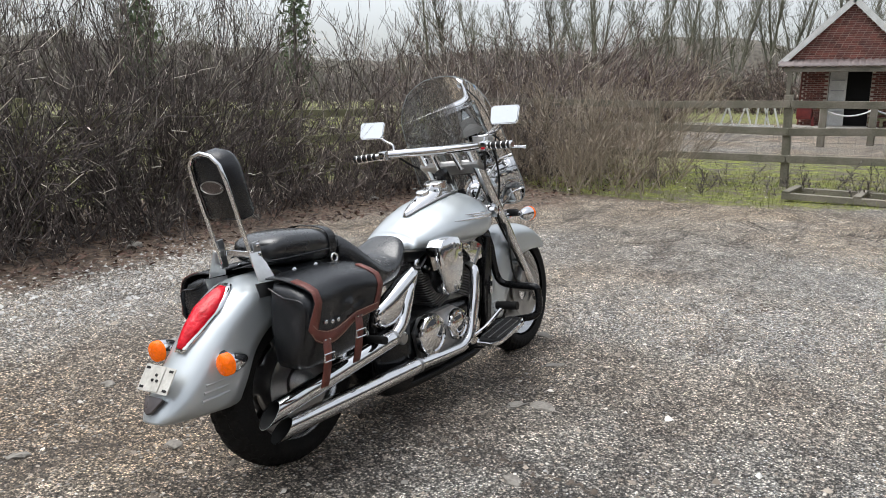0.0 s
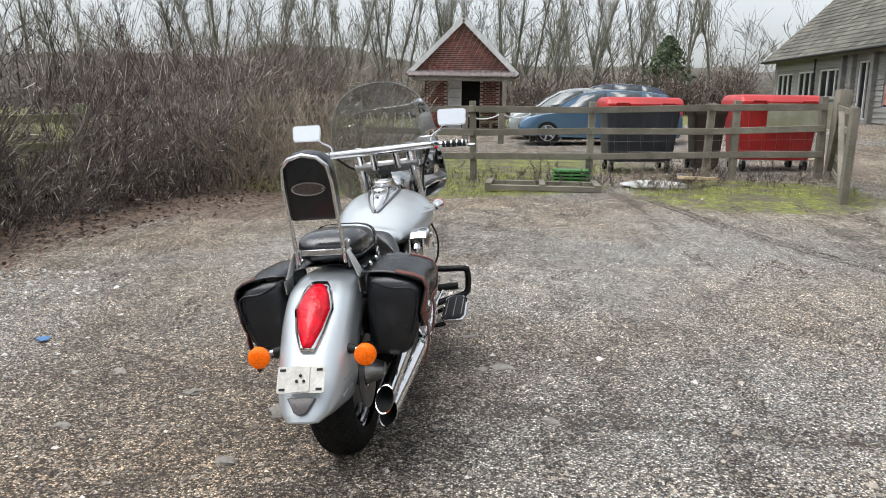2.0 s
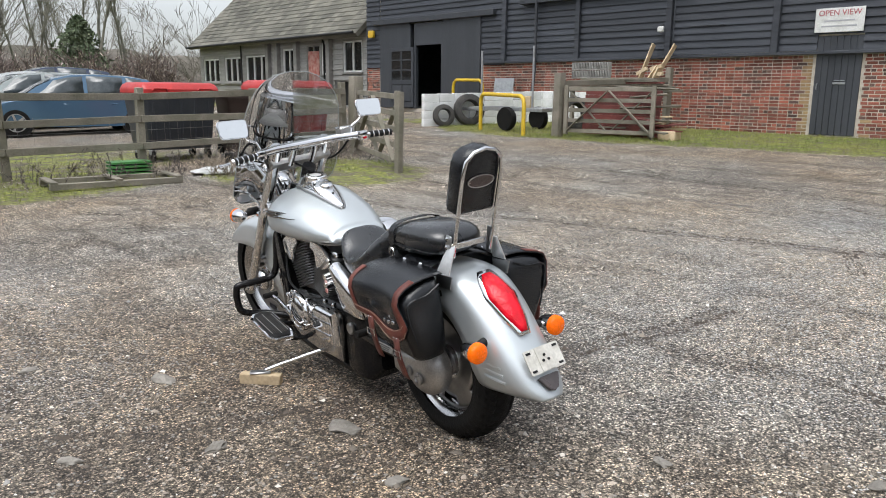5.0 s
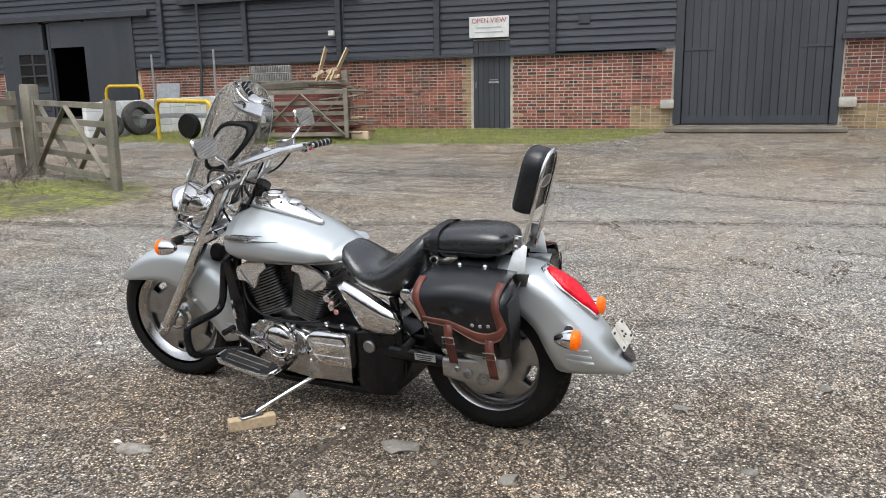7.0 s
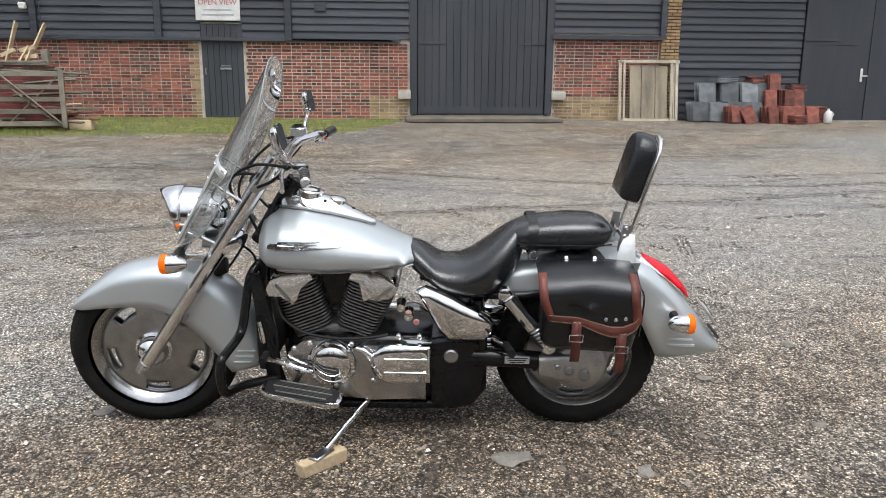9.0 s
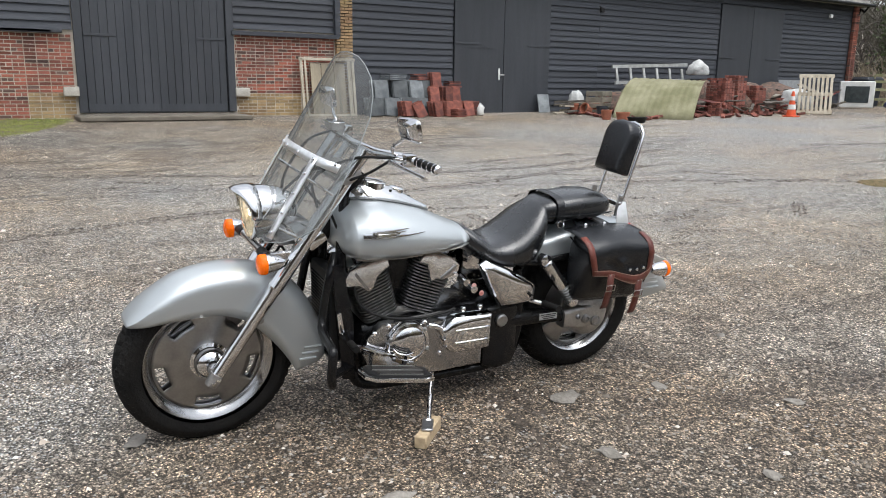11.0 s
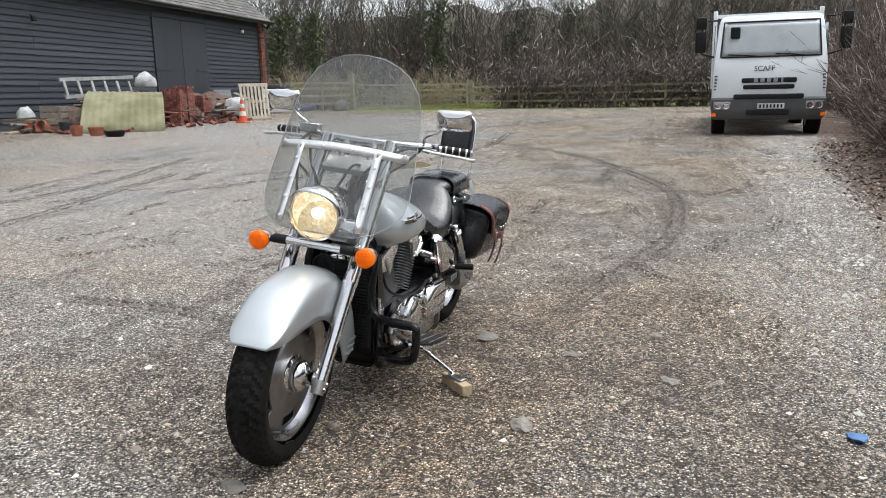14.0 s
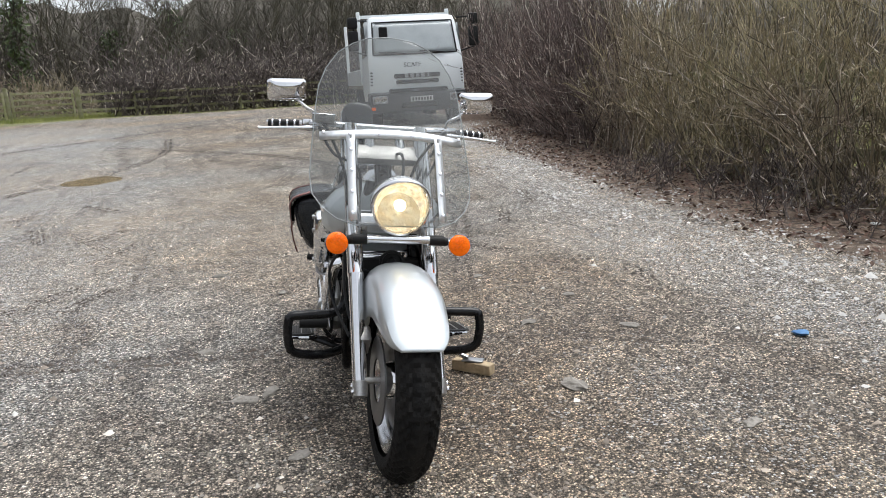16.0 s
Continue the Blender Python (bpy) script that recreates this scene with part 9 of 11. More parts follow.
# pallet frame on the brick wall
pal = thing("door_frame_stack", "pale timber door frame and boards leaning on the brick wall", "timber frame")
pm = Matrix.Translation((-5.40, BY + 0.34, gz(-5.5, -15) - 0.02)) @ Matrix.Rotation(radians(8), 4, "X")
PALEWOOD = mat("pale_old_wood", (0.50, 0.45, 0.36), (0.38, 0.33, 0.25), rough=0.8, scale=4, bump=0.3, bscale=40, rand=0.15)
OLDDOOR = mat("worn_door_boards", (0.33, 0.28, 0.20), (0.19, 0.165, 0.125), rough=0.85, scale=2.2, bump=0.4, bscale=30, rand=0.18, stretch=(3, 1, 0.4))
for c, s in (((-0.68, 0, 0.72), (0.07, 0.06, 1.44)), ((0.70, 0, 0.72), (0.07, 0.06, 1.44)), ((-0.55, 0.02, 0.70), (0.06, 0.05, 1.36)), ((0.60, 0.02, 0.72), (0.05, 0.05, 1.4)), ((0, 0, 1.42), (1.5, 0.06, 0.07)), ((0, 0, 0.04), (1.4, 0.06, 0.08)), ((-0.62, -0.02, 0.75), (0.04, 0.04, 1.4))):
    bm = bmesh.new()
    box(bm, c, s, None, 0.006)
    part("frame_member", bm, PALEWOOD, pal, m=pm)
for x, w in ((-0.32, 0.29), (0.0, 0.33), (0.315, 0.27)):
    bm = bmesh.new()
    box(bm, (x, -0.03, 0.71), (w, 0.025, 1.24), None, 0.004)
    part("board", bm, OLDDOOR, pal, m=pm)

# stacks of slates and clay tiles
rng = random.Random(11)
slate_me, tile_me = unit_box("slate", (0.42, 0.012, 0.45), OLDSLATE, 0.002), unit_box("tile", (0.27, 0.014, 0.38), TILE, 0.002)
HEAP = ((-6.54, 0.42, 0.0, 12, 1, 6, 1), (-6.98, 0.48, 0.0, 12, 1, -5, -1), (-7.42, 0.50, 0.0, 14, 1, 4, 0), (-7.86, 0.45, 0.0, 10, 1, -4, 1),
        (-6.72, 0.30, 0.44, 9, 1, 8, -1), (-7.29, 0.32, 0.44, 11, 1, -3, 1), (-7.74, 0.34, 0.44, 12, 1, 3, 0), (-8.17, 0.32, 0.44, 9, 1, -5, -2),
        (-7.20, 0.84, 0.0, 10, 0, 12, 2), (-7.62, 0.95, 0.0, 9, 0, -8, 24), (-8.12, 0.86, 0.0, 12, 0, 8, 4), (-8.45, 0.95, 0.0, 14, 0, -6, -3), (-8.78, 0.84, 0.0, 12, 0, 8, 6), (-9.10, 0.92, 0.0, 12, 0, -10, 3),
        (-8.24, 0.52, 0.36, 12, 0, -5, 2), (-8.58, 0.56, 0.36, 12, 0, 9, -4), (-8.92, 0.50, 0.34, 10, 0, -8, 5), (-8.30, 0.40, 0.72, 8, 0, 3, -2))
for x0, dy, z0, n, slate, turn, tip in HEAP:
    nm = "slate" if slate else "tile"
    st = thing("slate_stack" if slate else "tile_stack", "row of old grey slates stood on edge" if slate else "row of red clay tiles stood on edge", nm + " stack", Matrix.Translation((x0, BY + dy, gz(x0, BY + dy) + z0)) @ Matrix.Rotation(radians(turn), 4, "Z") @ Matrix.Rotation(radians(tip), 4, "Y"))
    tall = 0.23 if slate else 0.19
    for k in range(n):
        mesh_ob(nm, slate_me if slate else tile_me, st, Matrix.Translation((rng.uniform(-0.02, 0.02), 0.2 - 0.03 * k, tall + rng.uniform(-0.008, 0.02))) @ Matrix.Rotation(radians(rng.uniform(-4, 4)), 4, "Z") @ Matrix.Rotation(radians(rng.uniform(8, 14)), 4, "X") @ Matrix.Rotation(radians(rng.uniform(-2.5, 2.5)), 4, "Y"))
for x0, y0, z0, n, slate in ((-8.6, BY + 1.22, 0.0, 5, 0), (-9.3, BY + 0.75, 0.0, 9, 0), (-8.95, BY + 0.36, 0.72, 4, 0), (-7.18, BY + 0.30, 0.90, 4, 1), (-7.95, BY + 0.30, 0.90, 4, 0)):
    st = thing("slate_stack" if slate else "tile_stack", "flat stack of old grey slates" if slate else "flat stack of red clay tiles", "slate stack" if slate else "tile stack")
    for k in range(n):
        mesh_ob("slate" if slate else "tile", slate_me if slate else tile_me, st, Matrix.Translation((x0 + rng.uniform(-0.03, 0.03), y0, gz(x0, y0) + z0 + 0.02 + 0.042 * k)) @ Matrix.Rotation(radians(90), 4, "X") @ Matrix.Rotation(radians(rng.uniform(-12, 12)), 4, "Y") @ Matrix.Diagonal((1.25, 2.4, 1, 1)))
jug = thing("white_jug", "white plastic jug on the ground by the tiles", "jug")
bm = bmesh.new()
lathe(bm, [(0.085, 0), (0.10, 0.02), (0.10, 0.20), (0.05, 0.27), (0.03, 0.29), (0.03, 0.33)], 18, Matrix.Translation((-9.50, BY + 0.95, gz(-9.7, -14.6))))
part("jug_body", bm, WHITEPAINT, jug)
bm = bmesh.new()
tube(bm, [(-9.58, BY + 0.95, gz(-9.7, -14.6) + 0.12), (-9.64, BY + 0.95, gz(-9.7, -14.6) + 0.2), (-9.56, BY + 0.95, gz(-9.7, -14.6) + 0.27)], 0.014, 6)
part("jug_handle", bm, WHITEPAINT, jug)
bm = bmesh.new()
box(bm, (0, 0, 0), (0.42, 0.02, 0.55), Matrix.Translation((-12.3, BY + 0.22, gz(-12, -15) + 0.26)) @ Matrix.Rotation(radians(14), 4, "X"))
tagged(part("leaning_slab", bm, OLDSLATE), "grey slab leaning on the barn door", "slab")

# heap of rubble, sacks, pots and brick stacks along the far barn wall
brick_me = unit_box("loose_brick", (0.225, 0.105, 0.07), TILE, 0.004)
for k in range(150):
    x = -12.4 - 9.0 * rng.random() ** 1.2
    y = BY + 0.7 + 3.2 * rng.random()
    ob = mesh_ob("loose_brick", brick_me, None, Matrix.Translation((x, y, gz(x, y) + 0.05)) @ Euler((rng.uniform(-0.5, 0.5), rng.uniform(-0.4, 0.4), rng.uniform(0, 3))).to_matrix().to_4x4())
    tagged(ob, "loose red brick lying by the barn", "brick", "loose bricks")


def brick_stack(cx, cy, nx_, ny_, nz_, turn, label):
    st = thing("brick_stack", label, "brick stack", Matrix.Translation((cx, cy, gz(cx, cy))) @ Matrix.Rotation(radians(turn), 4, "Z"), "brick stacks")
    for k in range(nz_):
        for i in range(nx_):
            for j in range(ny_):
                if k > nz_ - 3 and rng.random() < 0.35:
                    continue
                if 0 < i < nx_ - 1 and 0 < j < ny_ - 1 and k < nz_ - 1:
                    continue
                mesh_ob("brick", brick_me, st, Matrix.Translation(((i - nx_ / 2) * 0.235 + rng.uniform(-0.008, 0.008), (j - ny_ / 2) * 0.115, 0.04 + 0.078 * k)) @ Matrix.Rotation(radians(rng.uniform(-3, 3)), 4, "Z"))


brick_stack(-17.4, -12.9, 4, 5, 14, 20, "square stack of old red bricks")
brick_stack(-18.5, -13.3, 3, 5, 15, 15, "square stack of old red bricks")
brick_stack(-19.7, -13.4, 3, 4, 11, 10, "square stack of old red bricks")
brick_stack(-16.6, -12.3, 4, 3, 5, 25, "low stack of old red bricks")
brick_stack(-20.6, -12.9, 3, 3, 6, 30, "low stack of old red bricks")
asb = thing("curved_sheet", "mossy curved corrugated roof sheet", "roof sheet")
bm = bmesh.new()
rows_ = []
cA, cB, cC, cD = Vector((-12.7, -12.7, gz(-12.7, -12.7))), Vector((-14.2, -11.2, gz(-14.2, -11.2))), Vector((-15.0, -14.1, 1.52)), Vector((-16.7, -12.9, 1.46))
out_ = (cB - cA).cross(cC - cA).normalized()
out_ = out_ if out_.z > 0 else -out_
for i in range(49):
    u = i / 48
    lo_, hi_ = cA.lerp(cB, u), cC.lerp(cD, u)
    rows_.append([lo_.lerp(hi_, v) + out_ * (0.42 * math.sin(math.pi * v) ** 0.8 * (1 - 0.3 * v) + 0.012 * math.cos(i * 1.57)) for v in [j / 12 for j in range(13)]])
loft(bm, rows_, closed=False)
part("sheet", bm, mat("lichen_sheet", (0.145, 0.14, 0.07), (0.25, 0.24, 0.15), rough=0.9, scale=1.6, bump=0.4, bscale=40), asb, solid=0.014)
for k in range(9):
    bm = bmesh.new()
    box(bm, (0, 0, 0), (rng.uniform(1.2, 1.9), 0.16, 0.04), Matrix.Translation((-15.6 + rng.uniform(-0.3, 0.3), -14.35 + 0.05 * k, gz(-15.6, -14.3) + 0.62 + 0.042 * k)) @ Matrix.Rotation(radians(rng.uniform(-8, 8)), 4, "Z"), 0.004)
    tagged(part("scrap_board", bm, PALEWOOD if k % 3 else WEATHERED), "pale board stacked under the white rack", "board", "scrap boards")
OLDWHITE = mat("old_white_paint", (0.40, 0.41, 0.40), (0.27, 0.275, 0.265), rough=0.7, scale=5, bump=0.2, bscale=40)
sink = thing("ladder_rack", "white slatted roof rack on the rubble heap", "rack")
for k in range(6):
    bm = bmesh.new()
    bar(bm, (-14.55 - 0.58 * k, -14.45, gz(-15, -14) + 0.92), (-14.6 - 0.58 * k, -14.6, gz(-15, -14) + 1.36), 0.07, 0.05)
    part("rung", bm, OLDWHITE, sink)
for dz, dy in ((0.90, 0.0), (1.38, -0.16)):
    bm = bmesh.new()
    bar(bm, (-14.45, -14.45 + dy, gz(-15, -14) + dz), (-17.75, -14.45 + dy, gz(-15, -14) + dz + 0.12), 0.06, 0.10)
    part("side_rail", bm, OLDWHITE, sink)
CLOTH = mat("pale_tarp", (0.55, 0.56, 0.55), (0.42, 0.43, 0.42), rough=0.6, scale=6, bump=0.4, bscale=30)
BLUETARP = mat("blue_tarp", (0.025, 0.035, 0.16), (0.02, 0.025, 0.10), rough=0.45, scale=6, bump=0.5, bscale=25)
YELLOWSACK = mat("yellow_plastic", (0.6, 0.48, 0.06), (0.5, 0.38, 0.05), rough=0.5, scale=9)
POT = mat("terracotta", (0.36, 0.13, 0.075), (0.28, 0.10, 0.06), rough=0.85, scale=10)
DARKBOARD = mat("rubble_board", (0.13, 0.115, 0.095), (0.08, 0.07, 0.06), rough=0.9, scale=5, bump=0.4, bscale=40)


RUBBLE = mat("brick_rubble", (0.17, 0.10, 0.075), (0.075, 0.060, 0.050), rough=0.95, scale=7, bump=0.9, bscale=22, fine=0.4)


def lump(name, x, y, z, s, material, label, cat, seed=0, flat=1.0):
    """A crumpled rounded heap: a tarp, sack or stone."""
    bm = bmesh.new()
    bmesh.ops.create_icosphere(bm, subdivisions=3, radius=1)
    for v in bm.verts:
        k = 1 + 0.24 * noise.noise(v.co * 1.7 + Vector((seed, 0, 0))) + 0.12 * noise.noise(v.co * 4.3 + Vector((0, seed, 0)))
        v.co = Vector((v.co.x * s[0] * k, v.co.y * s[1] * k, max(-0.35 * s[2], v.co.z * s[2] * k * flat)))
    ob = part(name, bm, material, m=Matrix.Translation((x, y, gz(x, y) + z)), smooth=60)
    return tagged(ob, label, cat)


lump("plastic_tarp", -17.8, -14.2, 1.28, (0.36, 0.30, 0.34), CLOTH, "crumpled pale plastic sheet on the brick stacks", "tarp", 1)
lump("plastic_tarp", -20.9, -12.7, 0.30, (0.55, 0.45, 0.5), CLOTH, "crumpled pale sheet over the rubble heap", "tarp", 2)
lump("blue_tarp", -30.4, -14.3, 0.12, (0.75, 0.5, 0.24), BLUETARP, "crumpled dark blue tarpaulin on the ground", "tarp", 3)
lump("blue_tarp", -31.0, -13.8, 0.16, (0.35, 0.3, 0.32), BLUETARP, "crumpled dark blue tarpaulin on the ground", "tarp", 4)
lump("yellow_sack", -14.0, -14.3, 0.14, (0.40, 0.22, 0.15), YELLOWSACK, "yellow plastic sack on the ground", "sack", 5)
lump("sack", -13.05, -14.6, 0.30, (0.25, 0.22, 0.36), CLOTH, "white plastic sack by the barn", "sack", 6)
for k, (x, y) in enumerate(((-12.75, -14.3), (-12.9, -13.9), (-13.3, -14.0), (-15.4, -13.4), (-15.9, -13.0))):
    bm = bmesh.new()
    lathe(bm, [(0.10, 0), (0.15, 0.26), (0.17, 0.26), (0.17, 0.31), (0.14, 0.31), (0.12, 0.05), (0.001, 0.05)], 18, Matrix.Translation((x, y, gz(x, y) + 0.13)) @ Matrix.Rotation(radians(70 if k % 2 else 0), 4, "Y") @ Matrix.Translation((0, 0, -0.13)), caps=False)
    tagged(part("flower_pot", bm, POT), "terracotta flower pot among the rubble", "pot", "flower pots")
crate = thing("grey_crate", "dark plastic crate on the ground", "crate")
bm = bmesh.new()
loft(bm, [[(x * k, y * k, z) for x, y in rrect(0.6, 0.42, 0.04)] for z, k in ((0, 0.9), (0.25, 1.0), (0.25, 0.94), (0.03, 0.85))])
part("crate_body", bm, TRUCKGREY, crate, m=Matrix.Translation((-15.2, -13.6, gz(-15, -13.6))))
for k in range(90):
    x, y = -13.6 - 9.5 * rng.random(), -14.6 + 2.3 * rng.random()
    bm = bmesh.new()
    box(bm, (0, 0, 0), (rng.uniform(0.5, 1.5), rng.uniform(0.08, 0.2), 0.035), Matrix.Translation((x, y, gz(x, y) + rng.uniform(0.08, 0.75 if x < -20 else 0.45))) @ Euler((rng.uniform(-0.3, 0.3), rng.uniform(-0.35, 0.35), rng.uniform(0, 3.1))).to_matrix().to_4x4(), 0.004)
    tagged(part("scrap_board", bm, (DARKBOARD, WEATHERED, REDBOARD, DARKBOARD)[k % 4]), "scrap timber board thrown on the heap", "board", "scrap boards")
for k in range(5):
    lump("earth_mound", -14.6 - 1.75 * k, -14.2, 0.14, (1.15, 0.85, 0.80 if k else 0.5), RUBBLE, "dark mound of rubble and scrap along the barn", "rubble", 20 + k)
for x, y, r, h, material, nm, lab in ((-12.6, -13.0, 0.17, 0.30, NAVYBIN, "bucket", "dark plastic bucket before the rubble"), (-12.15, -11.75, 0.19, 0.22, POT, "flower_pot", "broad terracotta pot before the rubble"), (-11.95, -12.15, 0.15, 0.26, POT, "flower_pot", "terracotta flower pot among the rubble"), (-12.05, -11.15, 0.26, 0.14, BLACKPLASTIC, "tray", "round black plastic tray on the ground")):
    bm = bmesh.new()
    lathe(bm, [(r * 0.75, 0), (r * 0.95, h * 0.85), (r, h * 0.85), (r, h), (r * 0.9, h), (r * 0.7, 0.04), (0.001, 0.04)], 20, Matrix.Translation((x, y, gz(x, y))), caps=False)
    tagged(part(nm, bm, material), lab, "pot" if material is POT else nm)
wood_crate = thing("wooden_crate", "old slatted wooden crate on the rubble", "crate", Matrix.Translation((-13.3, -13.9, gz(-13.3, -13.9))) @ Matrix.Rotation(radians(24), 4, "Z"))
for dx, dy, sx, sy in ((0, 0.25, 0.7, 0.025), (0, -0.25, 0.7, 0.025), (0.35, 0, 0.025, 0.5), (-0.35, 0, 0.025, 0.5)):
    for k in range(4):
        bm = bmesh.new()
        box(bm, (dx, dy, 0.09 + 0.17 * k), (sx, sy, 0.12), None, 0.004)
        part("slat", bm, WEATHERED, wood_crate)
for dx, dy in ((0.32, 0.22), (-0.32, 0.22), (0.32, -0.22), (-0.32, -0.22)):
    bm = bmesh.new()
    box(bm, (dx, dy, 0.34), (0.05, 0.05, 0.68))
    part("corner_post", bm, WEATHERED, wood_crate)
for k in range(12):
    x, y = -12.4 - 1.0 * brng.random(), -14.6 + 0.6 * brng.random()
    bm = bmesh.new()
    box(bm, (0, 0, 0), (brng.uniform(0.7, 1.4), 0.12, 0.05), Matrix.Translation((x, y, gz(x, y) + 0.04 + 0.03 * k)) @ Euler((0, brng.uniform(-0.08, 0.08), brng.uniform(-0.5, 0.5))).to_matrix().to_4x4(), 0.004)
    tagged(part("scrap_board", bm, (PALEWOOD, WEATHERED, DARKBOARD)[k % 3]), "scrap timber board thrown on the heap", "board", "scrap boards")
cone = thing("traffic_cone", "orange traffic cone with white bands", "cone", Matrix.Translation((-18.5, -11.2, gz(-18.5, -11.2))))
CONE = mat("cone_orange", (0.72, 0.10, 0.03), (0.6, 0.08, 0.025), rough=0.5, scale=9)
bm = bmesh.new()
box(bm, (0, 0, 0.02), (0.36, 0.36, 0.04), None, 0.01)
lathe(bm, [(0.14, 0.04), (0.035, 0.74), (0.001, 0.75)], 20)
part("cone_body", bm, CONE, cone)
for z0, z1 in ((0.22, 0.36), (0.48, 0.60)):
    bm = bmesh.new()
    lathe(bm, [(0.143 - 0.15 * (z0 - 0.04) + 0.004, z0), (0.143 - 0.15 * (z1 - 0.04) + 0.004, z1)], 20, caps=False)
    part("band", bm, WHITEPAINT, cone)
cr = thing("timber_pallet", "pale timber pallet leaning on the heap", "pallet", Matrix.Translation((-20.5, -11.75, gz(-20.5, -11.7))) @ Matrix.Rotation(radians(-52), 4, "Z") @ Matrix.Rotation(radians(16), 4, "X") @ Matrix.Diagonal((0.85, 1, 1.05, 1)))
for k in range(8):
    bm = bmesh.new()
    box(bm, (-0.52 + 0.15 * k, 0.03, 0.62), (0.09, 0.02, 1.2), None, 0.003)
    part("slat", bm, PALEWOOD, cr)
for z in (0.06, 0.62, 1.18):
    bm = bmesh.new()
    box(bm, (0, 0, z), (1.2, 0.05, 0.10), None, 0.004)
    part("bearer", bm, PALEWOOD, cr)
app = thing("white_appliance", "white oven casing with a dark window, dumped by the fence", "appliance", Matrix.Translation((-27.0, -14.2, gz(-27, -14))) @ Matrix.Rotation(radians(-55), 4, "Z"))
bm = bmesh.new()
box(bm, (0, 0, 0.55), (1.2, 0.5, 1.0), None, 0.03)
part("casing", bm, WHITEPAINT, app)
bm = bmesh.new()
box(bm, (0, 0.26, 0.55), (0.82, 0.02, 0.62), None, 0.02)
part("dark_window", bm, CARGLASS, app)
bin2 = thing("wheelie_bin", "dark wheelie bin by the far fence", "bin", Matrix.Translation((-28.9, -14.9, gz(-28, -14.9))))
bm = bmesh.new()
loft(bm, [[(x * k, y * k, zz) for x, y in rrect(1.1, 0.7, 0.06)] for zz, k in ((0.06, 0.8), (0.98, 0.98), (1.06, 1.05), (1.12, 1.05), (1.22, 0.9))])
part("bin_body", bm, NAVYBIN, bin2)
bm = bmesh.new()
box(bm, (0, 0, 0), (1.3, 0.03, 1.05), Matrix.Translation((-23.6, -14.75, gz(-23, -14.7) + 0.52)) @ Matrix.Rotation(radians(8), 4, "X"))
tagged(part("metal_sheet", bm, GALV), "flat grey panel propped on the heap", "panel")
lump("boulder", -30.6, -12.6, 0.12, (0.5, 0.35, 0.4), DARKBOARD, "rough stone by the gate post", "stone", 40)

# ---- litter at the fence by the bins ----
pl = thing("flat_pallet", "grey pallet frame lying in the grass", "pallet", Matrix.Translation((8.7, -1.55, gz(8.7, -1.5))) @ Matrix.Rotation(radians(-5), 4, "Z"))
for x in (-0.35, 0.35):
    bm = bmesh.new()
    box(bm, (x, 0, 0.05), (0.10, 1.7, 0.08), None, 0.005)
    part("bearer", bm, WEATHERED, pl)
for y in (-0.8, 0.0, 0.8):
    bm = bmesh.new()
    box(bm, (0, y, 0.10), (0.8, 0.09, 0.03), None, 0.004)
    part("slat", bm, WEATHERED, pl)
gc = thing("green_crate", "bright green plastic crate by the fence", "crate", Matrix.Translation((9.55, -2.1, gz(9.5, -2))))
GREENPL = mat("green_plastic", (0.07, 0.24, 0.06), (0.05, 0.18, 0.05), rough=0.5)
for k in range(4):
    bm = bmesh.new()
    loft(bm, [[(x, y, z + 0.055 * k) for x, y in rrect(0.36, 0.58, 0.03)] for z in (0.02, 0.05)])
    part("crate_band", bm, GREENPL, gc)
bb = thing("black_box", "small black plastic box by the fence", "box", Matrix.Translation((9.45, -3.85, gz(9.4, -3.8))))
bm = bmesh.new()
box(bm, (0, 0, 0.12), (0.3, 0.36, 0.22), None, 0.02)
part("box_body", bm, BLACKPLASTIC, bb)
bm = bmesh.new()
box(bm, (-0.155, 0, 0.13), (0.006, 0.24, 0.08))
part("box_label", bm, GREYTEXT, bb)
lump("plastic_sheet", 8.9, -3.3, 0.03, (0.25, 0.5, 0.07), CLOTH, "crumpled pale plastic sheet on the brushwood", "litter", 8)
bm = bmesh.new()
bar(bm, (8.6, -3.6, gz(8.6, -3.6) + 0.18), (9.1, -4.3, gz(9, -4.2) + 0.10), 0.12, 0.04)
tagged(part("pale_plank", bm, NEWWOOD), "short pale plank on the brushwood", "plank")

# timber block under the side stand
blockm = Matrix.Translation((1.0, 0.41, ground_z(1.0, 0.41) + 0.025)) @ Matrix.Rotation(radians(42), 4, "Z")
bm = bmesh.new()
box(bm, (0, 0, 0), (0.20, 0.048, 0.050), blockm, 0.004)
tagged(part("timber_block", bm, NEWWOOD), "sawn timber block under the motorcycle's side stand", "block")

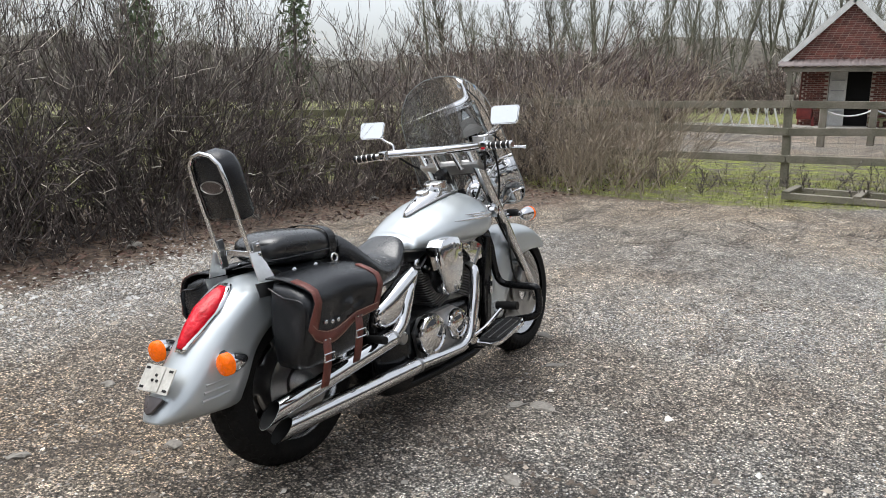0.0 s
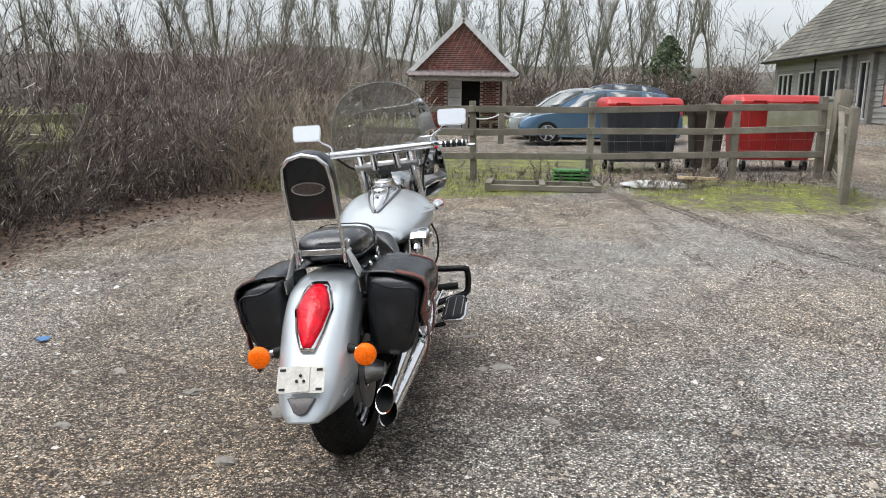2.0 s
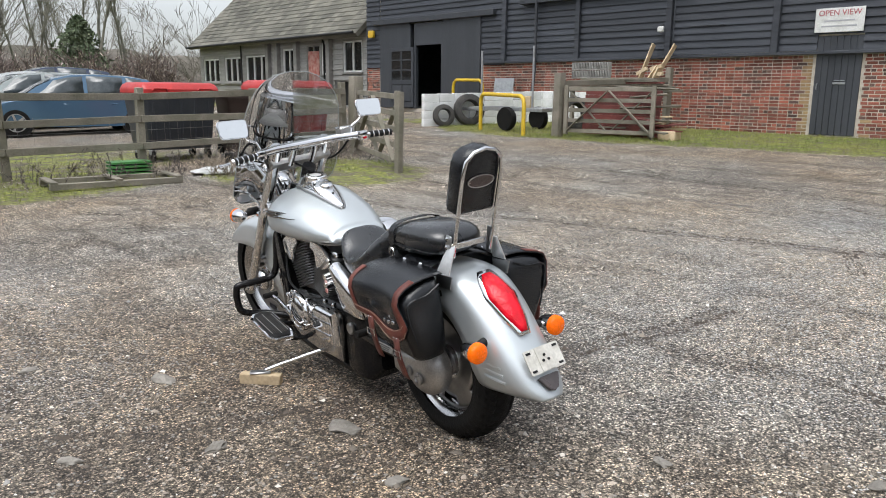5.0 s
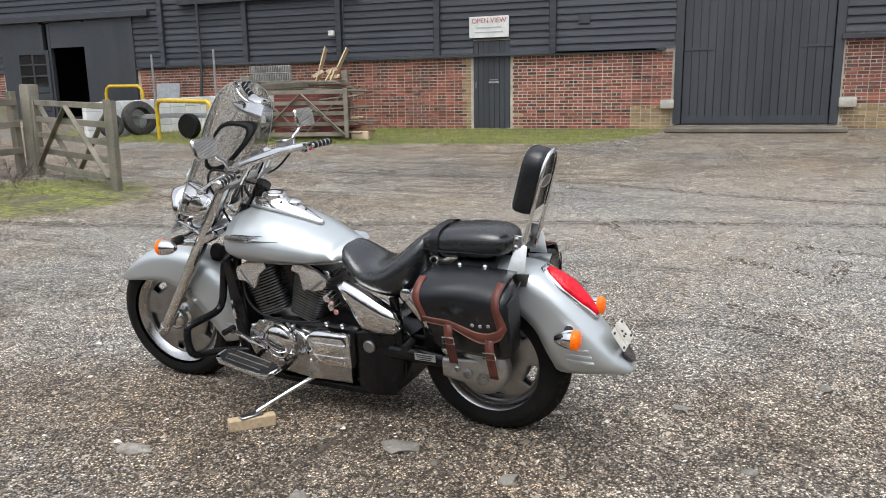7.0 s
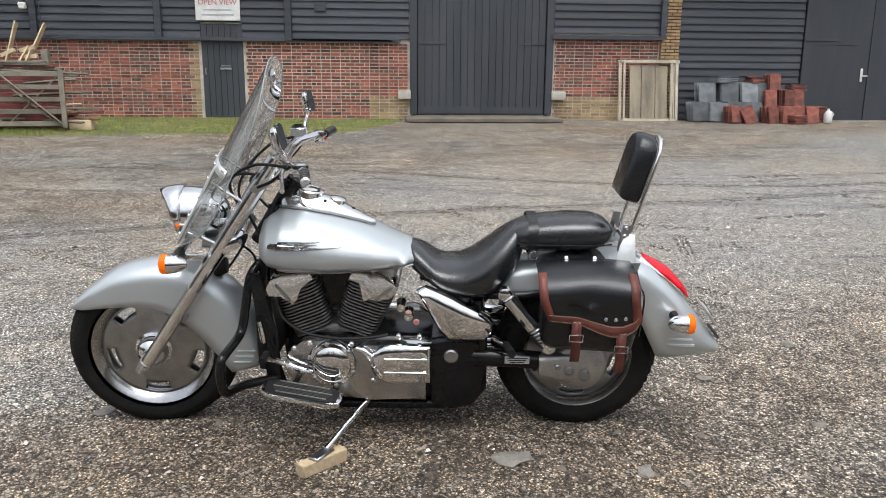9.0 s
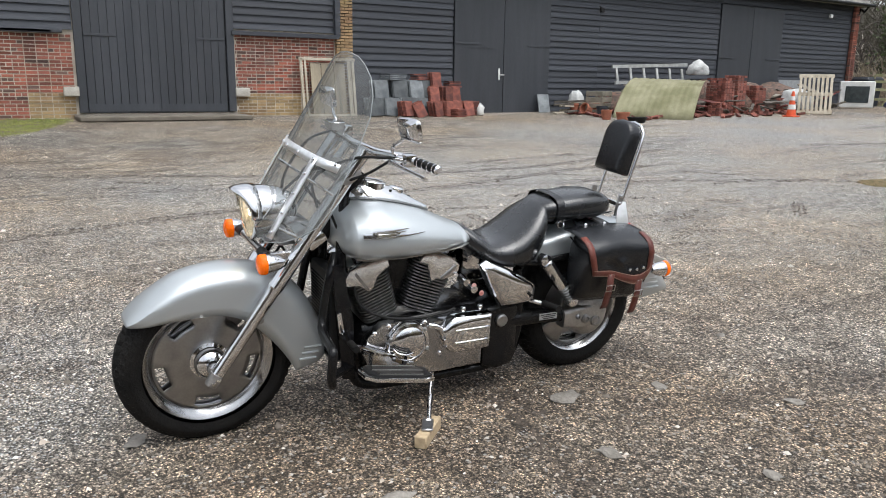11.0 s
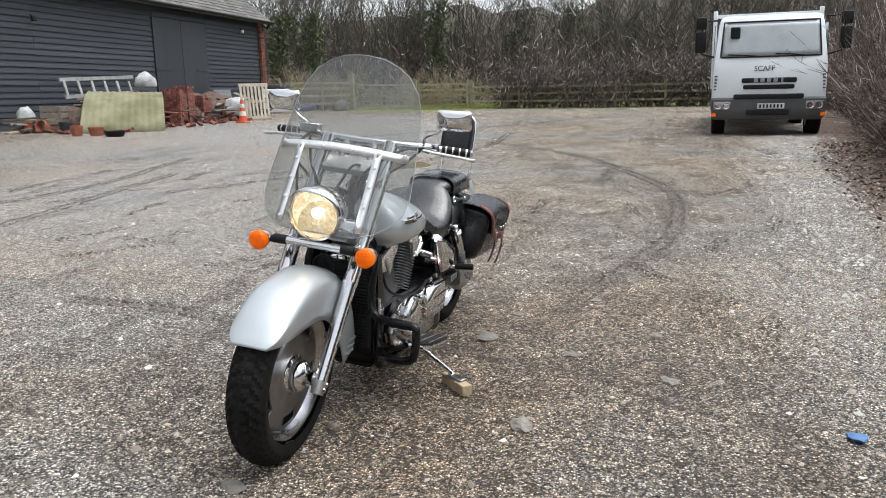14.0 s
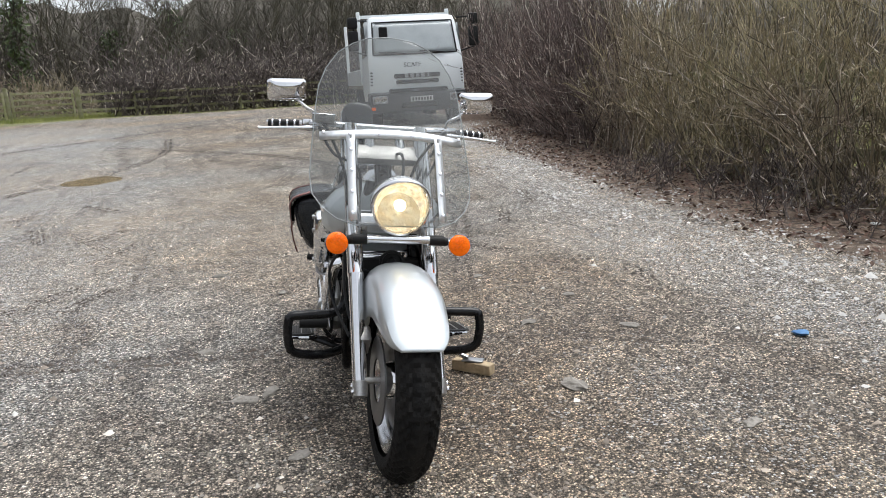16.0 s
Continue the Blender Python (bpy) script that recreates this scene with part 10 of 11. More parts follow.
# stones and litter lying on the gravel
ROCK = mat("limestone", (0.27, 0.25, 0.22), (0.18, 0.165, 0.143), rough=0.9, scale=14, bump=0.6, bscale=60, rand=0.2)
for k, (x, y, s, f) in enumerate(((0.31, 0.415, 0.095, 0.28), (-0.17, 0.515, 0.055, 0.4), (0.887, -0.487, 0.06, 0.35), (0.258, -0.769, 0.055, 0.4), (0.491, 0.884, 0.06, 0.4), (1.333, 0.75, 0.075, 0.55), (-1.347, -0.713, 0.055, 0.4), (-0.735, -0.316, 0.05, 0.4),
                                  (1.98, -0.16, 0.07, 0.22), (1.5, -0.42, 0.05, 0.3), (2.3, 3.95, 0.11, 0.7), (4.05, 4.2, 0.10, 0.6), (5.9, 3.9, 0.10, 0.6), (0.94, -0.6, 0.07, 0.4), (-0.55, 0.95, 0.045, 0.5), (0.75, 1.35, 0.05, 0.5), (1.9, 1.2, 0.05, 0.5), (-1.0, 0.2, 0.04, 0.5), (0.1, 1.3, 0.05, 0.4), (2.4, -1.2, 0.05, 0.4))):
    bm = bmesh.new()
    bmesh.ops.create_icosphere(bm, subdivisions=2, radius=1)
    for v in bm.verts:
        q = 1 + 0.45 * noise.noise(v.co * 1.6 + Vector((k * 3.1, 0, 0))) + 0.35 * noise.noise(v.co * 3.9 + Vector((0, k * 2.3, 0)))
        v.co = Vector((v.co.x * s * q * 0.9, v.co.y * s * q * 0.55, v.co.z * s * q * f * 0.55))
    tagged(part("stone", bm, ROCK, m=Matrix.Translation((x, y, ground_z(x, y) + s * f * 0.12)) @ Matrix.Rotation(k * 1.3, 4, "Z"), smooth=20), "flat pale stone lying in the gravel", "stone", "stones in the gravel")
BLUEBIT = mat("blue_scrap", (0.05, 0.16, 0.36), (0.12, 0.26, 0.42), rough=0.5)
for x, y, c, lab in ((1.22, 2.0, BLUEBIT, "torn blue plastic scrap on the gravel"), (-0.55, 4.2, CLOTH, "crumpled white litter under the hedge"), (-3.2, 4.5, CLOTH, "crumpled white litter under the hedge"), (1.0, 4.0, CLOTH, "crumpled white litter under the hedge"), (6.9, 3.9, CLOTH, "crumpled white litter under the hedge"), (-1.9, 4.3, CLOTH, "crumpled white litter under the hedge")):
    bm = bmesh.new()
    bmesh.ops.create_icosphere(bm, subdivisions=2, radius=0.035)
    for v in bm.verts:
        v.co = v.co * (1 + 0.6 * noise.noise(v.co * 30 + Vector((x, y, 0))))
        v.co.z *= 0.3
    tagged(part("litter_scrap", bm, c, m=Matrix.Translation((x, y, ground_z(x, y) + 0.015)), smooth=20), lab, "litter", "litter")

# ---- bare hedges, trees and undergrowth: twigs are thin three-sided prisms ----
TWIG = mat("brown_twigs", (0.125, 0.102, 0.091), (0.076, 0.062, 0.057), rough=0.85, scale=0.7, fine=0.1, bscale=20, rand=0.78, island=True, odd=((0.47, 0.42, 0.36), 0.085))
REDTWIG = mat("red_brown_twigs", (0.165, 0.122, 0.107), (0.100, 0.074, 0.066), rough=0.85, scale=0.7, fine=0.1, bscale=20, rand=0.78, island=True, odd=((0.47, 0.42, 0.36), 0.085))
GREYTWIG = mat("grey_twigs", (0.165, 0.135, 0.120), (0.103, 0.082, 0.074), rough=0.85, scale=0.7, fine=0.1, bscale=20, rand=0.78, island=True, odd=((0.47, 0.42, 0.36), 0.085))
GREENTWIG = mat("olive_twigs", (0.30, 0.26, 0.145), (0.195, 0.155, 0.115), rough=0.85, scale=0.7, fine=0.1, bscale=20, rand=0.78, island=True, odd=((0.47, 0.42, 0.36), 0.085))
PALETWIG = mat("pale_dead_stems", (0.33, 0.275, 0.205), (0.22, 0.18, 0.135), rough=0.9, scale=0.9, rand=0.3, island=True)
PALEBARK = mat("pale_grey_bark", (0.215, 0.205, 0.165), (0.145, 0.143, 0.108), rough=0.9, scale=2.5, bump=0.5, bscale=30, rand=0.2)
DARKBARK = mat("dark_wet_bark", (0.10, 0.088, 0.068), (0.07, 0.065, 0.048), rough=0.9, scale=2.5, bump=0.5, bscale=30, rand=0.2)
BARK = mat("grey_bark", (0.155, 0.14, 0.118), (0.105, 0.098, 0.078), rough=0.9, scale=2.5, bump=0.5, bscale=30, rand=0.2)
IVY = mat("ivy_leaves", (0.055, 0.08, 0.028), (0.085, 0.11, 0.04), rough=0.5, scale=2, rand=0.4, island=True)
GRASSM = mat("grass_blades", (0.17, 0.21, 0.05), (0.29, 0.28, 0.09), rough=0.8, scale=0.8, rand=0.35, island=True)
LEAFM = mat("dead_leaves", (0.17, 0.10, 0.072), (0.085, 0.055, 0.043), rough=0.8, scale=3, rand=0.5, island=True)


def sticks(name, segs, material, parent=None, sides=3, thin=0.0048):
    """One mesh of many tapered sticks; segs: rows of two ends and two radii. The finest are slivers."""
    s = np.asarray(segs, dtype=float)
    a, b, r0, r1 = s[:, 0:3], s[:, 3:6], s[:, 6:7], s[:, 7:8]
    d = b - a
    d /= np.maximum(np.linalg.norm(d, axis=1, keepdims=True), 1e-9)
    ref = np.where(np.abs(d[:, 2:3]) < 0.9, np.array([[0, 0, 1.0]]), np.array([[1.0, 0, 0]]))
    u = np.cross(d, ref)
    u /= np.linalg.norm(u, axis=1, keepdims=True)
    w = np.cross(d, u)
    fine = s[:, 6] < thin
    V, F, base = [], [], 0
    i = np.flatnonzero(~fine)
    if len(i):
        v = np.empty((len(i), 2 * sides, 3))
        for k in range(sides):
            t = 2 * math.pi * k / sides
            o = u[i] * math.cos(t) + w[i] * math.sin(t)
            v[:, k], v[:, sides + k] = a[i] + o * r0[i], b[i] + o * r1[i]
        f = np.array([[k, (k + 1) % sides, sides + (k + 1) % sides, sides + k] for k in range(sides)])[None]
        V.append(v.reshape(-1, 3))
        F.append((f + (np.arange(len(i)) * 2 * sides)[:, None, None]).reshape(-1, 4))
        base = len(i) * 2 * sides
    i = np.flatnonzero(fine)
    if len(i):
        t = (i * 2.399) % math.pi
        o = u[i] * np.cos(t)[:, None] + w[i] * np.sin(t)[:, None]
        q0, q1 = r0[i] * 1.25, r1[i] * 1.25
        v = np.stack([a[i] - o * q0, a[i] + o * q0, b[i] + o * q1, b[i] - o * q1], 1)
        V.append(v.reshape(-1, 3))
        F.append(np.arange(len(i) * 4).reshape(-1, 4) + base)
    v, f = np.concatenate(V), np.concatenate(F)
    me = bpy.data.meshes.new(name)
    me.vertices.add(len(v))
    me.vertices.foreach_set("co", v.reshape(-1))
    me.loops.add(len(f) * 4)
    me.loops.foreach_set("vertex_index", f.reshape(-1).astype(np.int32))
    me.polygons.add(len(f))
    me.polygons.foreach_set("loop_start", np.arange(0, len(f) * 4, 4, dtype=np.int32))
    me.materials.append(material)
    me.update(calc_edges=True)
    return mesh_ob(name, me, parent)


def flakes(name, pts, normals, size, material, parent=None, rng=None, long=1.6):
    """One mesh of many small leaf-like quads."""
    rng = rng or np.random.default_rng(3)
    p, nn = np.asarray(pts, float), np.asarray(normals, float)
    n = len(p)
    nn = nn / np.maximum(np.linalg.norm(nn, axis=1, keepdims=True), 1e-9)
    t = np.cross(nn, rng.normal(size=(n, 3)))
    t /= np.maximum(np.linalg.norm(t, axis=1, keepdims=True), 1e-9)
    w = np.cross(nn, t)
    s = np.asarray(size).reshape(-1, 1) * np.ones((n, 1))
    v = np.stack([p - t * s * long, p + w * s * 0.7 + nn * s * 0.25, p + t * s * long, p - w * s * 0.7 + nn * s * 0.25], 1)
    f = np.arange(n * 4).reshape(n, 4)
    return tagged(from_arrays(name, v.reshape(-1, 3), f, material, parent), kind="")


def grow_stem(rng, segs, p, d, length, r, depth, spread=0.5, up=0.15, twig=5, step=4):
    """A wandering stem with side shoots, added to segs."""
    p, d = np.array(p, float), np.array(d, float)
    l = length / step
    for i in range(step):
        d = d + rng.normal(scale=0.16, size=3) + np.array([0, 0, up * 0.3])
        d /= np.linalg.norm(d)
        q = p + d * l
        ra, rb = r * (1 - 0.8 * i / step), r * (1 - 0.8 * (i + 1) / step)
        segs.append((*p, *q, ra, rb))
        if depth > 0:
            for _ in range(rng.poisson(twig)):
                o = rng.normal(scale=spread, size=3)
                e = d + o + np.array([0, 0, up])
                e /= np.linalg.norm(e)
                grow_stem(rng, segs, p + (q - p) * rng.random(), e, length * rng.uniform(0.25, 0.55), rb * 0.65, depth - 1, spread, up, max(1, twig * 0.5), 2 if depth == 1 else 3)
        p = q


def stem_bank(seed, n, spread, up, twig, step=5, depth=2, wob=0.0):
    """Stems one metre tall, to be turned, leant and scaled where they stand."""
    rng = np.random.default_rng(seed)
    out = []
    for _ in range(n):
        segs = []
        grow_stem(rng, segs, (0, 0, 0), np.array([rng.normal(scale=0.12), rng.normal(scale=0.12), 1.0]), 1.0, 1.0, depth, spread, up, twig, step)
        out.append(np.array(segs))
    return out


BUSHY = stem_bank(101, 36, 0.70, 0.22, 2.5)
UPRIGHT = stem_bank(102, 24, 0.20, 0.55, 1.5)
SPINDLY = stem_bank(103, 24, 0.60, 0.28, 2.0, 4)
BRANCHY = stem_bank(104, 16, 0.55, 0.30, 2.4, 6)


def planted(bank, rng, xs, ys, hs, thick, lean=0.25, least=0.0016):
    """All the segments of stems standing at the given places."""
    out = []
    for x, y, h in zip(xs, ys, hs):
        s = bank[rng.integers(len(bank))].copy()
        a = rng.uniform(0, 6.28)
        c, sn = math.cos(a), math.sin(a)
        lx, ly = rng.normal(scale=lean), rng.normal(scale=lean)
        z0 = height(x, y) - 0.05
        for k in (0, 3):
            px, py, pz = s[:, k] * h, s[:, k + 1] * h, s[:, k + 2] * h
            s[:, k] = x + px * c - py * sn + lx * pz
            s[:, k + 1] = y + px * sn + py * c + ly * pz
            s[:, k + 2] = z0 + np.maximum(pz, 0.03)
        s[:, 6:8] = np.maximum(s[:, 6:8] * thick * rng.uniform(0.6, 1.4), least)
        out.append(s)
    return np.concatenate(out)


def hedge_top(x):
    return float(np.interp(x, [-20, -12, -6, -2, 1, 4, 6, 8, 9.5, 11, 13], [2.8, 2.8, 2.9, 2.9, 2.75, 2.55, 2.3, 1.95, 1.8, 1.7, 1.55]))


def hedge(name, x0, x1, per_m, shoots, depth_y, seed, label, material, thick=0.009, least=0.0017):
    """A dense twiggy body with thin upright shoots standing out of it."""
    rng = np.random.default_rng(seed)
    n = int((x1 - x0) * per_m)
    xs = rng.uniform(x0, x1, n)
    ys = np.array([hedge_foot(x) for x in xs]) + 0.35 + depth_y * rng.random(n)
    tops = np.array([hedge_top(x) for x in xs])
    clump = np.array([0.85 + 0.35 * noise.noise((x * 0.9, y * 0.9, seed)) for x, y in zip(xs, ys)])
    body = planted(BUSHY, rng, xs, ys, tops * rng.uniform(0.35, 0.72, n) * clump, thick, 0.25, least)
    m = int((x1 - x0) * shoots)
    xs = rng.uniform(x0, x1, m)
    ys = np.array([hedge_foot(x) for x in xs]) + 0.5 + depth_y * rng.random(m)
    tops = np.array([hedge_top(x) for x in xs])
    up = planted(UPRIGHT, rng, xs, ys, tops * rng.uniform(0.6, 1.02, m), thick * 0.75, 0.12, least)
    return tagged(sticks(name, np.concatenate([body, up]), material, thin=max(0.0048, least * 1.7)), label, "hedge", kind="stuff")


hedge("hedge", 0.0, 5.5, 40, 22, 1.6, 1, "tall bare brown hedge with a fence inside it", TWIG, 0.011, 0.0023)
hedge("hedge", 5.5, 12.2, 44, 18, 1.9, 2, "bare grey-brown hedge at the fence corner", GREYTWIG, 0.011, 0.0027)
hedge("hedge", -6.5, 0.0, 38, 30, 1.6, 5, "bare hedge with olive-green tinted shoots", GREENTWIG, 0.011, 0.0022)
hedge("hedge", -15, -6.5, 40, 28, 1.7, 3, "tall bare red-brown hedge", REDTWIG, 0.012, 0.0030)
hedge("hedge", -36, -15, 15, 10, 2.2, 4, "bare hedge beyond the truck", REDTWIG, 0.014, 0.005)


def thicket(name, area, n, h, seed, label, material, cat="undergrowth", thick=0.014, bank=SPINDLY, least=0.002):
    rng = np.random.default_rng(seed)
    (xa, xb), (ya, yb) = area
    segs = planted(bank, rng, rng.uniform(xa, xb, n), rng.uniform(ya, yb, n), h * rng.uniform(0.5, 1.15, n), thick, 0.3, least)
    return tagged(sticks(name, segs, material, thin=max(0.0048, least * 2.6)), label, cat, kind="stuff")


# scrub and hedgerows round the yard
thicket("hedgerow", ((12, 27), (4.4, 7.5)), 360, 2.1, 6, "bare red-brown hedgerow beyond the fence", REDTWIG, thick=0.012, bank=BUSHY, least=0.004)
thicket("hedgerow", ((-24, 40), (13, 17)), 220, 2.6, 15, "bare brown hedgerow across the field", TWIG, thick=0.02, bank=BUSHY, least=0.007)
thicket("hedgerow", ((43, 48), (-18, 12)), 520, 2.2, 7, "clipped red-brown hedgerow at the far side", REDTWIG, thick=0.03, bank=BUSHY, least=0.009)
thicket("hedgerow", ((-36.6, -32.9), (-5.4, 14)), 560, 2.1, 8, "bare scrub along the far fence", TWIG, thick=0.022, bank=BUSHY, least=0.008)
thicket("brambles", ((-43, -37), (-26, -7)), 300, 1.8, 9, "pale dead brambles and reeds behind the gate", PALETWIG, thick=0.018, least=0.007)
thicket("brambles", ((-35.5, -30.5), (-17.0, -13.2)), 160, 1.5, 10, "pale dead brambles behind the fence", PALETWIG, thick=0.014, least=0.006)
thicket("brambles", ((7.6, 10.6), (0.9, 3.4)), 190, 1.35, 11, "tangle of pale bramble stems at the hedge end", PALETWIG, thick=0.006)
thicket("brushwood", ((8.3, 9.2), (-4.0, -2.9)), 60, 0.35, 12, "heap of dead brushwood by the bins", PALETWIG, thick=0.006)
thicket("weeds", ((8.4, 9.8), (-6.0, 2.5)), 130, 0.35, 13, "dead weed stems along the fence", TWIG, thick=0.004)
thicket("weeds", ((-4, 8), (3.7, 4.6)), 260, 0.45, 14, "dead weed stems at the foot of the hedge", TWIG, thick=0.004)


# trees: four grown shapes, then copies
def tree_thing(seed, h, label, spread=0.55, limbs=4.0, ivy=False, bark=None, steep=0.35):
    rng = np.random.default_rng(seed)
    t = thing("bare_tree", label, "tree", group="bare winter trees")
    trunk, limbs_seg = [], []
    p, d = np.zeros(3), np.array([rng.normal(scale=0.04), rng.normal(scale=0.04), 1.0])
    r = h * 0.008
    n = 9
    for i in range(n):
        d = d + rng.normal(scale=0.05, size=3)
        d[2] = max(d[2], 0.8)
        d /= np.linalg.norm(d)
        q = p + d * h / n
        ra, rb = r * (1 - 0.9 * i / n), r * (1 - 0.9 * (i + 1) / n)
        trunk.append((*p, *q, ra, rb))
        if i > 1:
            for _ in range(rng.poisson(limbs)):
                e = d * 0.9 + rng.normal(scale=spread, size=3)
                e[2] = abs(e[2]) + steep
                e /= np.linalg.norm(e)
                grow_stem(rng, limbs_seg, p + (q - p) * rng.random(), e, h * rng.uniform(0.16, 0.36) * (1.15 - 0.6 * i / n), rb * 0.5 + 0.006, 2, 0.5, 0.35, 2.0, 4)
        p = q
    bark = bark or DARKBARK
    sticks("trunk", trunk, bark, t, 8)
    limbs_seg = np.array(limbs_seg)
    limbs_seg[:, 6:8] = np.maximum(limbs_seg[:, 6:8], 0.007)
    sticks("crown", limbs_seg, bark, t, 3, 0.014)
    if ivy:
        pts = []
        for a in np.linspace(0.06, 0.62, 900):
            base = np.array(trunk[min(int(a * n), n - 1)][:3])
            pts.append(base + np.array([rng.normal(scale=0.45), rng.normal(scale=0.45), (a * n % 1) * h / n]))
        flakes("ivy", pts, rng.normal(size=(len(pts), 3)), rng.uniform(0.06, 0.16, len(pts)), IVY, t, rng)
    return t


kinds = [tree_thing(21, 11, "tall slender pale-barked bare tree", 0.30, 3.0, bark=PALEBARK, steep=1.1), tree_thing(22, 13, "tall slender pale-barked bare tree", 0.24, 3.0, bark=PALEBARK, steep=1.4), tree_thing(23, 9, "spreading bare winter tree", 0.8, 5), tree_thing(24, 12, "ivy-clad bare winter tree", 0.6, 4, True)]
spots = []
trng = random.Random(4)
for i in range(64):
    spots.append((46 + trng.uniform(0, 12), -16 + 0.56 * i + trng.uniform(-0.6, 0.6), trng.choice((0, 1, 1, 0)), trng.uniform(0.7, 1.05)))
for i in range(11):
    spots.append((33 + 3.0 * i + trng.uniform(-1, 1), 20 + trng.uniform(-3, 8), trng.choice((0, 1, 2)), trng.uniform(0.6, 0.95)))
for i in range(26):
    spots.append((-44 - trng.uniform(0, 14), -32 + 1.9 * i + trng.uniform(-0.9, 0.9), trng.choice((2, 3, 2, 0, 3)), trng.uniform(0.65, 1.0)))
for i in range(7):
    spots.append((-38 - 2 * trng.random(), -30 + 2.5 * i, trng.choice((2, 3)), trng.uniform(0.55, 0.8)))
for i in range(12):
    spots.append((-26 + 4.4 * i + trng.uniform(-1, 1), 27 + trng.uniform(0, 6), trng.choice((0, 1, 2)), trng.uniform(0.55, 0.8)))
used = set()
for x, y, k, s in spots:
    m = Matrix.Translation((x, y, height(x, y) - 0.1)) @ Matrix.Rotation(trng.uniform(0, 6.28), 4, "Z")
    if k not in used:
        used.add(k)
        t = kinds[k]
        t.matrix_basis = m
    else:
        t = copy_thing(kinds[k], m)
    t.scale = (s, s, s)

# one dense evergreen among the far trees, and dark conifers beyond the hedge
FIR = mat("fir_needles", (0.085, 0.12, 0.06), (0.13, 0.155, 0.09), rough=0.7, scale=1, rand=0.5, island=True)


def evergreen(x, y, h, r, seed, n=3600):
    rng = np.random.default_rng(seed)
    t = thing("evergreen_tree", "dark green dense evergreen tree", "tree", group="evergreens")
    z0 = height(x, y)
    sticks("trunk", [(x, y, z0, x, y, z0 + h, 0.16, 0.03)], BARK, t, 8)
    u = rng.random(n) ** 0.7
    ang, zz = rng.uniform(0, 6.28, n), rng.random(n)
    lobes = 1 + 0.25 * np.sin(ang * 3 + zz * 9) + 0.2 * np.sin(ang * 5 - zz * 14)
    rad = r * u * lobes * np.interp(zz, [0, 0.2, 0.6, 1], [0.6, 1.0, 0.8, 0.08])
    pts = np.stack([x + rad * np.cos(ang), y + rad * np.sin(ang), z0 + 0.6 + zz * (h - 0.5)], 1)
    flakes("crown", pts, rng.normal(size=(n, 3)), rng.uniform(0.05, 0.13, n), FIR, t, rng)


evergreen(47, -13.1, 4.8, 1.7, 31)
for i, (x, y, h) in enumerate(((18.3, 24, 5.6), (27.4, 24, 6.6))):
    evergreen(x, y, h, 1.0, 40 + i, 1100)

# dark wooded rise far behind, as a low uneven bank
WOODBANK = mat("far_wood", (0.135, 0.118, 0.10), (0.085, 0.077, 0.06), rough=1.0, scale=0.25, bump=0.6, bscale=3, fine=0.35)
for nm, pts, hh in (("backdrop_west", [(-75, -90), (-72, -45), (-70, -10), (-72, 25), (-60, 60)], 10.5), ("backdrop_east", [(80, -80), (78, -30), (76, 10), (70, 55)], 6.6), ("backdrop_north", [(-60, 60), (-20, 66), (30, 66), (70, 55)], 7.0), ("backdrop_south", [(80, -80), (20, -95), (-40, -95), (-75, -90)], 9.0)):
    bm = bmesh.new()
    line = curve([(x, y, 0) for x, y in pts], 16)
    rows_ = []
    for i, p in enumerate(line):
        k = hh * (0.8 + 0.35 * noise.noise((p.x * 0.06, p.y * 0.06, 2)) + 0.16 * noise.noise((p.x * 0.4, p.y * 0.4, 5)))
        inw = -Vector((p.x, p.y, 0)).normalized()
        rows_.append([p + inw * d + Vector((0, 0, z * k + 0.4 * noise.noise((p.x * 0.8, p.y * 0.8, z * 3)))) for d, z in ((6, -0.05), (5, 0.35), (3, 0.75), (0, 1.0), (-6, 1.05), (-10, -0.1))])
    loft(bm, rows_, closed=False)
    tagged(part(nm, bm, WOODBANK, smooth=60), "far wooded bank closing the view", "woodland", kind="structure")
# many dim stems before the banks
for nm, area, n, h, sd in (("far_woodland", ((-66, -44), (-52, 34)), 500, 9.5, 51), ("far_woodland", ((60, 74), (-45, 45)), 110, 8.0, 52), ("far_woodland", ((-40, 60), (40, 58)), 230, 7.5, 53)):
    thicket(nm, area, n, h, sd, "distant bare woodland", DARKBARK if sd == 51 else BARK, "woodland", 0.05, BRANCHY, 0.014)
thicket("scrub", ((-52, -43), (-30, 26)), 420, 4.0, 54, "brown leafless scrub below the wood", TWIG, "undergrowth", 0.03, BUSHY, 0.012)

# leaf litter, grass and pebbles
grng = np.random.default_rng(77)
pts, nor = [], []
while len(pts) < 9000:
    x = grng.uniform(-12, 11)
    y = hedge_foot(x) + grng.uniform(-0.9, 1.8) + 0.3 * grng.normal()
    if covers(x, y)[1] * grng.random() > 0.15:
        pts.append((x, y, ground_z(x, y) + 0.012))
        nor.append((grng.normal(scale=0.5), grng.normal(scale=0.5), 1))
tagged(flakes("leaf_litter", pts, nor, grng.uniform(0.012, 0.032, len(pts)), LEAFM, None, grng, 1.3), "brown dead leaves under the hedge", "leaf litter", kind="stuff")


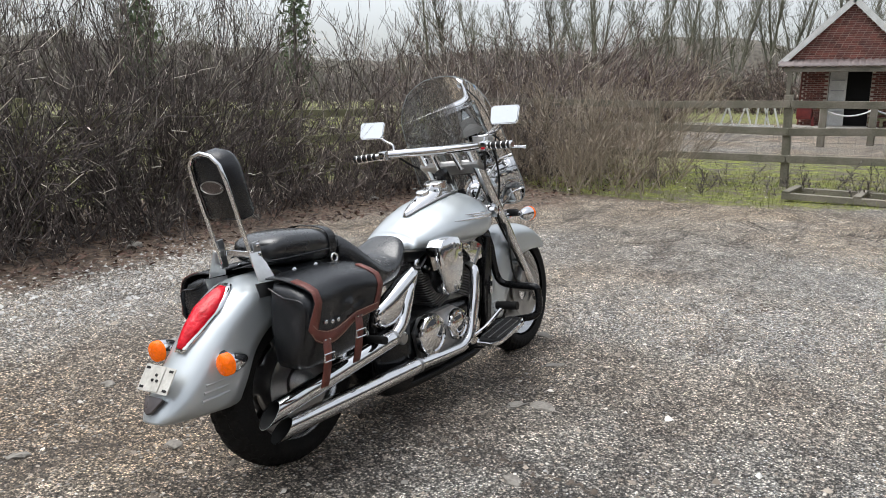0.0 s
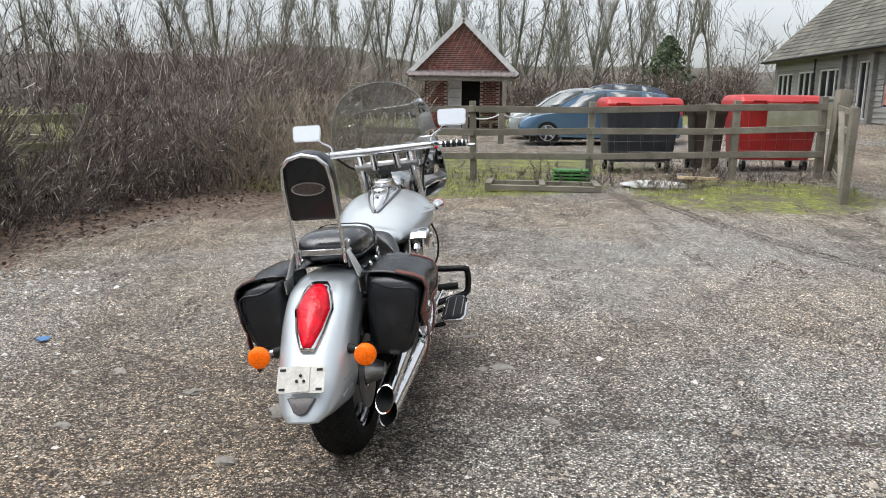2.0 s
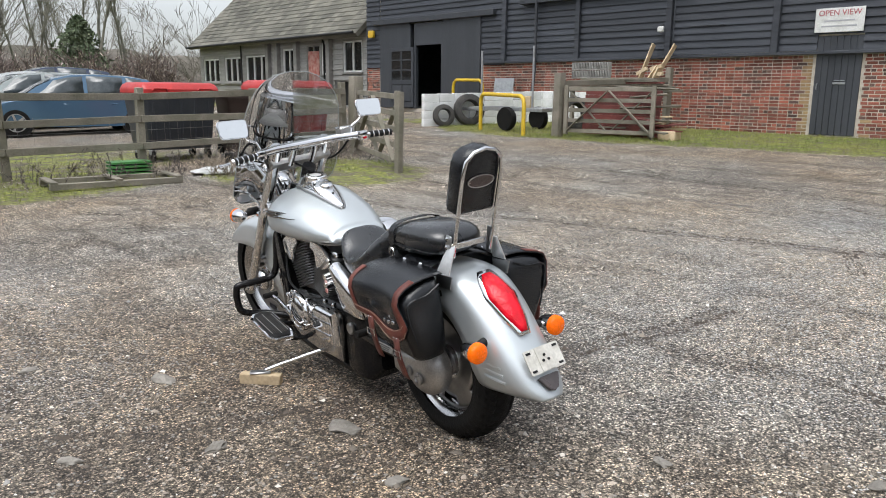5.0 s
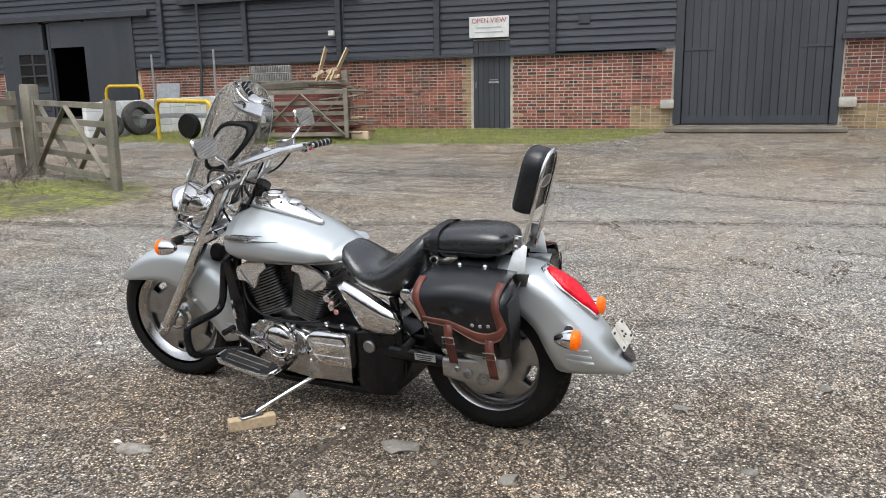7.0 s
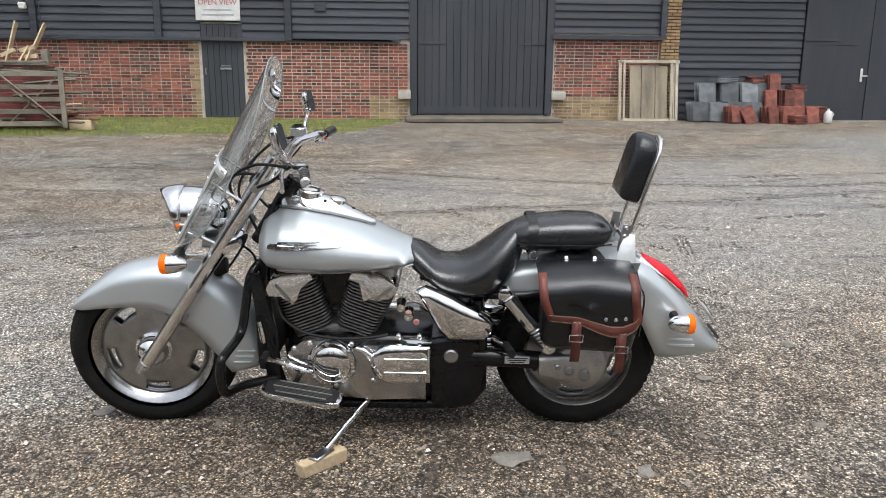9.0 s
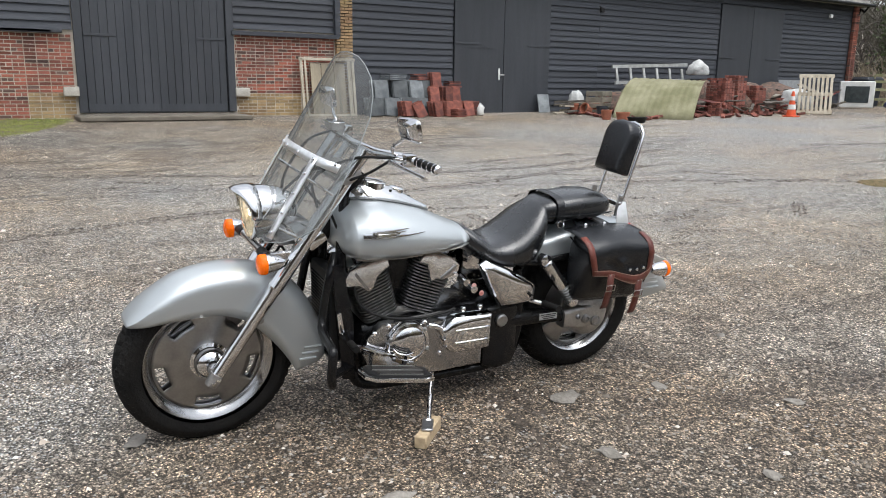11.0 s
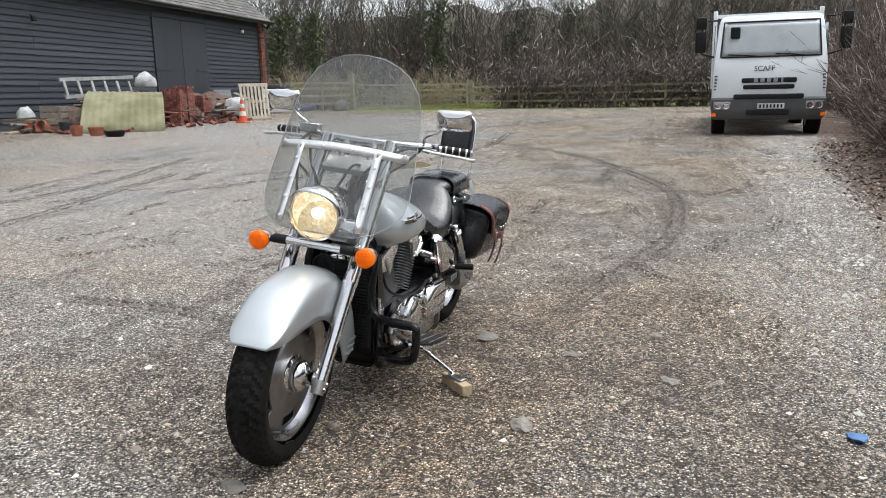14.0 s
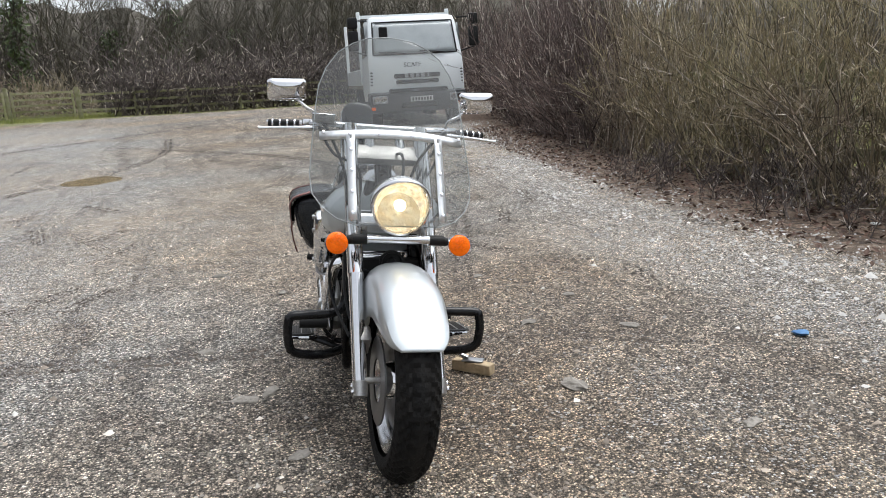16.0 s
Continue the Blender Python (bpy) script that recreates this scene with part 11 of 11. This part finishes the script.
def grass(name, boxes, n, hgt, seed, label):
    rng = np.random.default_rng(seed)
    segs = []
    while len(segs) < n:
        (xa, xb), (ya, yb) = boxes[rng.integers(len(boxes))]
        x, y = rng.uniform(xa, xb), rng.uniform(ya, yb)
        if covers(x, y)[0] + 0.5 * noise.noise((x * 1.3, y * 1.3, 0)) < 0.45:
            continue
        z = ground_z(x, y)
        h = hgt * rng.uniform(0.4, 1.2)
        segs.append((x, y, z - 0.01, x + rng.normal(scale=0.5 * h), y + rng.normal(scale=0.5 * h), z + h, 0.0045, 0.001))
    return tagged(sticks(name, segs, GRASSM), label, "grass", kind="stuff")


grass("grass", [((7.6, 11.5), (-6.3, 3.5))], 4500, 0.06, 61, "short mossy grass along the fence")
grass("grass", [((0.5, 9.8), (-15.35, -10.8)), ((7, 15), (-14.8, -10.4))], 22000, 0.06, 62, "short grass along the foot of the barn")
grass("grass", [((-36, -31), (-12, -5))], 5000, 0.2, 64, "green grass by the field gates")
grass("grass", [((-13, 10), (5.8, 9.5))], 9000, 0.16, 63, "rough field grass beyond the hedge")

PEBBLE = mat("gravel_chips", (0.36, 0.308, 0.252), (0.20, 0.168, 0.136), rough=0.85, scale=2, fine=0.1, rand=0.55, island=True, odd=((0.58, 0.54, 0.48), 0.10))
MUD = mat("damp_mud", (0.085, 0.066, 0.050), (0.055, 0.043, 0.034), rough=0.8, scale=2, fine=0.1, rand=0.4, island=True)
PALEPEBBLE = mat("pale_chips", (0.52, 0.51, 0.49), (0.33, 0.32, 0.30), rough=0.85, scale=2, fine=0.1, rand=0.45, island=True)
GROUND_Z = np.array([v[2] for v in verts_ground]).reshape(len(gy), len(gx))
PALE_MAP = np.array([c[2] for c in cover_ground]).reshape(len(gy), len(gx))
WET_MAP = np.array([c[3] for c in cover_ground]).reshape(len(gy), len(gx))


def on_grid(table, x, y):
    """Values of a table over the ground's raster, read between its points."""
    ax, ay = np.array(gx), np.array(gy)
    i, j = np.clip(np.searchsorted(ax, x) - 1, 0, len(ax) - 2), np.clip(np.searchsorted(ay, y) - 1, 0, len(ay) - 2)
    u, v = (x - ax[i]) / (ax[i + 1] - ax[i]), (y - ay[j]) / (ay[j + 1] - ay[j])
    return (table[j, i] * (1 - u) + table[j, i + 1] * u) * (1 - v) + (table[j + 1, i] * (1 - u) + table[j + 1, i + 1] * u) * v


HEDGE_XS = np.linspace(-30, 20, 501)
HEDGE_YS = np.array([hedge_foot(x) for x in HEDGE_XS])


def pebbles(name, x, y, size, material, rng, label):
    """Small angular stones: squashed five-cornered lumps, scattered."""
    n = len(x)
    base = np.array([(1, 0, -0.2), (0, 1, -0.2), (-1, 0, -0.2), (0, -1, -0.2), (0, 0, 1)], float)
    tri = np.array([(0, 1, 4), (1, 2, 4), (2, 3, 4), (3, 0, 4)])
    z = on_grid(GROUND_Z, x, y)
    s = size * rng.lognormal(sigma=0.40, size=n)
    a = rng.uniform(0, 6.28, n)
    v = base[None] * (1 + rng.normal(scale=0.28, size=(n, 5, 3))) * s[:, None, None] * np.array([1.2, 0.85, 0.62])
    c, sn = np.cos(a)[:, None], np.sin(a)[:, None]
    out = np.stack([v[..., 0] * c - v[..., 1] * sn + x[:, None], v[..., 0] * sn + v[..., 1] * c + y[:, None], v[..., 2] + z[:, None]], -1).reshape(-1, 3)
    f = (tri[None] + 5 * np.arange(n)[:, None, None]).reshape(-1)
    me = bpy.data.meshes.new(name)
    me.vertices.add(len(out))
    me.vertices.foreach_set("co", out.reshape(-1))
    me.loops.add(len(f))
    me.loops.foreach_set("vertex_index", f.astype(np.int32))
    me.polygons.add(len(f) // 3)
    me.polygons.foreach_set("loop_start", np.arange(0, len(f), 3, dtype=np.int32))
    me.materials.append(material)
    me.update(calc_edges=True)
    return tagged(mesh_ob(name, me), label, "gravel", kind="stuff")


def near_ring(rng, n):
    """Places round the motorcycle, thinning outwards, on the yard's side of the hedge."""
    a, r = rng.uniform(0, 6.28, n), 7.0 * np.sqrt(rng.random(n))
    x, y = 0.9 + r * np.cos(a), 0.2 + r * np.sin(a)
    ok = (y < np.interp(x, HEDGE_XS, HEDGE_YS) - 0.2) & (rng.random(n) < np.clip((7.0 - r) / 4.2, 0, 1))
    return x[ok], y[ok]


prng = np.random.default_rng(71)
x, y = near_ring(prng, 175000)
ok = prng.random(len(x)) > 0.55 * np.clip(on_grid(WET_MAP, x, y), 0, 1)
pebbles("gravel", x[ok], y[ok], 0.0050, PEBBLE, prng, "loose grey gravel chips")
x, y = near_ring(prng, 130000)
ok = prng.random(len(x)) < 0.5 * on_grid(PALE_MAP, x, y)
pebbles("gravel", x[ok], y[ok], 0.0050, PALEPEBBLE, prng, "loose pale gravel chips")
x = prng.uniform(-14, 3, 10000)
y = np.interp(x, HEDGE_XS, HEDGE_YS) - 1.0 + 0.45 * prng.normal(size=len(x))
pebbles("gravel", x, y, 0.010, PALEPEBBLE, prng, "loose pale chippings along the hedge")
x, y = prng.uniform(-12, 10, 22000), prng.uniform(-11, 3.2, 22000)
ok = y < np.interp(x, HEDGE_XS, HEDGE_YS) - 0.2
pebbles("gravel", x[ok], y[ok], 0.0085, PEBBLE, prng, "loose grey gravel over the yard")

# crumbs of mud thrown up along the wheel ruts, and short churned marks beside them
xs_, ys_ = [], []
for w, line in RUTS[:6]:
    pts = [q for q in curve([(px, py, 0) for px, py in line], 8)]
    for p, q in zip(pts, pts[1:]):
        k = int((q - p).length * 240)
        t = prng.random(k)
        side_ = np.where(prng.random(k) < 0.5, -1, 1) * 0.055 + prng.normal(scale=0.016, size=k)
        d = (q - p).normalized()
        xs_.append(p.x + (q.x - p.x) * t - d.y * side_)
        ys_.append(p.y + (q.y - p.y) * t + d.x * side_)
for _ in range(70):
    cx, cy = prng.uniform(-7, 7), prng.uniform(-8, 2.6)
    a, ln = prng.normal(scale=0.5), prng.uniform(0.15, 0.45)
    for row in range(3):
        k = int(ln * 160)
        t = prng.uniform(-ln, ln, k)
        o = row * 0.045 + prng.normal(scale=0.008, size=k)
        xs_.append(cx + t * math.cos(a) - o * math.sin(a))
        ys_.append(cy + t * math.sin(a) + o * math.cos(a))
x, y = np.concatenate(xs_), np.concatenate(ys_)
pebbles("mud_crumbs", x, y, 0.0075, MUD, prng, "crumbs of damp mud along the wheel ruts")

# ---- bricks and boards of the barn ----
brick_unit = bmesh.new()
box(brick_unit, (0, 0, 0), (0.208, 0.03, 0.057), None, 0.004)
finish(brick_unit)
stretcher = bpy.data.meshes.new("brick")
brick_unit.to_mesh(stretcher)
brick_unit.free()
stretcher.materials.append(BRICK)
half_unit = bmesh.new()
box(half_unit, (0, 0, 0), (0.096, 0.03, 0.057), None, 0.004)
finish(half_unit)
header_brick = bpy.data.meshes.new("brick")
half_unit.to_mesh(header_brick)
half_unit.free()
header_brick.materials.append(BRICK)
near = thing("brickwork", "old red brick plinth in mixed bond", "brickwork", kind="structure")
vs, fs, bvs, bfs = [], [], [], []
rng = random.Random(9)
count = 0
for row in range(33):
    z = 0.42 + 0.0755 * row + 0.032
    for xa, xb, top in ((5.15, 15.35, 2.25), (0.34, 4.08, 2.25), (-5.66, -3.15, 2.42), (20.75, 21.5, 2.2)):
        if z > top:
            continue
        x = xa
        k = 0
        while x < xb - 0.03:
            header = row % 4 == 3 or (k % 3 == 2 and row % 2) or (k == 0 and row % 2)
            w = min(0.102 if header else 0.214, xb - x)
            cx = x + w / 2
            if z > height(cx, BY) - 0.1:
                full = abs(w - (0.102 if header else 0.214)) < 1e-6
                if full and 1.4 < cx < 4.08 and 0.95 < z < 2.25 and count < 300:
                    mesh_ob("brick", header_brick if header else stretcher, near, Matrix.Translation((cx, BY - 0.041 + rng.uniform(0, 0.005), z)))
                    count += 1
                else:
                    buff = (-5.66 < cx < -3.1 or cx < 1.2) and z < 1.05 or (4.0 > cx > 3.85) or abs(cx - 5.25) < 0.12
                    add_brick(bvs if buff else vs, bfs if buff else fs, (cx, BY - 0.040, z), (w - 0.006, 0.03, 0.057), 1)
            x += w + 0.011
            k += 1
row = 0
z = 0.45
while z < 6.2:
    for a, w in (((-6.13, 0.214), (-5.905, 0.214)) if row % 2 else ((-6.13, 0.102), (-6.02, 0.214), (-5.79, 0.10))):
        add_brick(bvs, bfs, (a + w / 2, BY + 0.035, z), (w - 0.005, 0.12, 0.058), 1)
    for a, w in (((-28.46, 0.214), (-28.235, 0.10)) if row % 2 else ((-28.46, 0.102), (-28.35, 0.214))):
        if z < 4.5:
            add_brick(vs, fs, (a + w / 2, BY + 0.05, z), (w - 0.005, 0.12, 0.058), 1)
    z += 0.0755
    row += 1
tagged(from_arrays("bricks", vs, fs, BRICKSTUFF, near), kind="stuff")
tagged(from_arrays("bricks", bvs, bfs, BUFFBRICK, near), kind="stuff")

# weatherboards: each board leans out over the one below
board_bm = bmesh.new()
loft(board_bm, [[(x, 0.052, 0.0), (x, 0.022, 0.0), (x, 0.0, 0.205), (x, 0.010, 0.205)] for x in (-0.5, 0.5)])
finish(board_bm, 20)
board_me = bpy.data.meshes.new("board")
board_bm.to_mesh(board_me)
board_bm.free()
board_me.materials.append(TARRED)
rng = random.Random(3)


def boards(x0, x1, z0, z1, y, pitch, parent, me=board_me, lo=1.0, sag=0.010):
    z = z0
    while z < z1:
        spans = [(x0, x1)]
        for h in HOLES if y > BY - 0.1 and me is board_me else GH:
            if h[2] < z + 0.12 and z < h[3] - 0.02:
                out = []
                for a, b in spans:
                    if h[1] <= a or h[0] >= b:
                        out.append((a, b))
                    else:
                        if h[0] > a:
                            out.append((a, h[0]))
                        if h[1] < b:
                            out.append((h[1], b))
                spans = out
        for a, b in spans:
            if b - a > 0.05:
                mesh_ob("board", me, parent, Matrix.Translation(((a + b) / 2, y + rng.uniform(0, 0.006), z + rng.uniform(-sag, sag))) @ Matrix.Rotation(radians(rng.uniform(-0.12, 0.12)), 4, "Y") @ Matrix.Diagonal((b - a - 0.004, 1, 1, 1)))
        z += pitch


cuts = [21.5, 20.65, 14.4, 11.6, 8.73, 6.0, 3.08, 0.3]
for a, b in zip(cuts, cuts[1:]):
    boards(b + (0.02 if b > 1 else 0), a - 0.02, 2.31 if a < 15 else 2.2, 5.4, BY - 0.03, 0.168, barn_wall)
boards(-5.66, -3.12, 2.50, 5.2, BY - 0.03, 0.168, barn_wall)
boards(13.1, 15.45, 2.31, 2.32, BY - 0.03, 0.168, barn_wall)
for a, b in ((-28.1, -20.3), (-20.3, -14.6), (-14.6, -6.16)):
    boards(a, b, 0.34, 4.48, BY - 0.06, 0.172, barn_wall)
gb = board_me.copy()
gb.materials.clear()
gb.materials.append(GREYBOARD)
for a, b in ((21.75, 26.6), (26.6, 31.4), (31.4, 36.1)):
    boards(a, b, 0.78, 3.5, GY - 0.02, 0.20, grey, gb)
